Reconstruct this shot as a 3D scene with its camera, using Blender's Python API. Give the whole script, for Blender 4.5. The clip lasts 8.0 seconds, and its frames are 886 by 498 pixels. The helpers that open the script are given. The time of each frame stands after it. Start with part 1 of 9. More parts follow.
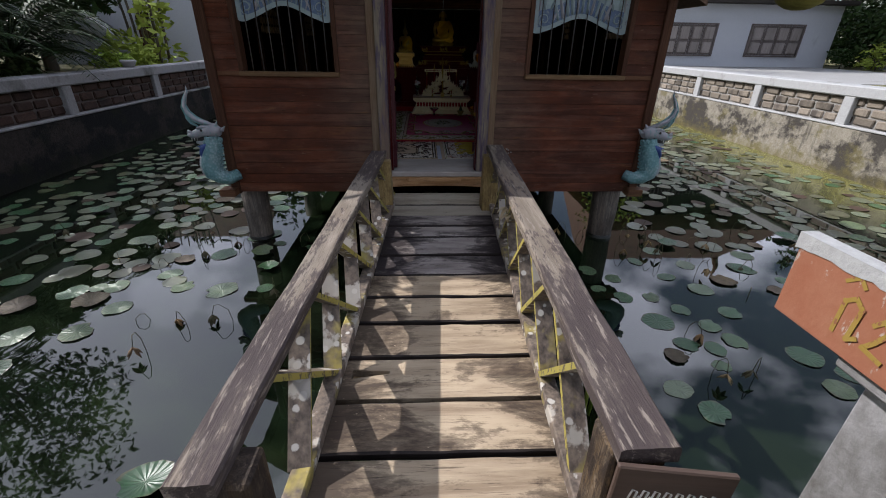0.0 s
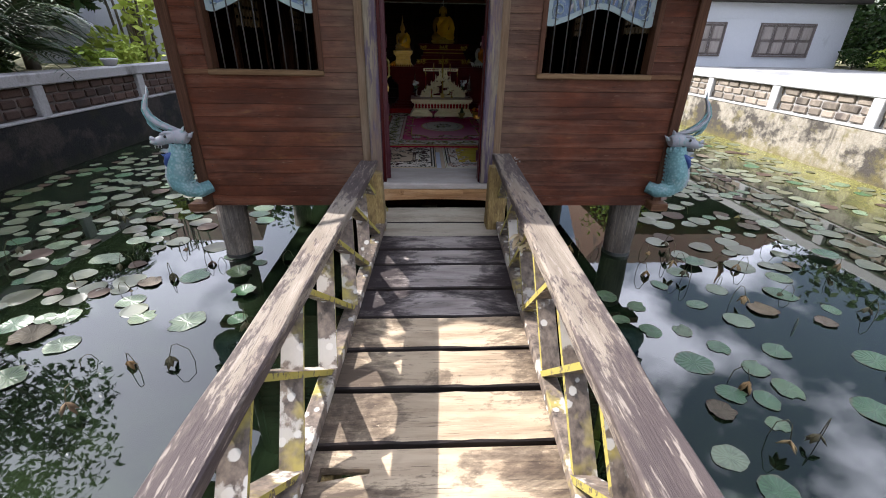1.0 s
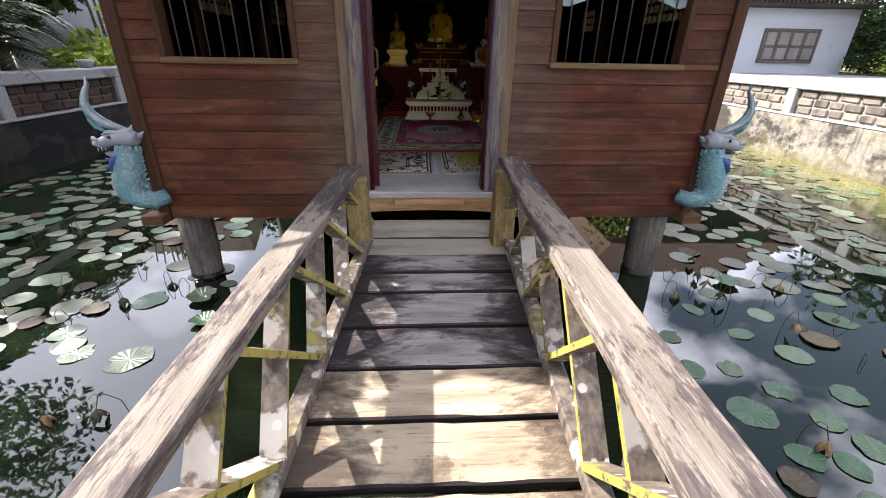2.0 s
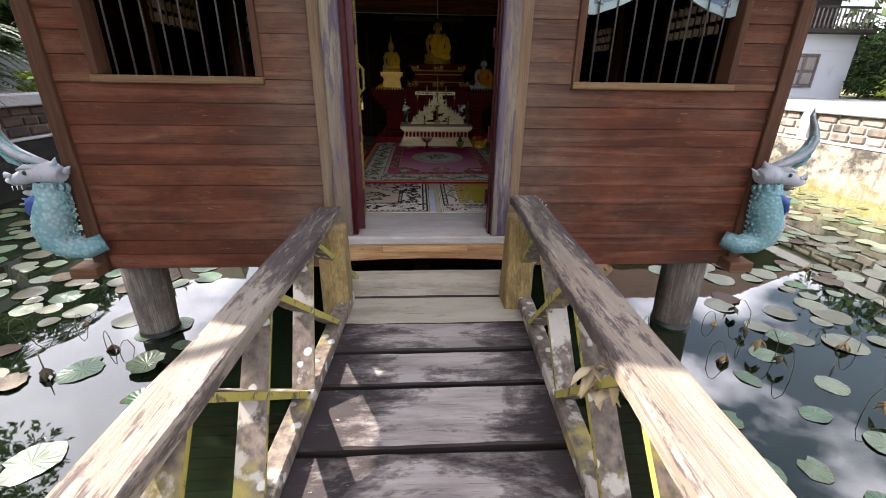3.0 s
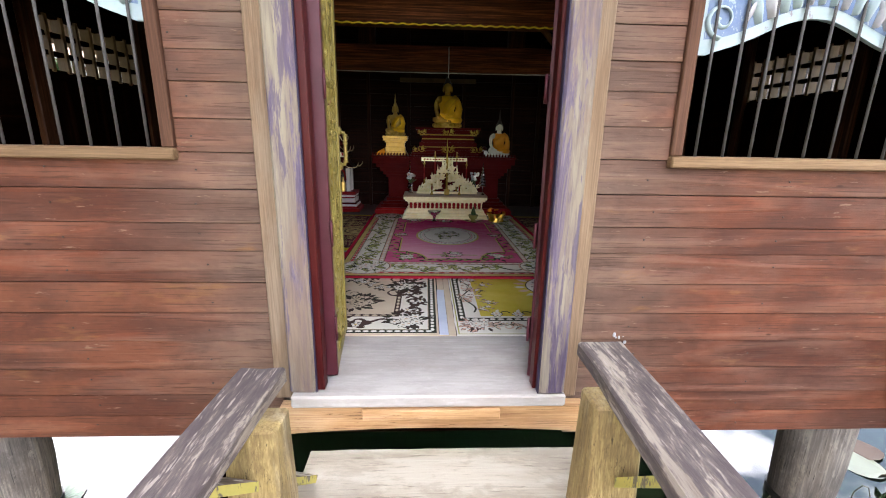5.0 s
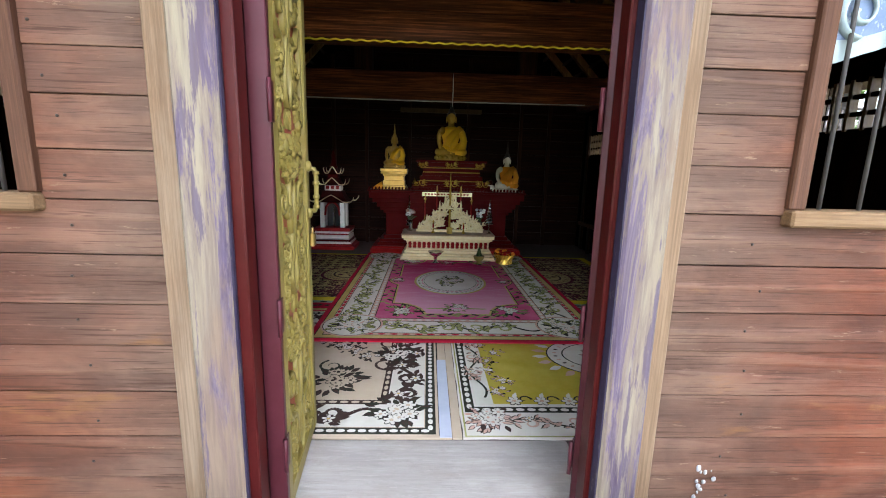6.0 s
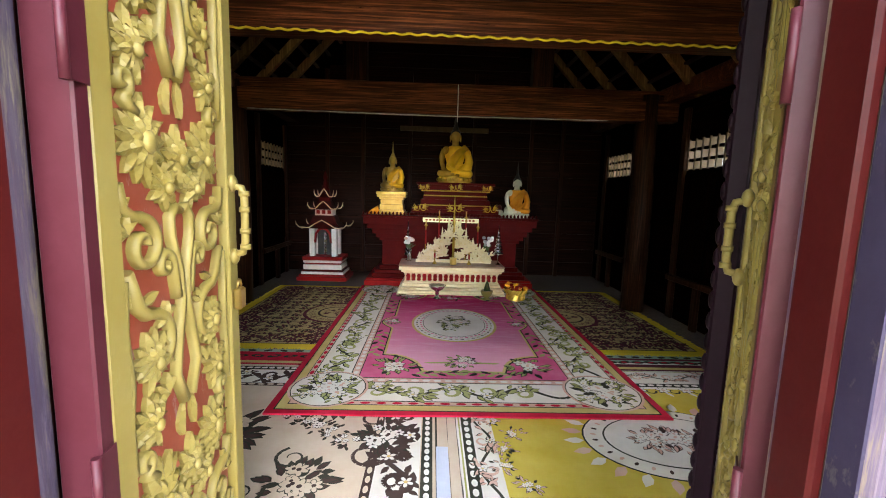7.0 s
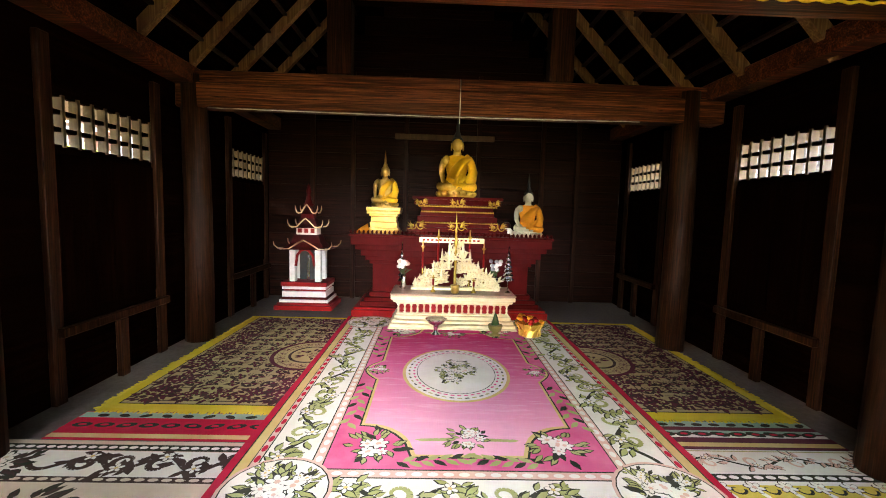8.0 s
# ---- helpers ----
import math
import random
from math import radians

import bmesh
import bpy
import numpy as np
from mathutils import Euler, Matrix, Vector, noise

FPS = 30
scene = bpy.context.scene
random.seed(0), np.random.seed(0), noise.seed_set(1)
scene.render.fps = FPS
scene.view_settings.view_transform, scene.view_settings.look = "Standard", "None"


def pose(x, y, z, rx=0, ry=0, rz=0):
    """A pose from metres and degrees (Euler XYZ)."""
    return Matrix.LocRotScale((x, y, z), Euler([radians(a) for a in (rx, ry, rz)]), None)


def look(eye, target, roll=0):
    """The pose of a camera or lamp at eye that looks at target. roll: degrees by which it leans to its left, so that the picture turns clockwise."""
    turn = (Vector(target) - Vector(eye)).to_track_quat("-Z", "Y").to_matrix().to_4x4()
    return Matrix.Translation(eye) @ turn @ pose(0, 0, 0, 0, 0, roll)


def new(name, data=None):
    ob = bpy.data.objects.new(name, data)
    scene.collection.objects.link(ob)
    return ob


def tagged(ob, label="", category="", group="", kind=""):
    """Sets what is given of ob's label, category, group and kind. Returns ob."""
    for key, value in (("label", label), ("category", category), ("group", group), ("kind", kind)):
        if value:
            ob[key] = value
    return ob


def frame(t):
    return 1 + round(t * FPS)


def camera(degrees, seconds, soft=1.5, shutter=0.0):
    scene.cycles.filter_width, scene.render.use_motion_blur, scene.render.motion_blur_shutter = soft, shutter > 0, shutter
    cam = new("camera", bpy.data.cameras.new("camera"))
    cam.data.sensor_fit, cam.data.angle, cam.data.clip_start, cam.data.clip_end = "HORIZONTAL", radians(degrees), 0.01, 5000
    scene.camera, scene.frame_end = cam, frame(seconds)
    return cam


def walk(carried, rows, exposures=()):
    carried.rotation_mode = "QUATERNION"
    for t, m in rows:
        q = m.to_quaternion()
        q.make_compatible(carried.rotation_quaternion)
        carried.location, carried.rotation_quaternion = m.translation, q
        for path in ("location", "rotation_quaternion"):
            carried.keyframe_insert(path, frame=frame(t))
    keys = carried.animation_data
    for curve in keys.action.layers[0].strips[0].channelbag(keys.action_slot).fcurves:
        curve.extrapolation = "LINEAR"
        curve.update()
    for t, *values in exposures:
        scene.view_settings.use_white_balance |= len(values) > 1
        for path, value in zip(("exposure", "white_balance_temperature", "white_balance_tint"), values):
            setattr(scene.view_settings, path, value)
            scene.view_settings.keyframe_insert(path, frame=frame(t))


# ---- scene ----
cam = camera(93.0, 8.0, soft=1.0)
PATH = [
    (0, (-0.118, 0.3, 1.267), (-0.028, 2.092, 0.384), 0.9),
    (0.5, (-0.1, 0.555, 1.248), (-0.01, 2.346, 0.362), 0.9),
    (1, (-0.088, 0.875, 1.217), (0.002, 2.668, 0.335), 1.0),
    (2.5, (-0.039, 1.755, 0.992), (0.066, 3.582, 0.187), 0.9),
    (3, (-0.031, 2.107, 0.992), (0.08, 3.957, 0.24), 0.9),
    (3.5, (-0.027, 2.403, 1.01), (0.084, 4.272, 0.306), 0.9),
    (4, (-0.034, 2.703, 1.022), (0.061, 4.597, 0.388), 1.2),
    (4.5, (-0.032, 2.959, 1.018), (0.055, 4.875, 0.45), 1.0),
    (6, (-0.010, 3.782, 1.060), (0.065, 5.747, 0.696), 1.5),
    (6.5, (0.004, 4.083, 1.048), (0.070, 6.059, 0.746), 1.7),
    (7, (0.012, 4.368, 1.052), (0.070, 6.350, 0.798), 1.7),
    (7.5, (0.020, 4.684, 1.065), (0.077, 6.671, 0.849), 1.6),
    (8, (0.045, 5.030, 1.050), (0.093, 7.022, 0.872), 1.6),
]
EXPOSURES = [(0.0, 0.35, 6200, 14), (0.5, 1.08, 6250, 15), (1.0, 1.52, 6300, 14), (2.5, 1.9, 6600, 16), (3.0, 2.2, 6800, 16), (3.5, 2.7, 6900, 16), (4.0, 3.1, 6900, 16), (4.5, 3.5, 6900, 15),
             (6.0, 3.95, 6400, 10), (6.5, 4.25, 6600, 8), (7.0, 4.85, 6800, 12), (7.5, 5.55, 6900, 14), (8.0, 6.0, 7100, 14)]
walk(cam, [(t, look(eye, target, roll)) for t, eye, target, roll in PATH], EXPOSURES)

# ---- world and sun ----
SUN_FROM = Vector((-1.05, 0.6, 1.0)).normalized()
world = bpy.data.worlds.new("world")
scene.world = world
world.use_nodes = True
wn, wl = world.node_tree.nodes, world.node_tree.links
wn.clear()
w_out = wn.new("ShaderNodeOutputWorld")
w_bg = wn.new("ShaderNodeBackground")
w_sky = wn.new("ShaderNodeTexSky")
w_sky.sky_type = "NISHITA"
w_sky.sun_disc = False
w_sky.sun_elevation = math.asin(SUN_FROM.z)
w_sky.sun_rotation = math.atan2(SUN_FROM.x, SUN_FROM.y)
w_sky.air_density, w_sky.dust_density = 1.3, 0.9
w_co = wn.new("ShaderNodeTexCoord")
w_map = wn.new("ShaderNodeMapping")
w_map.inputs["Scale"].default_value = (2.1, 2.1, 3.4)
w_noise = wn.new("ShaderNodeTexNoise")
w_noise.inputs["Scale"].default_value, w_noise.inputs["Detail"].default_value = 1.5, 6.0
w_ramp = wn.new("ShaderNodeValToRGB")
w_ramp.color_ramp.elements[0].position, w_ramp.color_ramp.elements[1].position = 0.485, 0.60
w_ramp.color_ramp.elements[0].color = (0.035, 0.035, 0.035, 1)
w_mix = wn.new("ShaderNodeMix")
w_mix.data_type = "RGBA"
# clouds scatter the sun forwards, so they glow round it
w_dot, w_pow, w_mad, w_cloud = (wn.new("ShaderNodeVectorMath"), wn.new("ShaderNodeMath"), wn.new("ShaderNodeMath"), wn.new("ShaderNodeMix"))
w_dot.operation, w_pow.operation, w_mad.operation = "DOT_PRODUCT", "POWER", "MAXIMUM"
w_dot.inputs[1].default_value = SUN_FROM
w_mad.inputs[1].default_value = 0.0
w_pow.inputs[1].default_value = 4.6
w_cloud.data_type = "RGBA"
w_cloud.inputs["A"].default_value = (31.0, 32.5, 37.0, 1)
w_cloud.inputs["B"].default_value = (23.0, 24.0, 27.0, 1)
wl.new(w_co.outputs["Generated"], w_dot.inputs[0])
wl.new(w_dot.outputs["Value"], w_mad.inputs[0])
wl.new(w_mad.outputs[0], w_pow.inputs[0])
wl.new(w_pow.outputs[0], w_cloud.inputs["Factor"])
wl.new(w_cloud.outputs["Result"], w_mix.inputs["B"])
wl.new(w_co.outputs["Generated"], w_map.inputs["Vector"])
wl.new(w_map.outputs["Vector"], w_noise.inputs["Vector"])
wl.new(w_noise.outputs["Fac"], w_ramp.inputs["Fac"])
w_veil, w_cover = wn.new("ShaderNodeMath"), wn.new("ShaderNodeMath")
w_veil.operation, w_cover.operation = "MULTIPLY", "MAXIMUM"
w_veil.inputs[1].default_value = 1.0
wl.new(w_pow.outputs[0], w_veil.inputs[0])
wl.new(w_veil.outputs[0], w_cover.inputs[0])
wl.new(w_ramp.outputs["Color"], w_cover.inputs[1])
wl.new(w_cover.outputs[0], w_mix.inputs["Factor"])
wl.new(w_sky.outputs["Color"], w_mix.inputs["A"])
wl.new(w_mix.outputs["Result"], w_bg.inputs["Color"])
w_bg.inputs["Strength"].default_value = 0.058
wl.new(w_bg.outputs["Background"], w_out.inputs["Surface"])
sun = new("sun", bpy.data.lights.new("sun", "SUN"))
sun.data.energy, sun.data.angle, sun.data.color = 4.4, radians(0.6), (1.0, 0.965, 0.91)
sun.matrix_world = look(SUN_FROM * 30, (0, 0, 0))


# ---- mesh tools ----
def box(bm, x0, x1, y0, y1, z0, z1, mi=0, bevel=0.0):
    vs = [bm.verts.new((x, y, z)) for x in (x0, x1) for y in (y0, y1) for z in (z0, z1)]
    fs = [bm.faces.new([vs[i] for i in q]) for q in ((0, 1, 3, 2), (4, 6, 7, 5), (0, 4, 5, 1), (2, 3, 7, 6), (0, 2, 6, 4), (1, 5, 7, 3))]
    for f in fs:
        f.material_index = mi
    if bevel:
        es = list({e for f in fs for e in f.edges})
        bmesh.ops.bevel(bm, geom=es, offset=bevel, segments=1, affect="EDGES")
    return vs


def beam(bm, p, q, width, depth, mi=0, up=(0, 0, 1), bevel=0.0):
    """A bar from p to q; width lies across, depth along up."""
    p, q = Vector(p), Vector(q)
    d = (q - p).normalized()
    side = d.cross(Vector(up)).normalized()
    top = side.cross(d).normalized()
    vs = []
    for c in (p, q):
        for a in (-0.5, 0.5):
            for b in (-0.5, 0.5):
                vs.append(bm.verts.new(c + side * width * a + top * depth * b))
    fs = [bm.faces.new([vs[i] for i in q4]) for q4 in ((0, 1, 3, 2), (4, 6, 7, 5), (0, 4, 5, 1), (2, 3, 7, 6), (0, 2, 6, 4), (1, 5, 7, 3))]
    for f in fs:
        f.material_index = mi
    if bevel:
        es = list({e for f in fs for e in f.edges})
        bmesh.ops.bevel(bm, geom=es, offset=bevel, segments=1, affect="EDGES")
    return vs


def sweep(bm, pts, radii, seg=8, mi=0, flat=1.0, smooth=True):
    """A tube along pts with a radius at each; flat squeezes it along the second axis."""
    pts = [Vector(p) for p in pts]
    rings = []
    ref = Vector((0.13, 0.21, 0.97))
    for i, p in enumerate(pts):
        d = (pts[min(i + 1, len(pts) - 1)] - pts[max(i - 1, 0)]).normalized()
        if abs(d.dot(ref)) > 0.95:
            ref = Vector((0.9, 0.3, 0.1))
        a = d.cross(ref).normalized()
        b = a.cross(d).normalized()
        ref = b
        r = radii[i] if hasattr(radii, "__len__") else radii
        rings.append([bm.verts.new(p + (a * math.cos(k * math.tau / seg) + b * flat * math.sin(k * math.tau / seg)) * r) for k in range(seg)])
    for u, v in zip(rings, rings[1:]):
        for k in range(seg):
            f = bm.faces.new((u[k], u[(k + 1) % seg], v[(k + 1) % seg], v[k]))
            f.material_index, f.smooth = mi, smooth
    for r in (rings[0][::-1], rings[-1]):
        bm.faces.new(r).material_index = mi
    return rings


def lathe(bm, profile, at=(0, 0, 0), seg=16, mi=0, squash=1.0, smooth=True):
    """Turns (radius, height) pairs about a vertical axis."""
    at = Vector(at)
    rings = [[bm.verts.new(at + Vector((r * math.cos(k * math.tau / seg), squash * r * math.sin(k * math.tau / seg), h))) for k in range(seg)] for r, h in profile]
    for u, v in zip(rings, rings[1:]):
        for k in range(seg):
            f = bm.faces.new((u[k], u[(k + 1) % seg], v[(k + 1) % seg], v[k]))
            f.material_index, f.smooth = mi, smooth
    for r in (rings[0][::-1], rings[-1]):
        bm.faces.new(r).material_index = mi


def ball(bm, at, size, mi=0, seg=14, turn=(0, 0, 0)):
    m = Matrix.Translation(at) @ Euler([radians(a) for a in turn]).to_matrix().to_4x4() @ Matrix.Diagonal((*size, 1))
    made = bmesh.ops.create_uvsphere(bm, u_segments=seg, v_segments=max(6, seg * 2 // 3), radius=1, matrix=m)
    for v in made["verts"]:
        for f in v.link_faces:
            f.material_index, f.smooth = mi, True


def tiers(bm, steps, cx, cy, mi=0, bevel=0.004):
    """Stacked slabs: (half width x, half depth y, z0, z1)."""
    for hx, hy, z0, z1 in steps:
        box(bm, cx - hx, cx + hx, cy - hy, cy + hy, z0, z1, mi, bevel)


def mesh_of(name, bm, mats, recalc=True):
    me = bpy.data.meshes.new(name)
    if recalc:
        bmesh.ops.recalc_face_normals(bm, faces=bm.faces)
    bm.to_mesh(me)
    bm.free()
    for m in mats if isinstance(mats, (list, tuple)) else [mats]:
        me.materials.append(m)
    return me


def part(name, bm, mats, parent=None, label="", recalc=True):
    ob = new(name, mesh_of(name, bm, mats, recalc))
    ob.parent = parent
    if label:
        tagged(ob, label)
    return ob


def wpart(name, bm, mats, parent, label="", recalc=True):
    """A part modelled in place, under a thing whose origin stands elsewhere."""
    ob = part(name, bm, mats, parent, label, recalc)
    ob.matrix_parent_inverse = parent.matrix_basis.inverted()
    return ob


def thing(name, label, category, at=(0, 0, 0), group="", kind=""):
    ob = new(name)
    ob.location = at
    ob.empty_display_size = 0.1
    return tagged(ob, label, category, group, kind)


def solid(name, bm, mats, label, category, group="", kind="", recalc=True):
    return tagged(part(name, bm, mats, None, "", recalc), label, category, group, kind)


def piece(name, mesh, parent, m):
    ob = new(name, mesh)
    ob.parent = parent
    ob.matrix_local = m
    return ob


# ---- materials ----
class Mat:
    """A node material: base colour, roughness and bump are wired by the methods."""

    def __init__(self, name, rough=0.6, metal=0.0, spec=0.5, jitter=37.0):
        self.m = bpy.data.materials.new(name)
        self.m.use_nodes = True
        self.n, self.l = self.m.node_tree.nodes, self.m.node_tree.links
        self.b = self.n["Principled BSDF"]
        self.b.inputs["Roughness"].default_value = rough
        self.b.inputs["Metallic"].default_value = metal
        self.b.inputs["Specular IOR Level"].default_value = spec
        co, info = self.n.new("ShaderNodeTexCoord"), self.n.new("ShaderNodeObjectInfo")
        self.rnd = info.outputs["Random"]
        mul, add = self.n.new("ShaderNodeVectorMath"), self.n.new("ShaderNodeVectorMath")
        mul.operation, add.operation = "MULTIPLY", "ADD"
        mul.inputs[1].default_value = (jitter, jitter * 0.7, jitter * 1.3)
        self.l.new(self.rnd, mul.inputs[0])
        self.l.new(co.outputs["Object"], add.inputs[0])
        self.l.new(mul.outputs[0], add.inputs[1])
        self.v = add.outputs[0]
        self.raw = co.outputs["Object"]

    def noise(self, scale, stretch=(1, 1, 1), detail=5.0, rough=0.6, warp=0.0):
        mp, t = self.n.new("ShaderNodeMapping"), self.n.new("ShaderNodeTexNoise")
        mp.inputs["Scale"].default_value = stretch
        t.inputs["Scale"].default_value, t.inputs["Detail"].default_value = scale, detail
        t.inputs["Roughness"].default_value, t.inputs["Distortion"].default_value = rough, warp
        self.l.new(self.v, mp.inputs["Vector"])
        self.l.new(mp.outputs[0], t.inputs["Vector"])
        return t.outputs["Fac"]

    def rings(self, axis, scale=3.2, lines=30.0):
        """Growth rings: the contour lines of a long, soft noise."""
        n = self.noise(scale, tuple(0.07 if v < 1 else 1 for v in ALONG[axis]), 2.5, 0.45, 0.2)
        k, sn = self.n.new("ShaderNodeMath"), self.n.new("ShaderNodeMath")
        k.operation, sn.operation = "MULTIPLY", "SINE"
        k.inputs[1].default_value = lines * math.tau / 3
        self.l.new(n, k.inputs[0])
        self.l.new(k.outputs[0], sn.inputs[0])
        return self.ramp(sn.outputs[0], (0.0, 0.0), (1.0, 1.0))

    def along(self, axis, *stops):
        """A ramp over one of the object's own axes, from 0 to 1 as the stops give."""
        sp = self.n.new("ShaderNodeSeparateXYZ")
        self.l.new(self.raw, sp.inputs[0])
        lo, hi = stops[0], stops[1]
        mr = self.n.new("ShaderNodeMapRange")
        mr.inputs["From Min"].default_value, mr.inputs["From Max"].default_value = lo, hi
        self.l.new(sp.outputs[axis], mr.inputs["Value"])
        return mr.outputs[0]

    def cells(self, scale, stretch=(1, 1, 1), feature="F1", out="Distance"):
        mp, t = self.n.new("ShaderNodeMapping"), self.n.new("ShaderNodeTexVoronoi")
        mp.inputs["Scale"].default_value = stretch
        t.feature = feature
        t.inputs["Scale"].default_value = scale
        self.l.new(self.v, mp.inputs["Vector"])
        self.l.new(mp.outputs[0], t.inputs["Vector"])
        return t.outputs[out]

    def ramp(self, fac, *stops):
        r = self.n.new("ShaderNodeValToRGB")
        while len(r.color_ramp.elements) < len(stops):
            r.color_ramp.elements.new(0.5)
        for e, (p, c) in zip(r.color_ramp.elements, stops):
            e.position = p
            e.color = (c, c, c, 1) if isinstance(c, (int, float)) else (*c, 1)
        self.l.new(fac, r.inputs["Fac"])
        return r.outputs["Color"]

    def mix(self, fac, a, b, blend="MIX"):
        x = self.n.new("ShaderNodeMix")
        x.data_type, x.blend_type = "RGBA", blend
        for key, val in (("Factor", fac), ("A", a), ("B", b)):
            if isinstance(val, (int, float)):
                x.inputs[key].default_value = val if key == "Factor" else (val, val, val, 1)
            elif isinstance(val, tuple):
                x.inputs[key].default_value = (*val, 1)
            else:
                self.l.new(val, x.inputs[key])
        return x.outputs["Result"]

    def color(self, c):
        if isinstance(c, tuple):
            self.b.inputs["Base Color"].default_value = (*c, 1)
        else:
            self.l.new(c, self.b.inputs["Base Color"])
        return self

    def rough(self, c):
        self.l.new(c, self.b.inputs["Roughness"])
        return self

    def bump(self, h, strength=0.4, dist=0.01):
        k = self.n.new("ShaderNodeBump")
        k.inputs["Strength"].default_value, k.inputs["Distance"].default_value = strength, dist
        self.l.new(h, k.inputs["Height"])
        self.l.new(k.outputs[0], self.b.inputs["Normal"])
        return self


ALONG = {"x": (0.06, 1, 1), "y": (1, 0.06, 1), "z": (1, 1, 0.06)}


def wood(name, dark, mid, pale, axis="x", rough=0.65, scale=28, wear=None, bump=0.5, tint=0.35, crack=0.0, spec=0.25, ring=0.0, mottle=0.0):
    m = Mat(name, rough, spec=spec)
    g = m.noise(scale, ALONG[axis], 6, 0.65, 0.4)
    f = m.noise(scale * 4, ALONG[axis], 4, 0.6)
    big = m.noise(2.2, tuple(0.35 if v < 1 else 1 for v in ALONG[axis]), 4, 0.6)
    c = m.ramp(g, (0.28, dark), (0.5, mid), (0.72, pale))
    c = m.mix(m.ramp(f, (0.35, 0.0), (0.65, 0.55)), c, dark)
    c = m.mix(m.ramp(big, (0.35, 0.0), (0.7, 0.6)), c, pale)
    if wear:
        c = m.mix(m.ramp(m.noise(3.0, tuple(0.3 if v < 1 else 1 for v in ALONG[axis]), 6, 0.7), (0.48, 0.0), (0.62, 0.85)), c, wear)
    h = m.mix(0.4, g, f)
    if ring:
        w = m.rings(axis)
        c = m.mix(m.ramp(w, (0.10, ring), (0.75, 0.0)), c, dark)
        fine = m.noise(scale * 3.0, tuple(0.022 if v < 1 else 1 for v in ALONG[axis]), 3, 0.6)
        c = m.mix(m.ramp(fine, (0.40, min(1.0, ring * 1.5)), (0.52, 0.0)), c, dark)
        c = m.mix(m.ramp(fine, (0.56, 0.0), (0.66, ring)), c, tuple(min(1.0, v * 1.25) for v in pale))
        h = m.mix(0.35, h, w)
    if mottle:
        half = tuple(0.4 if v < 1 else 1 for v in ALONG[axis])
        c = m.mix(m.ramp(m.noise(4.0, half, 3, 0.55), (0.42, 0.0), (0.60, mottle * 0.8)), c, tuple(v * 0.42 for v in mid))
        c = m.mix(m.ramp(m.noise(11, half, 9, 0.78), (0.50, 0.0), (0.56, mottle)), c, tuple(v * 0.9 for v in dark))
        c = m.mix(m.ramp(m.noise(34, half, 8, 0.75), (0.59, 0.0), (0.64, mottle * 0.8)), c, tuple(min(1.0, v * 1.15) for v in pale))
    if tint:
        c = m.mix(tint, c, m.ramp(m.rnd, (0.0, 0.45), (1.0, 1.0)), "MULTIPLY")
    if crack:
        k = m.noise(scale * 1.6, tuple(0.05 if v < 1 else 1.4 for v in ALONG[axis]), 8, 0.75, 0.8)
        line = m.ramp(k, (0.37, 0.9), (0.41, 0.0))
        c = m.mix(line, c, tuple(v * 0.35 for v in dark))
        blot = m.ramp(m.noise(5.0, tuple(0.45 if v < 1 else 1 for v in ALONG[axis]), 8, 0.72), (0.47, 0.0), (0.57, crack))
        c = m.mix(blot, c, tuple(v * 0.8 for v in dark))
    m.color(c).bump(h, bump, 0.006)
    return m.m


def paint(name, base, other, chips=None, rough=0.45, scale=6.0, amount=0.62, bump=0.15, spec=0.3):
    m = Mat(name, rough, spec=spec)
    n = m.noise(scale, (1, 1, 1), 6, 0.65)
    c = m.ramp(n, (0.3, base), (0.75, other))
    c = m.mix(m.ramp(m.noise(scale * 9, (1, 1, 1), 3), (0.4, 0.0), (0.7, 0.3)), c, base)
    if chips:
        c = m.mix(m.ramp(m.noise(scale * 3, (1, 1, 0.5), 7, 0.7), (amount, 0.0), (amount + 0.05, 1.0)), c, chips)
    m.color(c).bump(n, bump, 0.004)
    return m.m


def metal(name, base, other, rough=0.3, mtl=1.0):
    m = Mat(name, rough, mtl)
    m.color(m.ramp(m.noise(12, (1, 1, 1), 5), (0.3, base), (0.7, other))).bump(m.noise(40), 0.15, 0.002)
    return m.m


# weathered deck, rails and braces


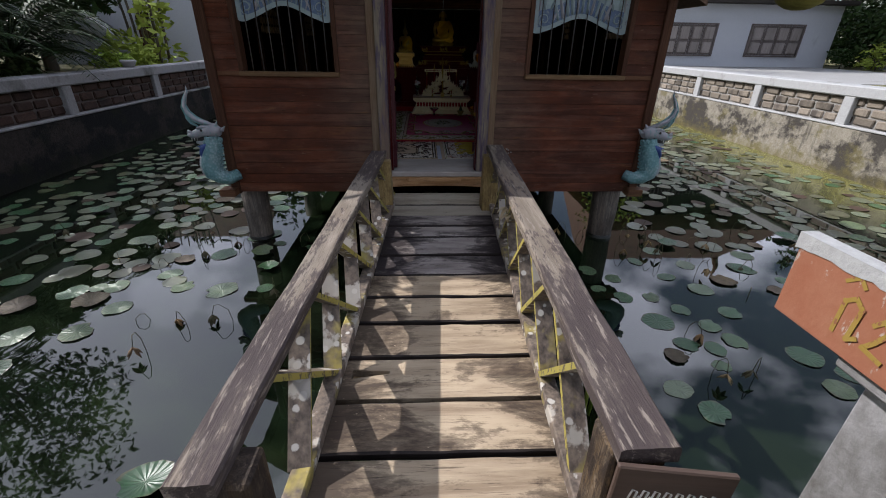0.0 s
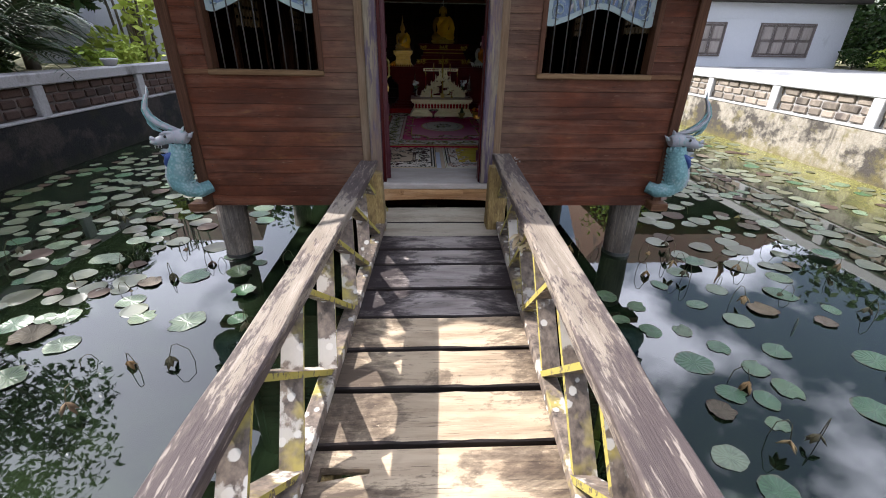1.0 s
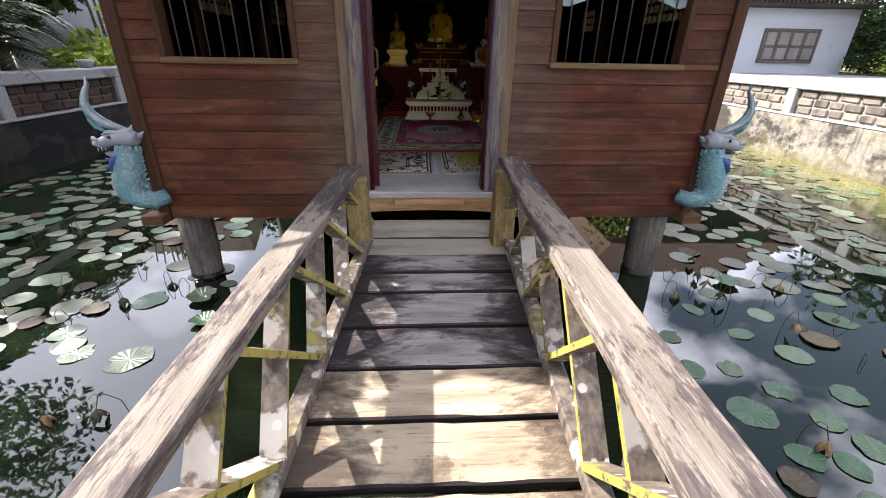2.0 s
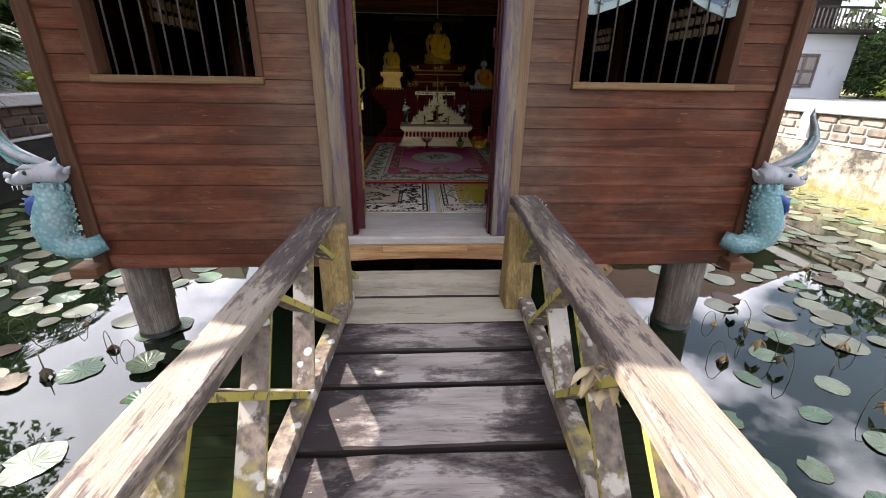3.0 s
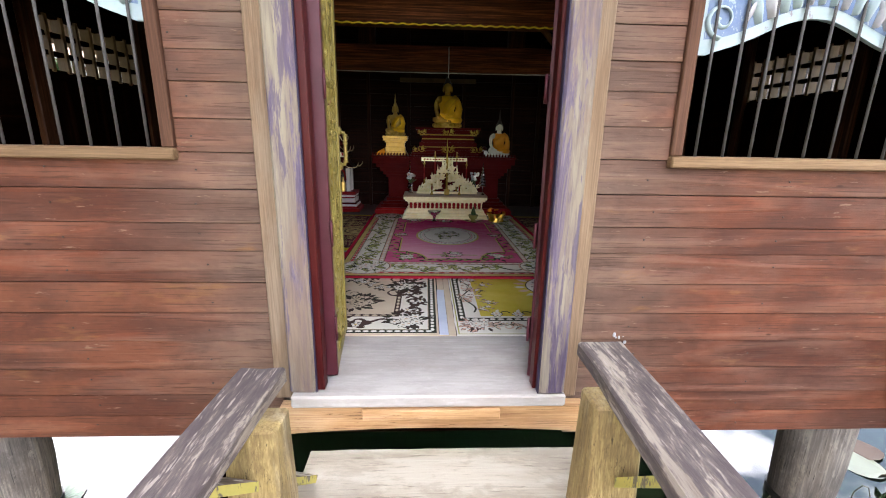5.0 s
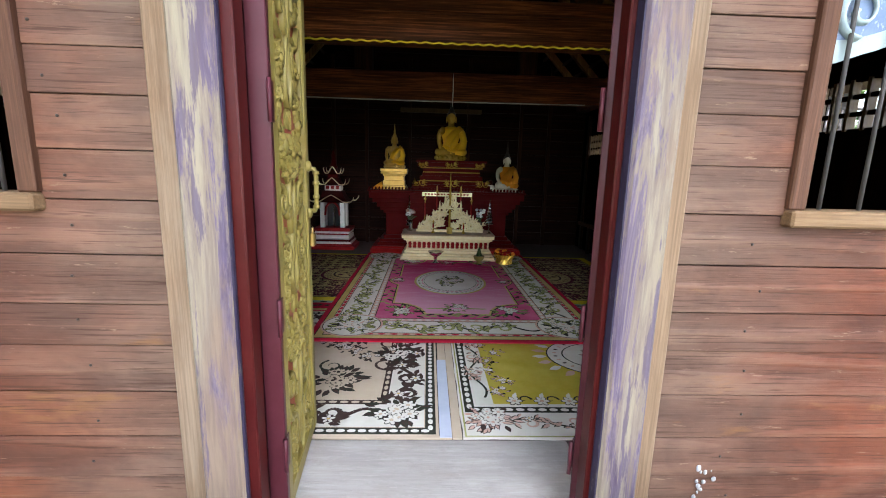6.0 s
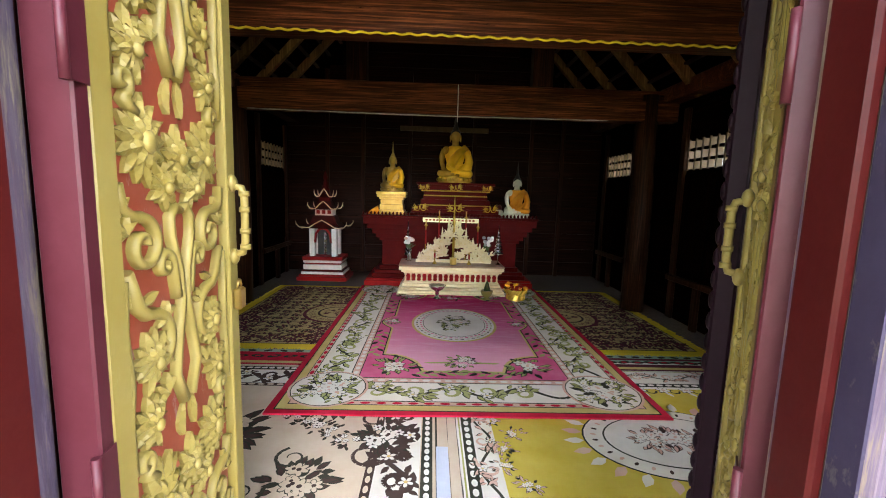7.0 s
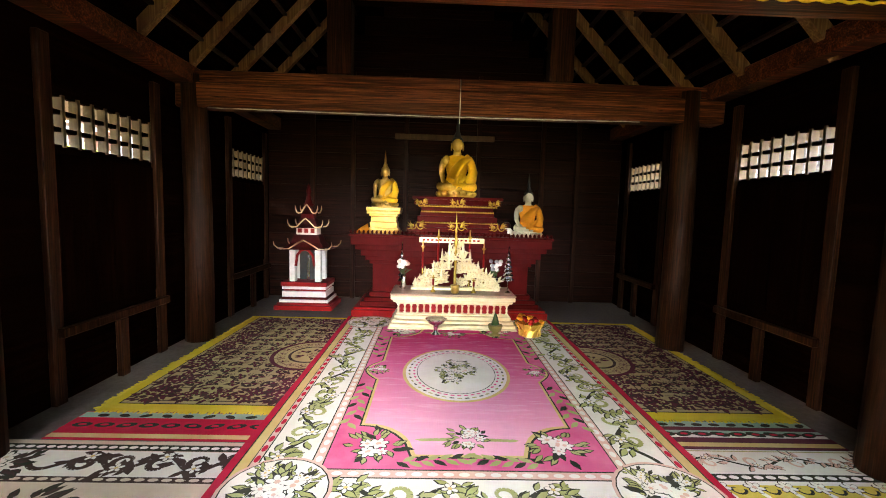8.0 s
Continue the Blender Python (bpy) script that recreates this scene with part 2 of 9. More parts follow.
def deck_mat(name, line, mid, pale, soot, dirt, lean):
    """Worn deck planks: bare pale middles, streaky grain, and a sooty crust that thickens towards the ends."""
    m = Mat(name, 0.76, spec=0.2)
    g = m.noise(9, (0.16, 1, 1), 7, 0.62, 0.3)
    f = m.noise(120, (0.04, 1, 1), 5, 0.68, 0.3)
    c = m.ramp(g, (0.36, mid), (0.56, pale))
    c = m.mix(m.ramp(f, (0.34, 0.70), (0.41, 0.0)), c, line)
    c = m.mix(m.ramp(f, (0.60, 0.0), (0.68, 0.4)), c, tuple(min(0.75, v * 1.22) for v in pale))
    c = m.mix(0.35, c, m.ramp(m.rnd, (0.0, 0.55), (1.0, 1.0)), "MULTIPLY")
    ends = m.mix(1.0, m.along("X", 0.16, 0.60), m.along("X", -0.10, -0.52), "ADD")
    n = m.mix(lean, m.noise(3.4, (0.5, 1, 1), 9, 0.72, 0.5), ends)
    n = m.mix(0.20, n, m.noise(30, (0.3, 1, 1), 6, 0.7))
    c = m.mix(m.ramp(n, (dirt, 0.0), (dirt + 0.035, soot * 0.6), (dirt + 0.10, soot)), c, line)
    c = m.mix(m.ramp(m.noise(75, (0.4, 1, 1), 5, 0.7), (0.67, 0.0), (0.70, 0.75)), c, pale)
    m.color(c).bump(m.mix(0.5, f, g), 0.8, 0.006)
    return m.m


def rail_mat():
    """Handrail planks: bleached cream mid-length under an old dark violet-brown coat; far on, roof shade is in the
    colour too.
    """
    m = Mat("rail_wood", 0.78, spec=0.2)
    g = m.noise(10, (1, 0.10, 1), 7, 0.62, 0.3)
    f = m.noise(170, (1, 0.02, 1), 4, 0.62)
    c = m.ramp(g, (0.32, (0.128, 0.101, 0.077)), (0.58, (0.232, 0.195, 0.155)))
    c = m.mix(m.ramp(f, (0.34, 0.65), (0.42, 0.0)), c, (0.085, 0.06, 0.05))
    c = m.mix(m.ramp(m.noise(2.4, (1, 0.5, 1), 6, 0.65), (0.52, 0.0), (0.68, 0.5)), c, (0.215, 0.150, 0.105))
    # coat spreads at both ends; the far spread also paints in roof shade
    ends = m.mix(1.0, m.along("Y", 2.05, 1.45), m.along("Y", 2.65, 5.6), "ADD")
    n = m.mix(0.09, m.noise(9.0, (1, 0.15, 1), 9, 0.78, 0.3), ends)
    n = m.mix(0.25, n, m.noise(38, (1, 0.28, 1), 6, 0.75))
    c = m.mix(m.ramp(n, (0.470, 0.0), (0.498, 0.74), (0.56, 0.92)), c, (0.046, 0.034, 0.035))
    c = m.mix(m.ramp(m.noise(48, (1, 0.10, 1), 6, 0.72), (0.575, 0.0), (0.625, 0.7)), c, (0.28, 0.238, 0.198))
    m.color(c).bump(m.mix(0.5, f, g), 0.9, 0.006)
    return m.m


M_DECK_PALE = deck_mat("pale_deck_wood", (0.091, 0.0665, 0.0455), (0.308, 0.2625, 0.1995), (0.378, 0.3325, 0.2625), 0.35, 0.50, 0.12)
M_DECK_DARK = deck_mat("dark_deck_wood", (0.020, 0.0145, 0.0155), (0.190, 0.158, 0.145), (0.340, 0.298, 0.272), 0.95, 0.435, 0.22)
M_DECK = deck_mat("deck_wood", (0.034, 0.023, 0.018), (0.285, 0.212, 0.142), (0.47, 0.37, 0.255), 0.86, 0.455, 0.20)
# near-black plank sides and chamfers, which make the joints read black
M_DECK_EDGE = wood("black_plank_edge", (0.008, 0.006, 0.006), (0.022, 0.016, 0.015), (0.06, 0.046, 0.04), "x", 0.8, 50)
M_RAIL = rail_mat()


def scaly(name, base, other, worn):
    """Faded paint over moulded scales."""
    m = Mat(name, 0.7, spec=0.25)
    n = m.noise(9, (1, 1, 1), 6, 0.65)
    c = m.ramp(n, (0.35, base), (0.7, other))
    c = m.mix(m.ramp(m.noise(5, (1, 1, 1), 7, 0.7), (0.50, 0.0), (0.60, 0.8)), c, worn)
    k = m.cells(42.0)
    c = m.mix(m.ramp(k, (0.30, 0.0), (0.62, 0.6)), c, tuple(v * 0.72 for v in base))
    m.color(c).bump(m.ramp(k, (0.0, 1.0), (0.7, 0.0)), 0.6, 0.010)
    return m.m


def brace_mat():
    m = Mat("brace_wood", 0.75, spec=0.3)
    g = m.noise(30, (1, 1, 0.15), 5, 0.6)
    c = m.ramp(g, (0.3, (0.05, 0.04, 0.035)), (0.7, (0.22, 0.17, 0.13)))
    c = m.mix(m.ramp(m.noise(4, (1, 1, 1), 4), (0.56, 0.0), (0.66, 0.8)), c, (0.36, 0.29, 0.07))
    spots = m.cells(13.0)
    c = m.mix(m.ramp(m.mix(0.22, spots, m.noise(26, (1, 1, 1), 4)), (0.26, 0.9), (0.30, 0.0)), c, (0.52, 0.49, 0.44))
    c = m.mix(m.ramp(m.noise(5.5, (1, 1, 0.6), 6, 0.6), (0.56, 0.0), (0.6, 0.75)), c, (0.48, 0.44, 0.38))
    m.color(c).bump(g, 0.5, 0.005)
    return m.m


def board_mat():
    """Oiled reddish wall boards: flame grain, open pores, resin knots, dulled by weather and bleached by the door."""
    m = Mat("wall_board_wood", 0.6, spec=0.12)
    flame = m.rings("x", 3.4, 26.0)
    pores = m.noise(190, (0.022, 1, 1), 3, 0.6)
    soft = m.noise(6, (0.5, 1, 1), 6, 0.65, 0.5)
    c = m.ramp(soft, (0.30, (0.066, 0.0190, 0.0098)), (0.5, (0.112, 0.0335, 0.0160)), (0.72, (0.158, 0.0520, 0.0262)))
    c = m.mix(0.62, c, m.ramp(m.rnd, (0.0, (0.60, 0.52, 0.50)), (0.3, (0.92, 0.84, 0.84)), (0.65, (1.0, 1.0, 1.0)), (1.0, (1.25, 1.38, 1.36))), "MULTIPLY")
    # grey bloom where the oil has gone, dark where rain runs
    c = m.mix(m.ramp(m.noise(3.1, (0.45, 1, 1.2), 7, 0.68), (0.48, 0.0), (0.64, 0.48)), c, (0.132, 0.072, 0.051))
    c = m.mix(m.ramp(m.noise(1.7, (0.7, 1, 1.1), 6, 0.65), (0.46, 0.0), (0.62, 0.70)), c, (0.040, 0.0145, 0.0100))
    near = m.mix(1.0, m.along("X", 1.45, 0.62), m.along("X", -1.45, -0.62), "MULTIPLY")
    side = m.mix(0.45, near, m.noise(3.6, (0.5, 1, 1.3), 6, 0.65))
    c = m.mix(m.ramp(side, (0.40, 0.0), (0.76, 0.72)), c, m.ramp(soft, (0.34, (0.074, 0.050, 0.036)), (0.66, (0.136, 0.096, 0.070))))
    c = m.mix(m.ramp(m.noise(4.6, (0.45, 1.6, 2.2), 6, 0.65), (0.62, 0.0), (0.70, 0.6)), c, (0.180, 0.085, 0.028))
    # grain over all of it, resin round the knots, pale scratches
    c = m.mix(m.ramp(flame, (0.0, 0.26), (0.08, 0.22), (0.16, 0.0)), c, (0.036, 0.0150, 0.0095))
    c = m.mix(m.ramp(flame, (0.62, 0.0), (0.95, 0.14)), c, (0.190, 0.105, 0.066))
    c = m.mix(m.ramp(pores, (0.37, 0.62), (0.42, 0.0)), c, (0.032, 0.0125, 0.0080))
    c = m.mix(m.ramp(pores, (0.62, 0.0), (0.68, 0.20)), c, (0.180, 0.100, 0.062))
    c = m.mix(m.ramp(m.cells(4.6, (0.55, 1, 1.5)), (0.022, 0.9), (0.050, 0.0)), c, (0.038, 0.0135, 0.0085))
    c = m.mix(m.ramp(m.noise(46, (0.16, 1, 1), 7, 0.75), (0.63, 0.0), (0.67, 0.5)), c, (0.225, 0.150, 0.102))
    m.color(c).bump(m.mix(0.5, pores, flame), 0.8, 0.004)
    return m.m


M_BRACE = brace_mat()
M_BRACE_EDGE = paint("mossy_yellow_edge", (0.34, 0.27, 0.06), (0.25, 0.23, 0.06), (0.09, 0.07, 0.05), 0.75, 9, 0.54)
M_NEARPOST = wood("split_post_wood", (0.020, 0.014, 0.012), (0.085, 0.064, 0.048), (0.17, 0.130, 0.090), "z", 0.8, 70, (0.15, 0.085, 0.022), 1.0, 0.2, 0.6, 0.2, 0.3, 0.8)
M_POST = wood("bridge_post_wood", (0.10, 0.060, 0.024), (0.32, 0.215, 0.080), (0.45, 0.335, 0.14), "z", 0.75, 60, (0.34, 0.29, 0.205), 0.8, 0.2, 0.3, 0.2, 0.2, 0.4)
M_BOARD = board_mat()
M_TRIM = wood("trim_wood", (0.075, 0.03125, 0.0175), (0.1475, 0.07, 0.03625), (0.2063, 0.1125, 0.06), "x", 0.6, 60, None, 0.4, 0.35, 0.0, 0.1, 0.25)
M_TRIMZ = wood("trim_wood_upright", (0.040, 0.016, 0.010), (0.080, 0.034, 0.020), (0.12, 0.06, 0.034), "z", 0.6, 60, None, 0.4, 0.35, 0.0, 0.1, 0.25)
M_APRON = wood("apron_wood", (0.1955, 0.092, 0.0368), (0.414, 0.2242, 0.09775), (0.529, 0.3277, 0.1667), "x", 0.65, 60, (0.46, 0.299, 0.1725), 0.4, 0.2, 0.15, 0.1, 0.2)
M_STRIP = wood("bare_strip_wood", (0.090, 0.052, 0.029), (0.178, 0.112, 0.066), (0.235, 0.163, 0.102), "z", 0.65, 60, (0.195, 0.143, 0.098), 0.4, 0.2, 0.0, 0.1, 0.2)
M_SILL = wood("threshold_wood", (0.2728, 0.2394, 0.2156), (0.3784, 0.3432, 0.3124), (0.4576, 0.4224, 0.3872), "x", 0.65, 60, (0.3168, 0.2728, 0.2376), 0.5, 0.35, 0.0, 0.15, 0.0, 0.25)
# hall wood far below its own tone: the hall's gloom is in the colour
M_DARK = wood("shade_toned_hall_wood_x", (0.0011, 0.0003, 0.0001), (0.0036, 0.0011, 0.0005), (0.0095, 0.0030, 0.0012), "x", 0.7, 14, None, 0.5, 0.3, 0.0, 0.0, 0.4)
M_DARKY = wood("shade_toned_hall_wood_y", (0.0011, 0.0003, 0.0001), (0.0036, 0.0011, 0.0005), (0.0095, 0.0030, 0.0012), "y", 0.7, 14, None, 0.5, 0.3, 0.0, 0.0, 0.4)
M_DARKZ = wood("shade_toned_hall_wood_z", (0.0011, 0.0003, 0.0001), (0.0036, 0.0011, 0.0005), (0.0095, 0.0030, 0.0012), "z", 0.7, 14, None, 0.5, 0.3, 0.0, 0.0, 0.4)
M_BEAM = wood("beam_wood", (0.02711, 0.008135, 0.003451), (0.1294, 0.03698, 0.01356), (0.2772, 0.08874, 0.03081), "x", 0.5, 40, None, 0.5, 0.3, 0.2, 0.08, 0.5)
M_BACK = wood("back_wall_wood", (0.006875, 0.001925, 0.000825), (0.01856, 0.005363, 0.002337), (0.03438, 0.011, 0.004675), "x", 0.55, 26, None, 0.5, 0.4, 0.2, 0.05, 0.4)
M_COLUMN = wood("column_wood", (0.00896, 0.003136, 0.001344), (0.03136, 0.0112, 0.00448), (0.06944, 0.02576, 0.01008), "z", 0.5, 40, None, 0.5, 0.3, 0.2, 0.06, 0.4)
M_RAFTER = wood("rafter_wood", (0.13, 0.065, 0.02438), (0.325, 0.1755, 0.065), (0.52, 0.3007, 0.117), "z", 0.6, 30, None, 0.4, 0.5, 0.0, 0.05, 0.3)
M_LATT = wood("lattice_wood", (0.0375, 0.0195, 0.00675), (0.0825, 0.0465, 0.015), (0.1275, 0.075, 0.027), "z", 0.55, 20, None, 0.2)


def casing_mat():
    m = Mat("peeling_casing_paint", 0.62, spec=0.2)
    s = m.noise(7.5, (2.2, 2.2, 0.22), 9, 0.72, 0.5)
    t = m.noise(3.2, (1.5, 1.5, 0.35), 7, 0.68)
    c = m.ramp(s, (0.40, (0.052, 0.036, 0.064)), (0.475, (0.094, 0.070, 0.096)), (0.50, (0.135, 0.106, 0.084)), (0.60, (0.172, 0.138, 0.098)))
    c = m.mix(m.ramp(t, (0.53, 0.0), (0.62, 0.75)), c, (0.145, 0.098, 0.068))
    c = m.mix(m.ramp(m.noise(4.5, (2, 2, 0.16), 8, 0.7), (0.55, 0.0), (0.59, 0.8)), c, (0.190, 0.160, 0.112))
    c = m.mix(m.ramp(m.noise(5.5, (2, 2, 0.2), 8, 0.7), (0.57, 0.0), (0.60, 0.85)), c, (0.066, 0.048, 0.078))
    c = m.mix(m.ramp(m.noise(90, (1, 1, 0.06), 4), (0.42, 0.0), (0.66, 0.4)), c, (0.068, 0.047, 0.046))
    m.color(c).bump(s, 0.5, 0.004)
    return m.m


M_CASING = casing_mat()
M_PURPLE = paint("dark_purple_casing_paint", (0.022, 0.016, 0.034), (0.033, 0.026, 0.046), (0.06, 0.05, 0.052), 0.6, 11, 0.60, 0.3, 0.15)
M_NAIL = paint("rusty_nail", (0.012, 0.007, 0.005), (0.03, 0.015, 0.009), None, 0.6, 20)
M_MAROON = paint("maroon_gloss_paint", (0.034, 0.0034, 0.0036), (0.050, 0.0068, 0.0058), (0.060, 0.028, 0.024), 0.36, 9, 0.72, 0.2, 0.12)
M_MAROON_L = paint("faded_maroon_paint", (0.046, 0.0075, 0.0115), (0.064, 0.014, 0.020), (0.10, 0.055, 0.052), 0.40, 8, 0.72, 0.2, 0.2)
M_GOLD = paint("yellow_gold_paint", (0.1993, 0.1464, 0.031), (0.2206, 0.1742, 0.05425), (0.2282, 0.1961, 0.08525), 0.45, 9, 0.66)
M_ORANGE = paint("orange_ground_paint", (0.1934, 0.0286, 0.01092), (0.2257, 0.0572, 0.0351), (0.2337, 0.1216, 0.1092), 0.55, 10, 0.60)
M_STILT = wood("stilt_wood", (0.07, 0.058, 0.050), (0.20, 0.168, 0.140), (0.34, 0.29, 0.235), "z", 0.8, 40, (0.26, 0.20, 0.145), 0.7, 0.35, 0.4, 0.2, 0.3, 0.4)
M_BAND = paint("wet_dark_band", (0.012, 0.012, 0.010), (0.03, 0.028, 0.022), None, 0.3)
M_IRON = paint("bar_iron", (0.045, 0.041, 0.040), (0.072, 0.065, 0.062), (0.035, 0.022, 0.016), 0.6, 14, 0.62, 0.15, 0.15)
M_TURQ = scaly("turquoise_weathered_paint", (0.1403, 0.2805, 0.2932), (0.221, 0.357, 0.357), (0.289, 0.3655, 0.3655))
M_LILAC = paint("lilac_weathered_paint", (0.27, 0.265, 0.295), (0.40, 0.39, 0.40), (0.20, 0.30, 0.30), 0.75, 12, 0.54, 0.5)
M_NAVY = paint("dark_blue_paint", (0.03, 0.06, 0.20), (0.06, 0.10, 0.28), None, 0.5)
M_LILACWHITE = paint("lilac_white_carving_paint", (0.30, 0.285, 0.31), (0.38, 0.365, 0.36), (0.24, 0.28, 0.30), 0.6, 11, 0.6)
M_MIDBLUE = paint("greyed_blue_paint", (0.075, 0.115, 0.215), (0.15, 0.195, 0.27), (0.24, 0.28, 0.30), 0.6, 14, 0.56)
M_WINSILL = wood("pale_sill_wood", (0.0825, 0.0435, 0.021), (0.1725, 0.1013, 0.051), (0.2325, 0.15, 0.0825), "x", 0.6, 60, None, 0.4, 0.35, 0.0, 0.1, 0.2)
M_PALEBLUE = paint("pale_blue_carving_paint", (0.24, 0.31, 0.325), (0.32, 0.365, 0.365), (0.20, 0.17, 0.19), 0.6, 9, 0.62)


def concrete(name, base, other, stain, amount, rough=0.85, scale=3.0, vary=0.0):
    m = Mat(name, rough, spec=0.25)
    n = m.noise(scale * 10, (1, 1, 1), 6, 0.65)
    c = m.ramp(n, (0.3, base), (0.7, other))
    c = m.mix(m.ramp(m.noise(scale * 0.45, (1, 1, 0.6), 7, 0.65), (amount, 0.0), (amount + 0.14, 0.95)), c, stain)
    if vary:
        c = m.mix(vary, c, m.ramp(m.rnd, (0.0, 0.3), (0.4, 0.85), (1.0, 1.15)), "MULTIPLY")
    m.color(c).bump(n, 0.4, 0.01)
    return m.m


def plinth(name, base, other, stain, amount, moss):
    """Rendered masonry with block joints, broad dark stains, runs and a mossy foot."""
    m = Mat(name, 0.85, spec=0.2)
    n = m.noise(26, (1, 1, 1), 6, 0.65)
    c = m.ramp(n, (0.3, base), (0.7, other))
    c = m.mix(m.ramp(m.noise(7, (1, 1, 1), 5, 0.65), (0.42, 0.0), (0.66, 0.5)), c, tuple(v * 0.6 for v in base))
    c = m.mix(m.ramp(m.noise(1.1, (1, 0.8, 1.0), 8, 0.68), (amount, 0.0), (amount + 0.07, 0.95)), c, stain)
    c = m.mix(m.ramp(m.noise(9, (1, 1, 0.12), 5, 0.6), (0.56, 0.0), (0.70, 0.6)), c, stain)
    c = m.mix(m.ramp(m.noise(2.1, (1, 1, 1.6), 7, 0.65), (0.54, 0.0), (0.64, 0.7)), c, moss)
    foot = m.mix(0.5, m.along("Z", -0.15, -1.0), m.noise(6, (1, 1, 1), 5))
    c = m.mix(m.ramp(foot, (0.55, 0.0), (0.72, 0.8)), c, moss)
    m.color(c).bump(n, 0.6, 0.02)
    return m.m


# left wall's shade is put into its plinth, block, whitewash and mortar colours
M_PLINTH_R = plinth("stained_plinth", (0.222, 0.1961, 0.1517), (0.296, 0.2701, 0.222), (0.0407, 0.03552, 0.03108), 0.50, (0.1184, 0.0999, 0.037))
M_PLINTH_L = plinth("shaded_mossy_plinth", (0.022, 0.018, 0.016), (0.046, 0.038, 0.032), (0.007, 0.007, 0.008), 0.46, (0.014, 0.015, 0.008))
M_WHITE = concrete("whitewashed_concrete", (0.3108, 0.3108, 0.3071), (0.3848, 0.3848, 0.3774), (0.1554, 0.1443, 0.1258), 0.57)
M_BRICK = concrete("shaded_laterite_block", (0.042, 0.023, 0.017), (0.078, 0.047, 0.035), (0.017, 0.012, 0.011), 0.50, vary=0.6)
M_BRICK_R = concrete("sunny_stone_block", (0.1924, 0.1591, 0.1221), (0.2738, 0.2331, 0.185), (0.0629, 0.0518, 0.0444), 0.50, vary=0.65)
M_WHITE_L = concrete("grimy_shaded_whitewash", (0.20, 0.195, 0.195), (0.29, 0.285, 0.285), (0.085, 0.08, 0.07), 0.52)
M_MORTAR_L = concrete("shaded_mortar", (0.085, 0.070, 0.064), (0.13, 0.11, 0.10), (0.035, 0.03, 0.028), 0.5)
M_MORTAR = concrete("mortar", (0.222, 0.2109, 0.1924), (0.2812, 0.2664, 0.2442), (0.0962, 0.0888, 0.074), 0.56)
M_HOUSE = concrete("white_house_render", (0.40, 0.412, 0.44), (0.46, 0.472, 0.50), (0.32, 0.325, 0.34), 0.66)
M_PAVING = concrete("pale_paving", (0.2516, 0.2479, 0.2368), (0.3256, 0.3219, 0.3108), (0.1776, 0.1702, 0.148), 0.6)
M_SHUTTER = wood("grey_shutter_wood", (0.15, 0.13, 0.12), (0.25, 0.22, 0.20), (0.34, 0.30, 0.28), "z", 0.7, 14)
M_TILE = concrete("brown_roof_tile", (0.13, 0.075, 0.05), (0.22, 0.13, 0.09), (0.06, 0.05, 0.04), 0.55)
M_GREYBEAM = wood("dark_grey_beam_wood", (0.008, 0.007, 0.007), (0.024, 0.020, 0.018), (0.06, 0.05, 0.044), "x", 0.75, 14)
M_SHUTFRAME = wood("dark_shutter_frame", (0.0595, 0.0476, 0.0442), (0.119, 0.0986, 0.0918), (0.187, 0.1615, 0.1496), "z", 0.7, 14)
M_SOIL = concrete("garden_ground", (0.12, 0.13, 0.05), (0.20, 0.17, 0.09), (0.07, 0.09, 0.03), 0.5, 0.95, 1.2)
M_FLOOR = concrete("grey_hall_floor", (0.080, 0.064, 0.050), (0.125, 0.102, 0.082), (0.05, 0.04, 0.032), 0.56, 0.8)


def water_mat():
    m = Mat("pond_water", 0.02, spec=0.5)
    m.b.inputs["IOR"].default_value = 1.55
    c = m.ramp(m.noise(0.6, (1, 1, 1), 4), (0.35, (0.005, 0.010, 0.005)), (0.7, (0.013, 0.020, 0.008)))
    # algae in the shallows along the sunny wall
    shallow = m.mix(0.30, m.along("X", 4.2, 7.7), m.noise(1.6, (1, 1, 1), 6, 0.65))
    c = m.mix(m.ramp(shallow, (0.48, 0.0), (0.78, 1.0)), c, (0.15, 0.145, 0.045))
    m.color(c)
    m.bump(m.noise(3.0, (1, 1, 1), 3), 0.02, 0.02)
    return m.m


M_WATER = water_mat()


def leaf_mat(name, a, b, c3, rough=0.5, spec=0.08):
    m = Mat(name, rough, spec=spec)
    c = m.ramp(m.rnd, (0.0, a), (0.55, b), (1.0, c3))
    c = m.mix(m.ramp(m.noise(7, (1, 1, 1), 6, 0.65), (0.55, 0.0), (0.68, 0.6)), c, (0.12, 0.085, 0.05))
    m.color(c).bump(m.noise(30), 0.2, 0.004)
    return m.m


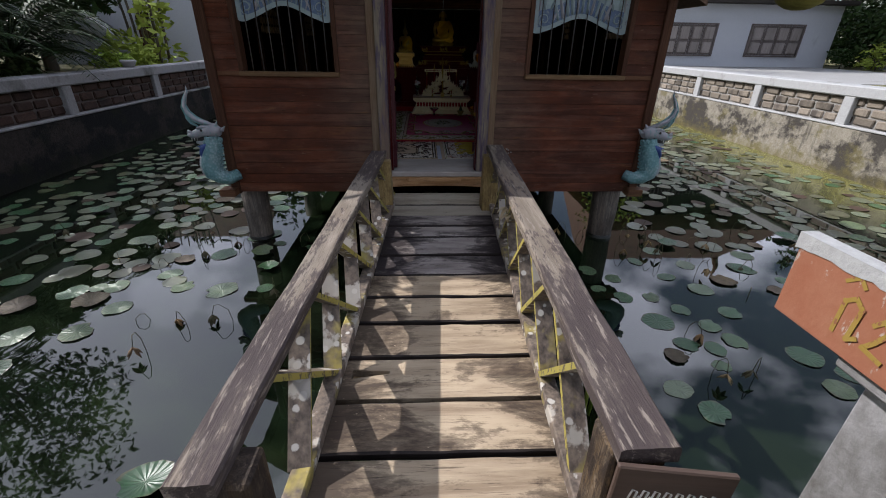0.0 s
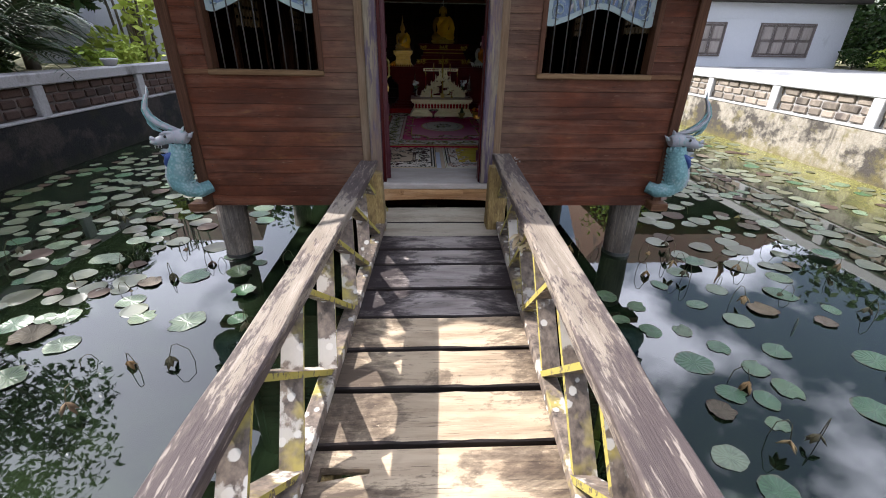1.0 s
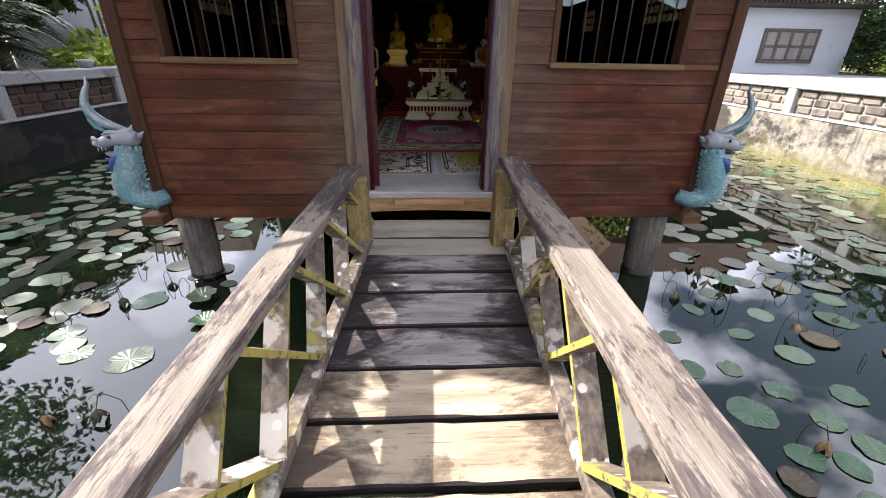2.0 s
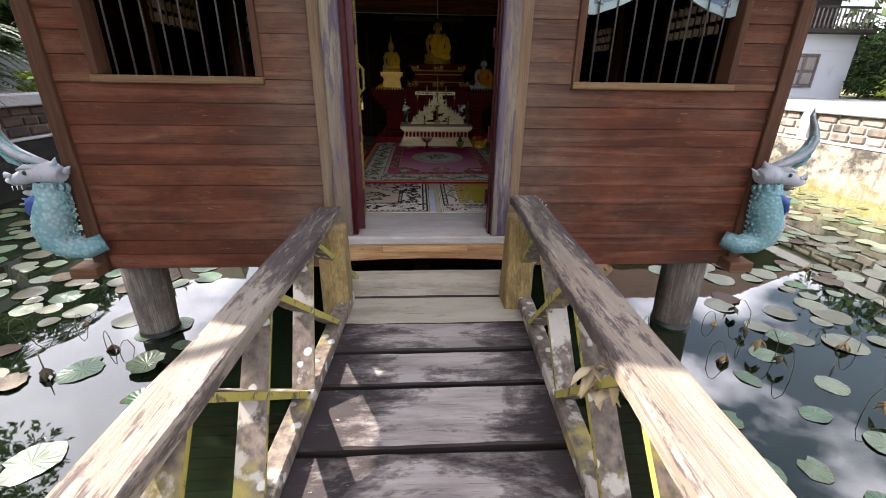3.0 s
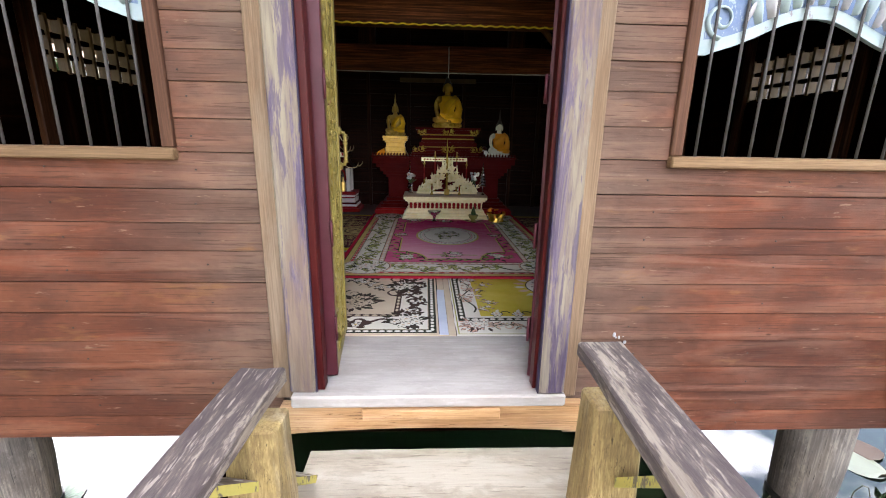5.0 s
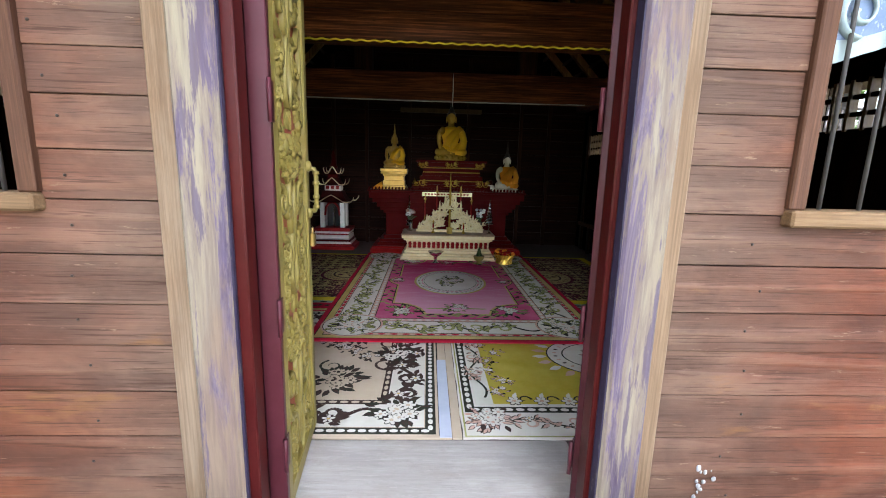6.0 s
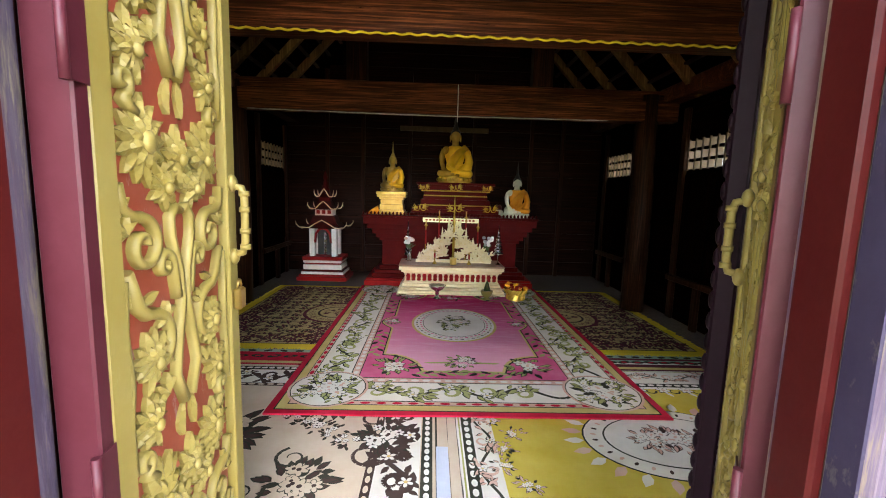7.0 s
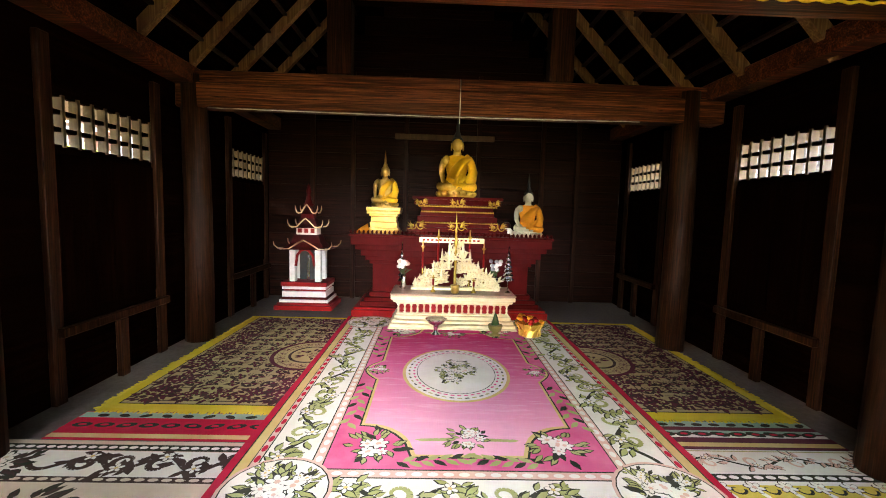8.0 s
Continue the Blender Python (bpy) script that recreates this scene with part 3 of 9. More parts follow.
def lotus_mat(name, a, b, c3, rim, rough=0.5, spec=0.3):
    """A round leaf: pale veins from the navel, blotches and a browned, ragged rim."""
    m = Mat(name, rough, spec=spec)
    c = m.ramp(m.rnd, (0.0, a), (0.55, b), (1.0, c3))
    sp, at2, k, sn = m.n.new("ShaderNodeSeparateXYZ"), m.n.new("ShaderNodeMath"), m.n.new("ShaderNodeMath"), m.n.new("ShaderNodeMath")
    ln = m.n.new("ShaderNodeVectorMath")
    at2.operation, k.operation, sn.operation, ln.operation = "ARCTAN2", "MULTIPLY", "COSINE", "LENGTH"
    m.l.new(m.raw, sp.inputs[0])
    m.l.new(m.raw, ln.inputs[0])
    m.l.new(sp.outputs["Y"], at2.inputs[0])
    m.l.new(sp.outputs["X"], at2.inputs[1])
    k.inputs[1].default_value = 17.0
    m.l.new(at2.outputs[0], k.inputs[0])
    m.l.new(k.outputs[0], sn.inputs[0])
    vein = m.ramp(sn.outputs[0], (0.86, 0.0), (1.0, 0.45))
    c = m.mix(vein, c, tuple(min(1.0, v * 1.5 + 0.02) for v in b))
    c = m.mix(m.ramp(m.noise(2.2, (1, 1, 1), 7, 0.68), (0.50, 0.0), (0.62, 0.55)), c, tuple(v * 0.55 for v in a))
    c = m.mix(m.ramp(m.noise(5, (1, 1, 1), 6, 0.7), (0.60, 0.0), (0.68, 0.75)), c, rim)
    edge = m.mix(0.35, ln.outputs["Value"], m.noise(4, (1, 1, 1), 6, 0.7))
    c = m.mix(m.ramp(edge, (0.76, 0.0), (0.84, 0.85)), c, rim)
    m.color(c).bump(m.mix(0.5, m.noise(9), sn.outputs[0]), 0.25, 0.01)
    return m.m


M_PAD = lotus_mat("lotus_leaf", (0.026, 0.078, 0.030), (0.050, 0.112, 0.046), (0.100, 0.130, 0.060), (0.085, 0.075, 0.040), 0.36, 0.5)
# paler copy of the leaf; sunlight is put into its colour
M_PADPALE = lotus_mat("sunlit_pale_lotus_leaf", (0.084, 0.132, 0.0704), (0.132, 0.176, 0.1), (0.156, 0.168, 0.108), (0.108, 0.112, 0.068), 0.36, 0.5)
M_PADDRY = lotus_mat("browned_lotus_leaf", (0.085, 0.070, 0.045), (0.135, 0.108, 0.080), (0.16, 0.12, 0.066), (0.055, 0.032, 0.022), 0.6, 0.15)
M_DRY = leaf_mat("dried_leaf", (0.22, 0.13, 0.06), (0.34, 0.24, 0.12), (0.14, 0.09, 0.06), 0.7)
M_STEM = paint("dark_stem", (0.05, 0.045, 0.02), (0.10, 0.08, 0.04), None, 0.6)
M_PALM = leaf_mat("palm_leaf", (0.016, 0.034, 0.012), (0.028, 0.055, 0.018), (0.055, 0.085, 0.03))
M_LIME = leaf_mat("lime_leaf", (0.20, 0.30, 0.04), (0.32, 0.38, 0.07), (0.14, 0.22, 0.05))
M_BARK = wood("bark", (0.05, 0.04, 0.03), (0.12, 0.10, 0.08), (0.2, 0.17, 0.13), "z", 0.9, 14)

# ---- ground, pond, banks ----
WATER = -0.9
bm = bmesh.new()
box(bm, -6.45, 7.7, 0.25, 17.2, WATER - 0.02, WATER)
solid("water", bm, M_WATER, "still dark green pond water reflecting sky", "water", kind="structure")

bm = bmesh.new()
OUT = 900.0
hole = (-6.7, 7.95, 0.2, 17.4)
xs, ys = (-OUT, hole[0], hole[1], OUT), (-OUT, hole[2], hole[3], OUT)
gv = [[bm.verts.new((x, y, -0.26)) for y in ys] for x in xs]
for i in range(3):
    for j in range(3):
        if (i, j) != (1, 1):
            bm.faces.new((gv[i][j], gv[i + 1][j], gv[i + 1][j + 1], gv[i][j + 1]))
rim = [gv[1][1], gv[2][1], gv[2][2], gv[1][2]]
low = [bm.verts.new(v.co - Vector((0, 0, 1.6))) for v in rim]
for k in range(4):
    bm.faces.new((rim[k], rim[(k + 1) % 4], low[(k + 1) % 4], low[k]))
bm.faces.new(low)
solid("ground", bm, M_SOIL, "bare earth and grass round the pond", "ground", kind="structure")

for nm, x0, x1, y0, y1 in (("garden_bank_left", -60, -6.95, 2.0, 60), ("garden_bank_right", 8.2, 60, 2.0, 60), ("garden_bank_back", -6.95, 8.2, 17.6, 60)):
    bm = bmesh.new()
    box(bm, x0, x1, y0, y1, -0.3, 0.42)
    solid(nm, bm, M_SOIL, "raised grassy garden ground behind the pond wall", "ground", kind="structure")


bm = bmesh.new()
box(bm, 8.2, 18.2, 11.5, 20.99, 0.40, 0.435)
solid("pavement", bm, M_PAVING, "pale concrete paving before the white house", "pavement", kind="structure")


def block_mesh(length, height, depth, seed):
    rng = random.Random(seed)
    b = bmesh.new()
    vs = box(b, 0, depth, 0, length, 0, height)
    for v in vs:
        v.co += Vector((rng.uniform(-0.008, 0.008), rng.uniform(-0.008, 0.008), rng.uniform(-0.008, 0.008)))
    bmesh.ops.bevel(b, geom=list(b.edges), offset=0.020, segments=1, affect="EDGES")
    return b


def pond_wall(name, x_face, out, y0, y1, brick_mat, plinth_mat, label, post_y):
    """A low wall along y whose pond face stands at x_face; out is the way to the bank."""
    wall = tagged(new(name), label, "wall", kind="structure")
    # left wall takes the shade-toned copies, right wall the sunlit ones
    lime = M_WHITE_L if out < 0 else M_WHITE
    xs2 = sorted((x_face, x_face + out * 0.45))
    b = bmesh.new()
    box(b, xs2[0], xs2[1], y0, y1, -1.6, -0.05, 0, 0.02)
    part("plinth", b, plinth_mat, wall, "stained concrete plinth rising from the water")
    b = bmesh.new()
    xc = sorted((x_face + out * 0.14, x_face + out * 0.42))
    box(b, xc[0], xc[1], y0, y1, -0.06, 0.47)
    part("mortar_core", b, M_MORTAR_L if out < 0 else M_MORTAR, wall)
    b = bmesh.new()
    xr = sorted((x_face + out * 0.02, x_face + out * 0.46))
    box(b, xr[0], xr[1], y0, y1, 0.47, 0.66, 0, 0.02)
    part("cap_rail", b, lime, wall, "whitewashed concrete cap rail")
    for py in post_y:
        b = bmesh.new()
        xp = sorted((x_face + out * 0.03, x_face + out * 0.2))
        box(b, xp[0], xp[1], py - 0.11, py + 0.11, -0.055, 0.475, 0, 0.012)
        part("post", b, lime, wall)
    b = bmesh.new()
    xl = sorted((x_face - out * 0.015, x_face + out * 0.13))
    box(b, xl[0], xl[1], y0, y1, -0.05, -0.015, 0, 0.008)
    part("ledge", b, lime, wall)
    shapes = [mesh_of("brick", block_mesh(0.27 + 0.04 * k, 0.135, 0.05, 5 + k), brick_mat) for k in range(4)]
    rng = random.Random(len(name))
    for row in range(3):
        y = y0 + (0.2 if row % 2 else 0.0)
        while y < y1 - 0.6:
            k = rng.randrange(4)
            ln = 0.27 + 0.04 * k
            if y > 5.0:
                xb = x_face + out * 0.105 if out > 0 else x_face + out * 0.105 - 0.05
                piece("brick", shapes[k], wall, pose(xb + rng.uniform(-0.006, 0.006), y, 0.005 + row * 0.158 + rng.uniform(-0.004, 0.004)))
            y += ln + 0.045
    return wall


R_POSTS = [1.1 + 2.35 * k for k in range(8)]
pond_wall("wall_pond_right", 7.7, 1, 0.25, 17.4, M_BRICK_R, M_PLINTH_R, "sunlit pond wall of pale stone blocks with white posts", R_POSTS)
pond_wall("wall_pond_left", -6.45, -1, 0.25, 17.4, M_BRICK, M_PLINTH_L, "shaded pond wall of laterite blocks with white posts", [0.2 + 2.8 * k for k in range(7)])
bm = bmesh.new()
box(bm, -6.45, 7.7, 17.2, 17.6, -1.6, 0.47)
box(bm, -6.45, 7.7, 17.16, 17.62, 0.47, 0.66, 1)
solid("wall_pond_back", bm, [M_PLINTH_R, M_WHITE], "stone pond wall with white cap behind the hall", "wall", kind="structure")
bm = bmesh.new()
box(bm, -6.45, 7.7, 0.05, 0.25, -1.6, -0.25)
solid("wall_pond_front", bm, M_PLINTH_L, "concrete bank edge at the bridge foot", "wall", kind="structure")

# ---- footbridge ----
DECK = -0.22


def skew(y):
    """The bridge runs a little askew to the hall."""
    return 0.044 * (y - 3.0)


bridge = thing("footbridge", "weathered timber footbridge with cross-braced side rails", "footbridge", (0, 3, DECK))
JOINTS = [0.30, 0.58, 0.86, 1.15, 1.445, 1.735, 2.03, 2.33, 2.61, 2.90, 3.215, 3.55, 3.80, 4.04, 4.34, 4.72]
rng = random.Random(3)
for k, (a, c) in enumerate(zip(JOINTS, JOINTS[1:])):
    b = bmesh.new()
    n = 14
    g0, g1 = (rng.uniform(0.002, 0.005), rng.uniform(0.002, 0.005)) if a > 3.7 else (rng.uniform(0.008, 0.015), rng.uniform(0.008, 0.015))
    if abs(a - 1.735) < 0.01:
        g0 = 0.016
    lift = rng.uniform(-0.006, 0.006)
    hole_here = abs(a - 1.735) < 0.01
    if hole_here:
        sk = skew(1.88)
        for q in ((-0.55, -0.43, a + g0, c - g1), (-0.245, 0.565, a + g0, c - g1), (-0.43, -0.245, a + g0, 1.885), (-0.43, -0.245, 1.945, c - g1)):
            vs = box(b, q[0] + sk, q[1] + sk, q[2], q[3], DECK - 0.04, DECK)
            if q[0] == -0.43:
                for v in vs:
                    if 1.88 < v.co.y < 1.95:
                        v.co.y += (0.03 if v.co.x > -0.3 else 0.0) * (1 if v.co.y < 1.91 else -0.4)
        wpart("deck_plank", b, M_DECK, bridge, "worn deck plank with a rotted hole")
        continue
    rows = []
    x0, x1 = -0.545 + rng.uniform(-0.02, 0.02), 0.56 + rng.uniform(-0.02, 0.02)
    for i in range(n + 1):
        u = i / n
        x = x0 + (x1 - x0) * u + skew((a + c) / 2)
        wob0, wob1 = 0.006 * noise.noise((x * 6, k * 3.1, 0)), 0.006 * noise.noise((x * 4, k * 3.1 + 9, 0))
        zz = DECK + lift + 0.004 * noise.noise((x * 3, k * 5.0, 4))
        ya, yc = a + g0 + wob0, c - g1 + wob1
        rim = 0.008 + 0.006 * noise.noise((x * 9, k * 2.3, 5))
        rows.append([bm_v for bm_v in (b.verts.new((x, ya, zz - 0.007)), b.verts.new((x, ya + rim, zz)), b.verts.new((x, yc - rim, zz)), b.verts.new((x, yc, zz - 0.007)), b.verts.new((x, yc, zz - 0.04)), b.verts.new((x, ya, zz - 0.04)))])
    for r, s2 in zip(rows, rows[1:]):
        for q in range(6):
            b.faces.new((r[q], r[(q + 1) % 6], s2[(q + 1) % 6], s2[q])).material_index = 0 if q == 1 else 1
    b.faces.new(rows[0]).material_index = 1
    b.faces.new(rows[-1][::-1]).material_index = 1
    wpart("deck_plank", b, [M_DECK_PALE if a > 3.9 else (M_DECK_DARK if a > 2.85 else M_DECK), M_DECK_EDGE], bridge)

for side, x0, x1 in ((-1, -0.50, -0.42), (1, 0.42, 0.50)):
    b = bmesh.new()
    for xx in (x0, x1):
        beam(b, (xx + skew(0.3), 0.3, DECK - 0.12), (xx + skew(4.7), 4.7, DECK - 0.12), 0.06, 0.14, 0, bevel=0.006)
    wpart("bearer", b, M_POST, bridge)

RAILS = {"left": dict(inn=(-0.632, -0.481), out=(-0.756, -0.629), z=(0.305, 0.30), y=(0.98, 4.47)),
         "right": dict(inn=(0.357, 0.517), out=(0.515, 0.68), z=(0.385, 0.345), y=(0.98, 4.56))}


def rail_at(r, y):
    """Inner x, outer x and top z of a handrail at y."""
    u = (y - 1.0) / 3.5
    return (r["inn"][0] + (r["inn"][1] - r["inn"][0]) * u, r["out"][0] + (r["out"][1] - r["out"][0]) * u, r["z"][0] + (r["z"][1] - r["z"][0]) * u)


def handrail(key):
    r = RAILS[key]
    b = bmesh.new()
    n = 60
    rows = []
    for i in range(n + 1):
        y = r["y"][0] + (r["y"][1] - r["y"][0]) * i / n
        xi, xo, z = rail_at(r, y)
        s2 = 1 if xi > xo else -1
        w = 0.006 * noise.noise((y * 3.3, len(key), 1)), 0.006 * noise.noise((y * 3.3, len(key), 7))
        zz = z + 0.004 * noise.noise((y * 2.0, len(key), 3))
        e = 0.012 * noise.noise((xi * 9, i * 0.9, 2)) if i in (0, n) else 0
        rows.append([b.verts.new(p) for p in ((xo + w[0], y, zz - 0.05), (xo + w[0], y + e, zz - 0.008), (xo + w[0] + 0.008 * s2, y + e, zz), ((xi + xo) / 2, y + e, zz - 0.003 + 0.003 * noise.noise((y * 6, 3, 3))), (xi + w[1] - 0.008 * s2, y, zz), (xi + w[1], y, zz - 0.008), (xi + w[1], y, zz - 0.05))])
    for u, v in zip(rows, rows[1:]):
        for q in range(7):
            b.faces.new((u[q], u[(q + 1) % 7], v[(q + 1) % 7], v[q]))
    b.faces.new(rows[0])
    b.faces.new(rows[-1][::-1])
    return wpart("handrail", b, M_RAIL, bridge, "grey cracked plank handrail")


for key, first in (("left", 1.36), ("right", 1.31)):
    r = RAILS[key]
    handrail(key)
    sgn = -1 if key == "left" else 1
    # bottom rail on the deck edge
    b = bmesh.new()
    xk = lambda y: sgn * 0.515 + skew(y) + (0.0 if sgn > 0 else 0.01)
    beam(b, (xk(0.95), 0.95, DECK + 0.035), (xk(4.3), 4.3, DECK + 0.035), 0.075, 0.06, 0, bevel=0.006)
    wpart("bottom_rail", b, M_BRACE, bridge)
    period = 0.525
    for k in range(6):
        ya = first + period * k
        yb = ya + period
        for lo, hi, off in ((ya, yb - 0.02, 0.012), (yb, ya + 0.03, -0.012)):
            xt = rail_at(r, hi)
            xm = (xt[0] * 0.55 + xt[1] * 0.45) + off * sgn * 0.3
            b = bmesh.new()
            p, q = Vector((xk(lo) + sgn * 0.012 + off * 0.4, lo, DECK + 0.05)), Vector((xm, hi, xt[2] - 0.045))
            if hi > 4.4:
                continue
            vs = beam(b, p, q, 0.085, 0.026, 0, up=(0, 0, 1))
            b.faces.ensure_lookup_table()
            for f in b.faces:
                f.normal_update()
                if abs(f.normal.x) > 0.7:
                    f.material_index = 1
            wpart("brace", b, [M_BRACE, M_BRACE_EDGE], bridge)

for key, y0, y1, xs3 in (("left", 4.14, 4.33, (-0.56, -0.415)), ("right", 4.18, 4.37, (0.45, 0.60))):
    r = RAILS[key]
    b = bmesh.new()
    zt = rail_at(r, 4.3)[2] - 0.048
    vs = box(b, xs3[0], xs3[1], y0, y1, DECK - 0.03, zt)
    for v in vs:
        if v.co.z > 0:
            v.co.y = 4.27 + (v.co.y - 4.23) * 0.6
            v.co.x += -0.015 if key == "left" else 0.01
    bmesh.ops.bevel(b, geom=list(b.edges), offset=0.008, segments=1, affect="EDGES")
    wpart("end_post", b, M_POST, bridge, "yellowed wooden end post")
for key, x in (("left", -0.64), ("right", 0.43)):
    r = RAILS[key]
    b = bmesh.new()
    vs = box(b, x - 0.075, x + 0.075, 1.0, 1.13, DECK - 1.2, rail_at(r, 1.05)[2] - 0.048, 0, 0.01)
    wpart("near_post", b, M_NEARPOST, bridge, "rough split timber post at the bridge foot")

# ---- front wall of the hall ----
FY = 4.85
XL, XR = -2.17, 2.26
WIN_L, WIN_R = (-1.86, -0.982), (0.948, 1.885)
SILL_Z, HEAD_Z = 0.985, 1.80
BOARD_Z = [-0.245, -0.14, -0.04, 0.08, 0.21, 0.335, 0.465, 0.595, 0.705, 0.835, 0.97, 1.09, 1.215, 1.32, 1.44, 1.56, 1.69, 1.82, 1.95, 2.08, 2.22]
front = tagged(new("wall_front"), "reddish-brown horizontal board front wall of the hall", "wall", kind="structure")
rng = random.Random(11)
for z0, z1 in zip(BOARD_Z, BOARD_Z[1:]):
    mid = (z0 + z1) / 2
    if mid < 0.97:
        runs = [(XL + 0.02, -0.63), (0.60, XR - 0.02)]
    elif mid < HEAD_Z:
        runs = [(XL + 0.02, WIN_L[0] - 0.04), (WIN_L[1] + 0.04, -0.63), (0.60, WIN_R[0] - 0.04), (WIN_R[1] + 0.04, XR - 0.02)]
    elif mid < 2.15:
        runs = [(XL + 0.02, -0.63), (0.60, XR - 0.02)]
    else:
        runs = [(XL + 0.02, XR - 0.02)]
    for a, c in runs:
        b = bmesh.new()
        lap = rng.uniform(0.0, 0.004)
        gap = rng.choice((0.0006, 0.0012, 0.0018))
        vs = box(b, a, c, FY - 0.012 - lap, FY + 0.03, z0 + gap, z1 - gap)
        for v in vs:
            if v.co.z < mid and v.co.y < FY:
                v.co.y -= 0.003
        bmesh.ops.bevel(b, geom=list(b.edges), offset=0.0014, segments=1, affect="EDGES")
        part("board", b, M_BOARD, front)
nb = bmesh.new()
lathe(nb, [(0.0042, 0.0), (0.0038, 0.0014), (0.001, 0.0018)], (0, 0, 0), 6)
nail_mesh = mesh_of("nail", nb, M_NAIL)
for z0, z1 in zip(BOARD_Z[:15], BOARD_Z[1:16]):
    for x in (-2.05, -1.42, -0.90, 0.86, 1.40, 2.12):
        if z1 > 0.99 and (WIN_L[0] - 0.09 < x < WIN_L[1] + 0.06 or WIN_R[0] - 0.09 < x < WIN_R[1] + 0.06):
            continue
        zn = (z0 + z1) / 2 + rng.uniform(-0.02, 0.02)
        piece("nail", nail_mesh, front, pose(x + rng.uniform(-0.025, 0.025), FY - 0.0166, zn, 90))
b = bmesh.new()
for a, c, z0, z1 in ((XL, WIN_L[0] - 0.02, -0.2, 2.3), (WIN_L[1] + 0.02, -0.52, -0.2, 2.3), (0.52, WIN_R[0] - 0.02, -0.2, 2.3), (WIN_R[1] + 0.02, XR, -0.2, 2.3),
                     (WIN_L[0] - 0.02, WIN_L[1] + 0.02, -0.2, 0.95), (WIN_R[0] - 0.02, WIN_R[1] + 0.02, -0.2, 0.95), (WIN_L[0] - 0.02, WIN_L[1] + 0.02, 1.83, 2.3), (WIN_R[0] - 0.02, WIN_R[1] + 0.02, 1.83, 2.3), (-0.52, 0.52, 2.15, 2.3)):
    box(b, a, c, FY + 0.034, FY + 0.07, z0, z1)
# lining carries the same shade-toned hall wood
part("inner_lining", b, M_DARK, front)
for x in (XL, XR):
    b = bmesh.new()
    box(b, x - 0.045, x + 0.045, FY - 0.045, FY + 0.07, -0.26, 2.2, 0, 0.005)
    part("corner_board", b, M_TRIMZ, front)
rng = random.Random(23)
b = bmesh.new()
for k in range(14):
    r = rng.uniform(0.002, 0.008)
    ball(b, (0.800 + rng.gauss(0, 0.016), FY - 0.0185, 0.215 - 0.03 * (k % 3) + rng.gauss(0, 0.018)), (r, 0.0025, r * rng.uniform(1.0, 2.2)), 0, 7)
part("splash", b, M_WHITE_L, front, "dried white splash on the boards")
# gable above the wall, behind the roof's edge
APEX_X, APEX_Z, SLOPE = 0.05, 4.25, 1.05
b = bmesh.new()
tri = [(XL - 0.05, 2.18), (XR + 0.05, 2.18), (APEX_X, APEX_Z - 0.12)]
f0 = [b.verts.new((x, FY, z)) for x, z in tri]
f1 = [b.verts.new((x, FY + 0.05, z)) for x, z in tri]
b.faces.new(f0)
b.faces.new(f1[::-1])
for k in range(3):
    b.faces.new((f0[k], f0[(k + 1) % 3], f1[(k + 1) % 3], f1[k]))
part("gable", b, M_BOARD, front)

# belt trim below the windows
for a, c in ((XL + 0.05, WIN_L[0] - 0.045), (WIN_R[1] + 0.045, XR - 0.05)):
    b = bmesh.new()
    box(b, a, c, FY - 0.03, FY - 0.018, 0.945, 0.985, 0, 0.003)
    part("belt_trim", b, M_TRIM, front)


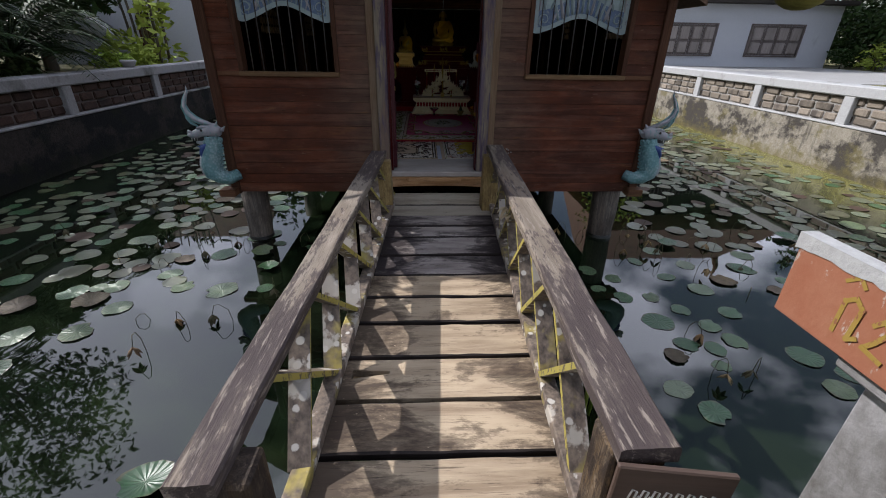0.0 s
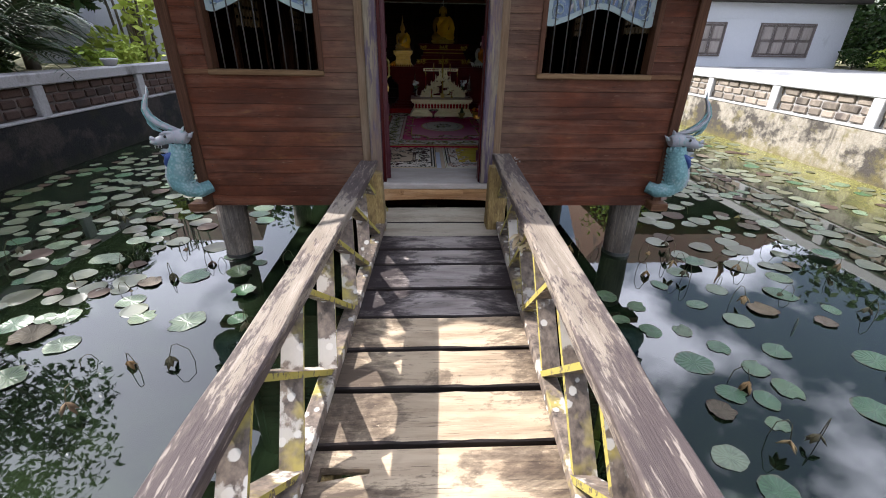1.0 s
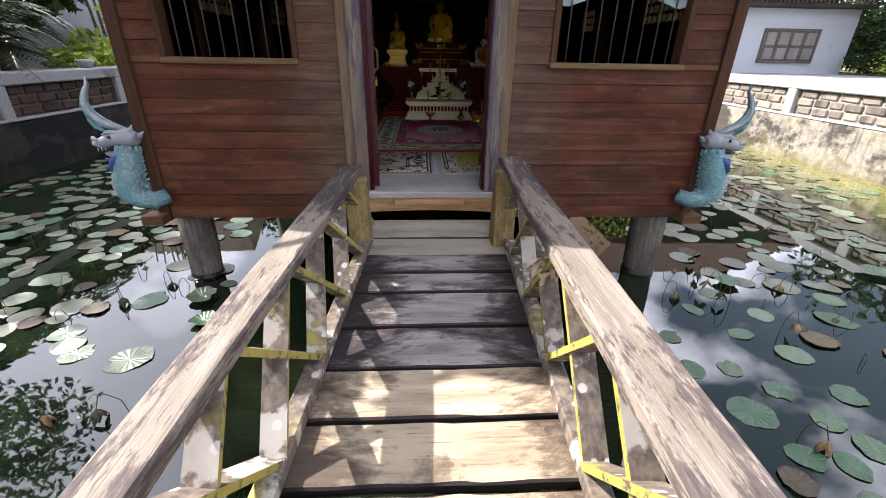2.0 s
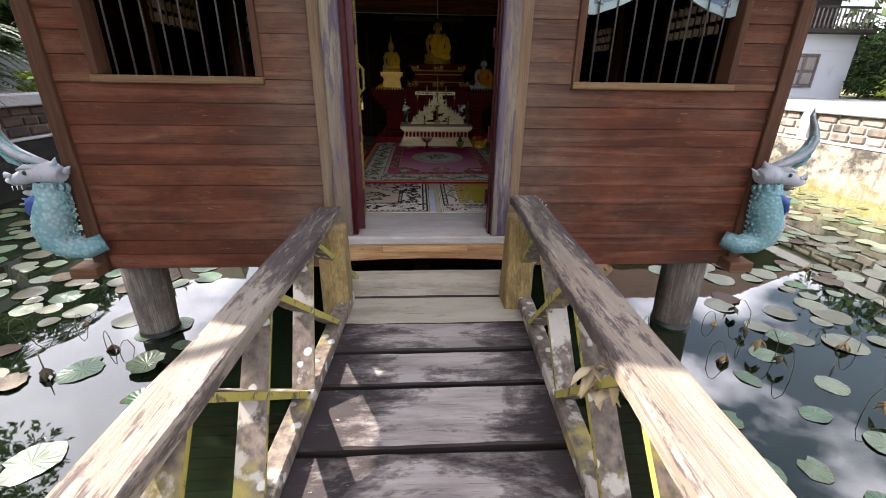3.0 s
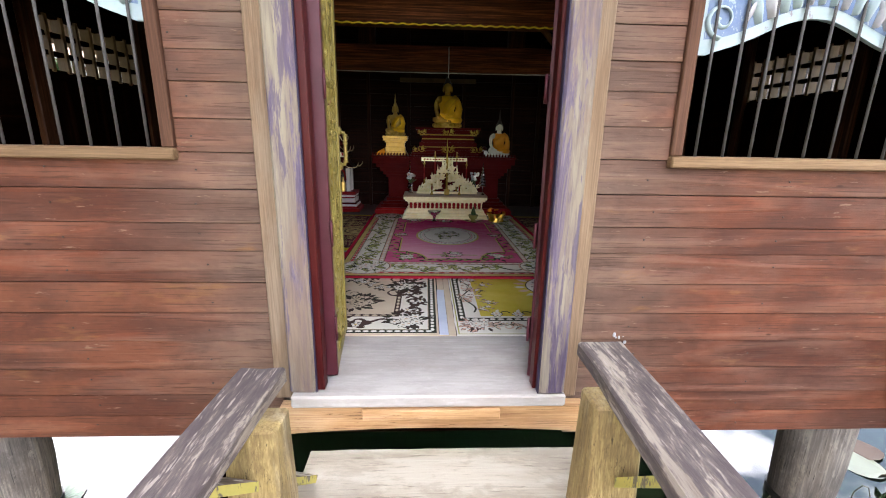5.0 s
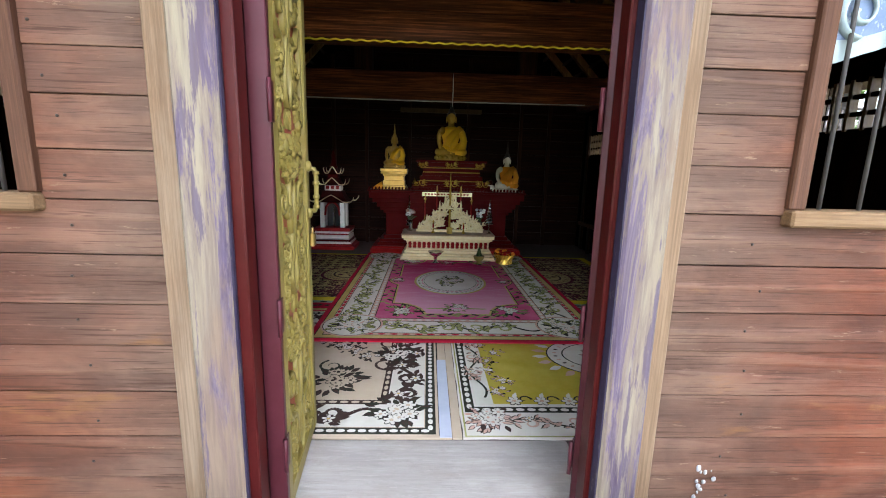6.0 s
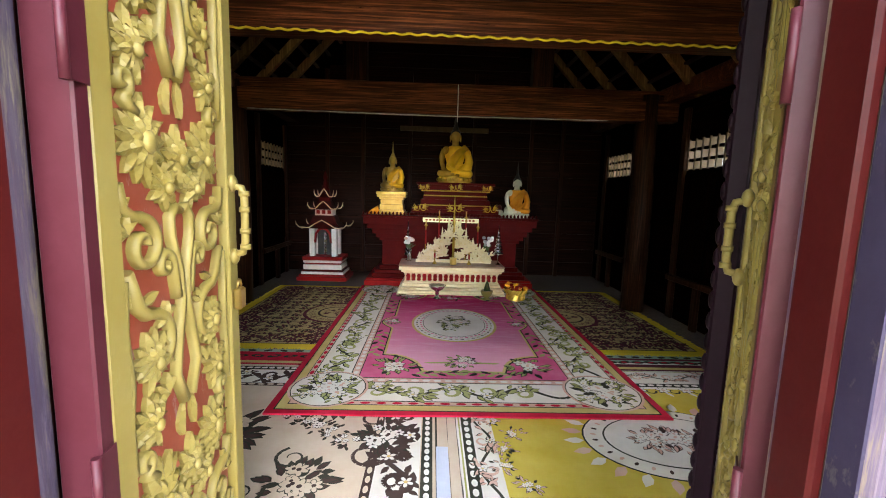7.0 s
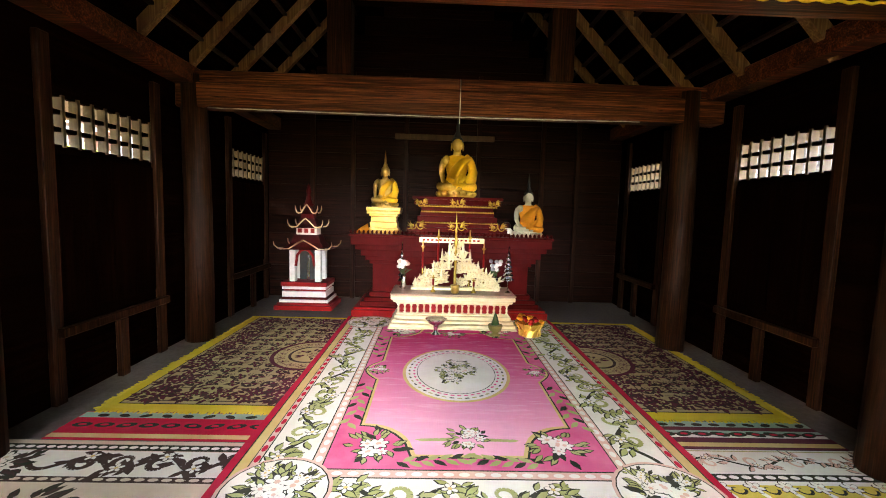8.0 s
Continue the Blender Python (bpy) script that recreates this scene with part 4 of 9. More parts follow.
def window(name, x0, x1, label, drop=0.0):
    w = tagged(new(name), label, "window", kind="structure")
    b = bmesh.new()
    box(b, x0 - 0.045, x1 + 0.045, FY - 0.05, FY + 0.06, 0.942, SILL_Z, 0, 0.006)
    part("window_sill", b, M_WINSILL, w, "light brown projecting sill board")
    for xa, xb in ((x0 - 0.045, x0), (x1, x1 + 0.045)):
        b = bmesh.new()
        box(b, xa, xb, FY - 0.035, FY + 0.09, SILL_Z + 0.001, HEAD_Z, 0, 0.004)
        part("jamb", b, M_TRIMZ, w)
    b = bmesh.new()
    box(b, x0 - 0.045, x1 + 0.045, FY - 0.035, FY + 0.09, HEAD_Z + 0.001, HEAD_Z + 0.04, 0, 0.004)
    part("head", b, M_TRIM, w)
    for k in range(8):
        x = x0 + (x1 - x0) * (k + 0.75) / 8.5
        b = bmesh.new()
        sweep(b, [(x, FY + 0.02, SILL_Z - 0.005), (x, FY + 0.02, HEAD_Z + 0.005)], 0.0055, 8)
        part("bar", b, M_IRON, w)
    # scalloped carved valance
    v = bmesh.new()
    n = 28
    rowf, rowb = [], []
    for i in range(n + 1):
        u = i / n
        x = x0 + 0.005 + (x1 - x0 - 0.01) * u
        zb = 1.365 + drop + 0.125 * (0.5 - 0.5 * math.cos(math.tau * u)) ** 1.3
        if u < 0.12 or u > 0.88:
            zb -= 0.012 * math.sin(math.pi * min(u, 1 - u) / 0.12)
        rowf.append((v.verts.new((x, FY + 0.035, zb)), v.verts.new((x, FY + 0.035, HEAD_Z - 0.002))))
        rowb.append((v.verts.new((x, FY + 0.055, zb)), v.verts.new((x, FY + 0.055, HEAD_Z - 0.002))))
    for i in range(n):
        v.faces.new((rowf[i][0], rowf[i + 1][0], rowf[i + 1][1], rowf[i][1]))
        v.faces.new((rowb[i][0], rowb[i][1], rowb[i + 1][1], rowb[i + 1][0]))
        v.faces.new((rowf[i][0], rowb[i][0], rowb[i + 1][0], rowf[i + 1][0]))
    val = part("valance", v, M_PALEBLUE, w, "pale blue carved scalloped valance")
    # blue ground inside a plain border, with upright petals in the middle and a volute at each foot
    edge = lambda u: 1.365 + drop + 0.125 * (0.5 - 0.5 * math.cos(math.tau * u)) ** 1.3
    wide = x1 - x0
    s2 = bmesh.new()
    low2, top2 = [], []
    for i in range(25):
        u = 0.055 + 0.89 * i / 24
        low2.append(s2.verts.new((x0 + wide * u, FY + 0.0335, edge(u) + 0.042)))
        top2.append(s2.verts.new((x0 + wide * u, FY + 0.0335, edge(u) + 0.185)))
    for i in range(24):
        s2.faces.new((low2[i], low2[i + 1], top2[i + 1], top2[i]))
    part("blue_ground", s2, M_MIDBLUE, val, "blue painted ground between the carving")
    for i in range(11):
        u = 0.26 + 0.048 * i
        lean = (u - 0.5) * 0.22
        p = bmesh.new()
        x, z = x0 + wide * u, edge(u) + 0.045
        sweep(p, [(x, FY + 0.031, z), (x + lean * 0.3, FY + 0.029, z + 0.05), (x + lean * 0.8, FY + 0.029, z + 0.13), (x + lean, FY + 0.031, z + 0.17)], [0.018, 0.0250, 0.0240, 0.008], 8, 0, 0.3)
        part("petal", p, M_LILACWHITE if i % 3 == 1 else M_PALEBLUE, val)
    for way in (-1, 1):
        p = bmesh.new()
        cx, cz = (x0 + x1) / 2 + way * wide * 0.385, 1.475 + drop
        pts, rad = [], []
        for i in range(26):
            q = i / 25
            ang = -math.pi / 2 + way * math.tau * 1.35 * q
            rr = 0.064 * (1 - 0.82 * q)
            pts.append((cx + rr * math.cos(ang), FY + 0.029, cz + rr * math.sin(ang)))
            rad.append(0.0145 * (1 - 0.45 * q))
        sweep(p, pts, rad, 7, 0, 0.4)
        part("volute", p, M_PALEBLUE, val)
        for dx, dz, tx, tz, r in ((-0.085, -0.02, -0.14, 0.09, 0.024), (-0.055, 0.08, -0.09, 0.17, 0.026), (0.0, 0.085, 0.01, 0.19, 0.027), (0.055, 0.07, 0.05, 0.20, 0.020)):
            p = bmesh.new()
            sweep(p, [(cx + way * dx, FY + 0.031, cz + dz), (cx + way * (dx * 0.6 + tx * 0.4), FY + 0.028, cz + dz * 0.6 + tz * 0.4 + 0.01), (cx + way * tx, FY + 0.031, cz + tz)], [0.008, r, 0.004], 8, 0, 0.3)
            part("carved_leaf", p, M_LILACWHITE if dx < -0.06 or dx > 0.05 else M_PALEBLUE, val)
    return w


window("window_1", *WIN_L, "barred front window with pale blue carved valance", 0.06)
window("window_2", *WIN_R, "barred front window with pale blue carved valance")

# ---- doorway ----
doorway = tagged(new("door_frame"), "doorway with peeling lavender and ochre posts and maroon jambs", "door frame", kind="structure")
for x0, x1, nm in ((-0.577, -0.472, "left"), (0.450, 0.556, "right")):
    b = bmesh.new()
    box(b, x0, x1, FY - (0.11 if nm == "right" else 0.09), FY + 0.05, 0.012, 2.12, 0, 0.008)
    part("casing_post", b, M_CASING, doorway, "peeling lavender and ochre painted post")
for x0, x1 in ((-0.652, -0.579), (0.558, 0.630)):
    b = bmesh.new()
    box(b, x0, x1, FY - 0.045, FY + 0.03, -0.04, 2.16, 0, 0.004)
    part("casing_strip", b, M_STRIP, doorway, "bare tan wooden cover strip")
for x0, x1 in ((-0.56, -0.50), (0.525, 0.58)):
    b = bmesh.new()
    box(b, x0, x1, FY + 0.052, FY + 0.15, 0.012, 2.10, 0, 0.004)
    part("inner_jamb", b, M_MAROON, doorway)
for x0, x1 in ((-0.471, -0.440), (0.432, 0.449)):
    b = bmesh.new()
    box(b, x0, x1, FY - 0.069, FY - 0.012, 0.012, 2.10, 0, 0.004)
    part("jamb", b, M_MAROON, doorway, "glossy maroon door jamb")
for x0, x1, y0 in ((-0.4715, -0.4675, FY - 0.084), (0.4455, 0.4495, FY - 0.104)):
    b = bmesh.new()
    box(b, x0, x1, y0, FY - 0.0705, 0.012, 2.115)
    part("reveal_strip", b, M_PURPLE, doorway, "dark purple painted reveal")
b = bmesh.new()
box(b, -0.577, 0.556, FY - 0.085, FY + 0.14, 2.122, 2.21, 0, 0.008)
part("lintel", b, M_MAROON, doorway)
b = bmesh.new()
box(b, -0.57, 0.565, 4.735, 5.29, -0.045, 0.010, 0, 0.008)
part("threshold", b, M_SILL, doorway, "pale worn wooden threshold plank")
b = bmesh.new()
n = 20
rows = []
for i in range(n + 1):
    u = i / n
    x = -0.62 + 1.27 * u
    zb = -0.175 + 0.028 * math.sin(math.pi * u) ** 0.7
    rows.append([b.verts.new(p) for p in ((x, 4.745, zb), (x, 4.745, -0.047), (x, 4.80, -0.047), (x, 4.80, zb))])
for u, v in zip(rows, rows[1:]):
    for q in range(4):
        b.faces.new((u[q], u[(q + 1) % 4], v[(q + 1) % 4], v[q]))
b.faces.new(rows[0])
b.faces.new(rows[-1][::-1])
part("apron_board", b, M_APRON, doorway, "brown arched apron board below the threshold")
b = bmesh.new()
box(b, -0.28, 0.29, 4.725, 4.744, -0.095, -0.05, 0, 0.003)
part("cleat", b, M_APRON, doorway)

# ---- hall shell ----
WL, WR, WB = -1.88, 2.23, 10.0
LATT = {-1: [(5.45, 6.2), (7.2, 7.96), (9.05, 9.82)], 1: [(5.5, 6.25), (7.30, 8.04), (9.03, 9.71)]}
LZ0, LZ1 = 1.325, 1.59
bm = bmesh.new()
box(bm, XL + 0.02, XR - 0.02, FY + 0.02, WB + 0.1, -0.16, 0.0)
solid("floor", bm, M_FLOOR, "dusty grey hall floor at the carpets' edges", "floor", kind="structure")
bm = bmesh.new()
box(bm, XL + 0.03, XR - 0.03, FY - 0.0, WB + 0.1, -0.245, -0.165)
solid("floor_beam", bm, M_DARKY, "dark floor framing under the hall", "floor", kind="structure")


def side_wall(name, x, out):
    w = tagged(new(name), "dark brown timber side wall with lattice vents", "wall", kind="structure")
    xa, xb = sorted((x, x + out * 0.06))
    y_prev = FY + 0.072
    LATT_Y = LATT[out]
    b = bmesh.new()
    box(b, xa, xb, FY + 0.072, WB, LZ1, 2.3)
    for y0, y1 in LATT_Y:
        box(b, xa, xb, y_prev, y0, -0.2, LZ1)
        box(b, xa, xb, y0, y1, -0.2, LZ0)
        y_prev = y1
    box(b, xa, xb, y_prev, WB, -0.2, LZ1)
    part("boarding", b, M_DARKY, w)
    for y0, y1 in LATT_Y:
        lat = new("lattice")
        lat.parent = w
        tagged(lat, "honey-coloured wooden lattice vent")
        b = bmesh.new()
        d0, d1 = sorted((x - out * 0.004, x + out * 0.045))
        for k in range(9):
            y = y0 + (y1 - y0) * k / 8
            box(b, d0, d1, y - 0.009, y + 0.009, LZ0, LZ1)
        part("upright_slat", b, M_LATT, lat)
        b = bmesh.new()
        d0, d1 = sorted((x + out * 0.006, x + out * 0.04))
        for k in range(4):
            z = LZ0 + (LZ1 - LZ0) * k / 3
            box(b, d0, d1, y0, y1, z - 0.011, z + 0.011)
        part("cross_slat", b, M_DARKY, lat)
        # frame, closed shutters and low rail
        d0, d1 = sorted((x - out * 0.035, x - out * 0.002))
        for ya, yb in ((y0 - 0.07, y0), (y1, y1 + 0.07)):
            b = bmesh.new()
            box(b, d0, d1, ya, yb, 0.0, 1.86, 0, 0.004)
            part("stud", b, M_COLUMN, w)
        d2, d3 = sorted((x - out * 0.02, x - out * 0.002))
        for ya, yb in ((y0 + 0.01, (y0 + y1) / 2 - 0.004), ((y0 + y1) / 2 + 0.004, y1 - 0.01)):
            b = bmesh.new()
            box(b, d2, d3, ya, yb, 0.46, 1.29, 0, 0.004)
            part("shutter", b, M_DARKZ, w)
        b = bmesh.new()
        d4, d5 = sorted((x - out * 0.075, x - out * 0.036))
        box(b, d4, d5, y0 - 0.05, y1 + 0.05, 0.355, 0.405, 0, 0.005)
        part("low_rail", b, M_COLUMN, w)
        b = bmesh.new()
        box(b, d4, d5, (y0 + y1) / 2 - 0.045, (y0 + y1) / 2 + 0.02, 0.0, 0.354, 0, 0.005)
        part("low_post", b, M_COLUMN, w)
    b = bmesh.new()
    d0, d1 = sorted((x - out * 0.15, x - out * 0.001))
    box(b, d0, d1, FY + 0.075, WB, 1.93, 2.06, 0, 0.006)
    part("wall_plate", b, M_BEAM, w)
    return w


side_wall("wall_left", WL, -1)
side_wall("wall_right", WR, 1)
back = tagged(new("wall_back"), "dark brown board back wall with upright studs", "wall", kind="structure")
rng = random.Random(7)
z = 0.0
while z < 4.0:
    h = rng.uniform(0.17, 0.23)
    top = min(z + h, 4.0)
    hw0 = 2.2 if z < 2.05 else max(0.1, (APEX_Z - 0.15 - top) / SLOPE)
    b = bmesh.new()
    box(b, max(WL, APEX_X - hw0), min(WR, APEX_X + hw0), WB, WB + 0.035, z + 0.003, top - 0.002, 0, 0.003)
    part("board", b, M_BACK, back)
    z = top
# unseen sheet added so no daylight leaks between the boards
b = bmesh.new()
bk0 = [b.verts.new((x, WB + 0.045, z)) for x, z in ((WL - 0.3, -0.1), (WR + 0.3, -0.1), (WR + 0.3, APEX_Z - SLOPE * (WR + 0.3 - APEX_X)), (APEX_X, APEX_Z), (WL - 0.3, APEX_Z - SLOPE * (APEX_X - WL + 0.3)))]
bk1 = [b.verts.new(v.co + Vector((0, 0.03, 0))) for v in bk0]
b.faces.new(bk0)
b.faces.new(bk1[::-1])
for k in range(5):
    b.faces.new((bk0[k], bk0[(k + 1) % 5], bk1[(k + 1) % 5], bk1[k]))
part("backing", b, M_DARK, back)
for x in (-1.36, -0.9, -0.29, 0.55, 1.30, 1.71):
    b = bmesh.new()
    box(b, x - 0.025, x + 0.025, WB - 0.04, WB - 0.002, 0.0, 2.6, 0, 0.004)
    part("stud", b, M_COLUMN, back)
b = bmesh.new()
box(b, -0.42, 0.72, WB - 0.075, WB - 0.042, 1.86, 1.92, 0, 0.004)
part("cross_rail", b, M_LATT, back)

# ---- roof ----
roof = tagged(new("roof"), "steep gabled roof with battens and tiles seen from below", "roof", kind="structure")
RY0, RY1 = 4.25, 10.7
for sg, ex in ((-1, -2.3), (1, 2.4)):
    ez = APEX_Z - SLOPE * abs(ex - APEX_X)
    b = bmesh.new()
    q = [(ex, ez), (APEX_X, APEX_Z)]
    lo = [b.verts.new((x, y, z)) for x, z in q for y in (RY0, RY1)]
    hi = [b.verts.new((x, y, z + 0.09)) for x, z in q for y in (RY0, RY1)]
    for o in (lo, hi):
        b.faces.new((o[0], o[1], o[3], o[2])).material_index = 1 if o is lo else 0
    for i, j in ((0, 1), (1, 3), (3, 2), (2, 0)):
        b.faces.new((lo[i], lo[j], hi[j], hi[i]))
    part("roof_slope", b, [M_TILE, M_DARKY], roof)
    for k in range(10):
        y = 5.0 + 0.58 * k
        b = bmesh.new()
        beam(b, (ex + -sg * 0.2, y, ez + 0.2 * SLOPE - 0.05), (APEX_X, y, APEX_Z - 0.05), 0.06, 0.08, 0)
        part("rafter", b, M_RAFTER, roof)
    for k in range(16):
        u = (k + 0.5) / 16
        x, z = ex + (APEX_X - ex) * u, ez + (APEX_Z - ez) * u
        b = bmesh.new()
        beam(b, (x, 4.3, z - 0.006), (x, 10.2, z - 0.006), 0.04, 0.02, 0)
        part("batten", b, M_COLUMN, roof)
# unseen eave extensions added to keep sun out of the lattice vents
for sg, ex in ((-1, -2.28), (1, 2.38)):
    b = bmesh.new()
    ez = APEX_Z - SLOPE * abs(ex - APEX_X)
    beam(b, (ex, 5.05, ez + 0.045), (ex, 10.7, ez + 0.045), 0.02, 0.09)
    x2 = ex + sg * 0.36
    v8 = [b.verts.new(p) for p in ((ex, 5.05, ez + 0.01), (ex, 10.7, ez + 0.01), (x2, 10.7, ez - 0.17), (x2, 5.05, ez - 0.17), (ex, 5.05, ez + 0.05), (ex, 10.7, ez + 0.05), (x2, 10.7, ez - 0.13), (x2, 5.05, ez - 0.13))]
    for q in ((0, 1, 2, 3), (7, 6, 5, 4), (0, 3, 7, 4), (1, 5, 6, 2), (2, 6, 7, 3)):
        b.faces.new([v8[i] for i in q])
    part("side_eave", b, M_TILE, roof)
b = bmesh.new()
for sg, ex in ((-1, -2.33), (1, 2.43)):
    ez = APEX_Z - SLOPE * abs(ex - APEX_X)
    beam(b, (ex, RY0 - 0.02, ez + 0.02), (APEX_X, RY0 - 0.02, APEX_Z + 0.1), 0.05, 0.22, 0, up=(0, 0, 1))
part("bargeboard", b, M_TRIM, roof)

# main frames: columns, tie beams, short king posts
for y, zb in ((6.66, 1.845), (8.30, 1.765)):
    fr = tagged(new("roof_frame"), "dark timber cross beam on round columns", "beam", kind="structure")
    b = bmesh.new()
    box(b, WL + 0.01, WR - 0.01, y - 0.07, y + 0.07, zb, zb + 0.18, 0, 0.008)
    part("tie_beam", b, M_BEAM, fr)
    b = bmesh.new()
    box(b, WL + 0.01, WR - 0.01, y - 0.05, y + 0.05, zb + 0.183, zb + 0.27, 0, 0.006)
    part("upper_beam", b, M_BEAM, fr)
    for x in (-1.765, 1.97):
        b = bmesh.new()
        sweep(b, [(x + 0.01 * math.sin(h * 2), y, h) for h in (0.0, 0.5, 1.0, 1.5, 2.0)], [0.105, 0.10, 0.097, 0.094, 0.09], 16)
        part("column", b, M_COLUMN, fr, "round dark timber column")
    for x in (-0.68, 0.97):
        b = bmesh.new()
        box(b, x - 0.09, x + 0.09, y - 0.06, y + 0.06, zb + 0.27, APEX_Z - SLOPE * (abs(x - APEX_X)) - 0.1, 0, 0.006)
        part("king_post", b, M_COLUMN, fr)
    b = bmesh.new()
    box(b, -0.68, 0.97, y - 0.05, y + 0.05, zb + 0.8, zb + 0.93, 0, 0.006)
    part("collar", b, M_DARK, fr)

# stilts
for x, y, r in ((-2.1, 5.1, 0.145), (2.1, 5.1, 0.155), (-2.1, 7.5, 0.14), (2.1, 7.5, 0.14), (-2.1, 9.9, 0.14), (2.1, 9.9, 0.14), (0.0, 7.5, 0.13)):
    st = thing("stilt", "round grey weathered timber stilt standing in the pond", "post", (x, y, WATER), "stilts under the hall")
    b = bmesh.new()
    sweep(b, [(0, 0, -0.6), (0, 0, 0.0), (0.004, 0, 0.3), (0, 0, 0.655)], [r * 0.9, r * 0.92, r, r * 1.02], 20)
    part("shaft", b, M_STILT, st)
    b = bmesh.new()
    sweep(b, [(0, 0, -0.3), (0, 0, 0.04)], r * 0.985, 20)
    part("waterline_band", b, M_BAND, st, "wet dark band at the waterline")

# ---- door leaves ----
def spiral(bm, c, r0, turns, start, way, plane, width, mi=0, n=24, off=0.0, flat=0.6):
    """A volute that winds inwards; plane turns (u, v, w) into a place."""
    pts, rad = [], []
    for i in range(n):
        u = i / (n - 1)
        a = start + way * turns * math.tau * u
        r = r0 * (1 - 0.82 * u)
        pts.append(plane(c[0] + r * math.cos(a), c[1] + r * math.sin(a), off))
        rad.append(width * (1 - 0.35 * u))
    sweep(bm, pts, rad, 6, mi, flat)


def petal(bm, c, ang, ln, wd, plane, mi=0, off=0.0, flat=0.55):
    ca, sa = math.cos(ang), math.sin(ang)
    pts, rad = [], []
    for u, w in ((0, 0.15), (0.25, 0.8), (0.5, 1.0), (0.75, 0.65), (1.0, 0.06)):
        bend = 0.12 * ln * math.sin(u * math.pi)
        pts.append(plane(c[0] + ca * ln * u - sa * bend, c[1] + sa * ln * u + ca * bend, off + 0.012 * math.sin(u * math.pi)))
        rad.append(wd * w)
    sweep(bm, pts, rad, 6, mi, flat)


def carved_leaf(bm, c, ang, ln, wd, plane, top=0.008, base=-0.014, bend=0.0, mi=0):
    """A pointed carved leaf with a raised midrib and steep sides down to the ground."""
    ca, sa = math.cos(ang), math.sin(ang)
    rib, left, right, lfoot, rfoot = [], [], [], [], []
    for u, w, h in ((0.0, 0.22, 0.35), (0.28, 0.85, 0.8), (0.55, 1.0, 1.0), (0.80, 0.62, 0.75), (1.0, 0.0, 0.3)):
        off = bend * ln * u * u
        px, py = c[0] + ca * ln * u - sa * off, c[1] + sa * ln * u + ca * off
        rib.append(bm.verts.new(plane(px, py, top * (0.35 + 0.65 * h))))
        for row, foot, sg in ((left, lfoot, 1), (right, rfoot, -1)):
            ex, ey = px - sa * wd * w * sg, py + ca * wd * w * sg
            row.append(bm.verts.new(plane(ex, ey, top * (0.35 + 0.65 * h) - 0.0055)))
            foot.append(bm.verts.new(plane(ex, ey, base)))
    for k in range(4):
        for q in ((rib[k], rib[k + 1], left[k + 1], left[k]), (rib[k], right[k], right[k + 1], rib[k + 1]),
                  (left[k], left[k + 1], lfoot[k + 1], lfoot[k]), (right[k], rfoot[k], rfoot[k + 1], right[k + 1])):
            bm.faces.new(q).material_index = mi


def carved_stem(bm, pts, w0, w1, plane, top=0.006, base=-0.014, mi=0):
    """A carved tendril: a rounded ridge along pts, tapering from w0 to w1."""
    n = len(pts)
    rows = []
    for i, (x, y) in enumerate(pts):
        (xa, ya), (xb, yb) = pts[max(i - 1, 0)], pts[min(i + 1, n - 1)]
        d = math.hypot(xb - xa, yb - ya) or 1e-6
        ex, ey = -(yb - ya) / d, (xb - xa) / d
        w = w0 + (w1 - w0) * i / (n - 1)
        rows.append([bm.verts.new(plane(x + ex * w * k, y + ey * w * k, h)) for k, h in ((1, base), (1, top - 0.007), (0.55, top), (-0.55, top), (-1, top - 0.007), (-1, base))])
    for u, v in zip(rows, rows[1:]):
        for k in range(5):
            f = bm.faces.new((u[k], u[k + 1], v[k + 1], v[k]))
            f.material_index, f.smooth = mi, True
    for r in (rows[0], rows[-1][::-1]):
        bm.faces.new(r).material_index = mi


def volute(c, r0, turns, start, way, tail=(), n=22):
    """Points of a scroll that winds into c, led in by the tail's points."""
    pts = list(tail)
    for i in range(n):
        u = i / (n - 1)
        a, r = start + way * turns * math.tau * u, r0 * (1 - 0.80 * u)
        pts.append((c[0] + r * math.cos(a), c[1] + r * math.sin(a)))
    return pts


M_AUBERGINE = paint("dark_purple_paint", (0.009, 0.003, 0.006), (0.015, 0.005, 0.009), (0.03, 0.018, 0.018), 0.5, 9, 0.66, 0.2, 0.1)


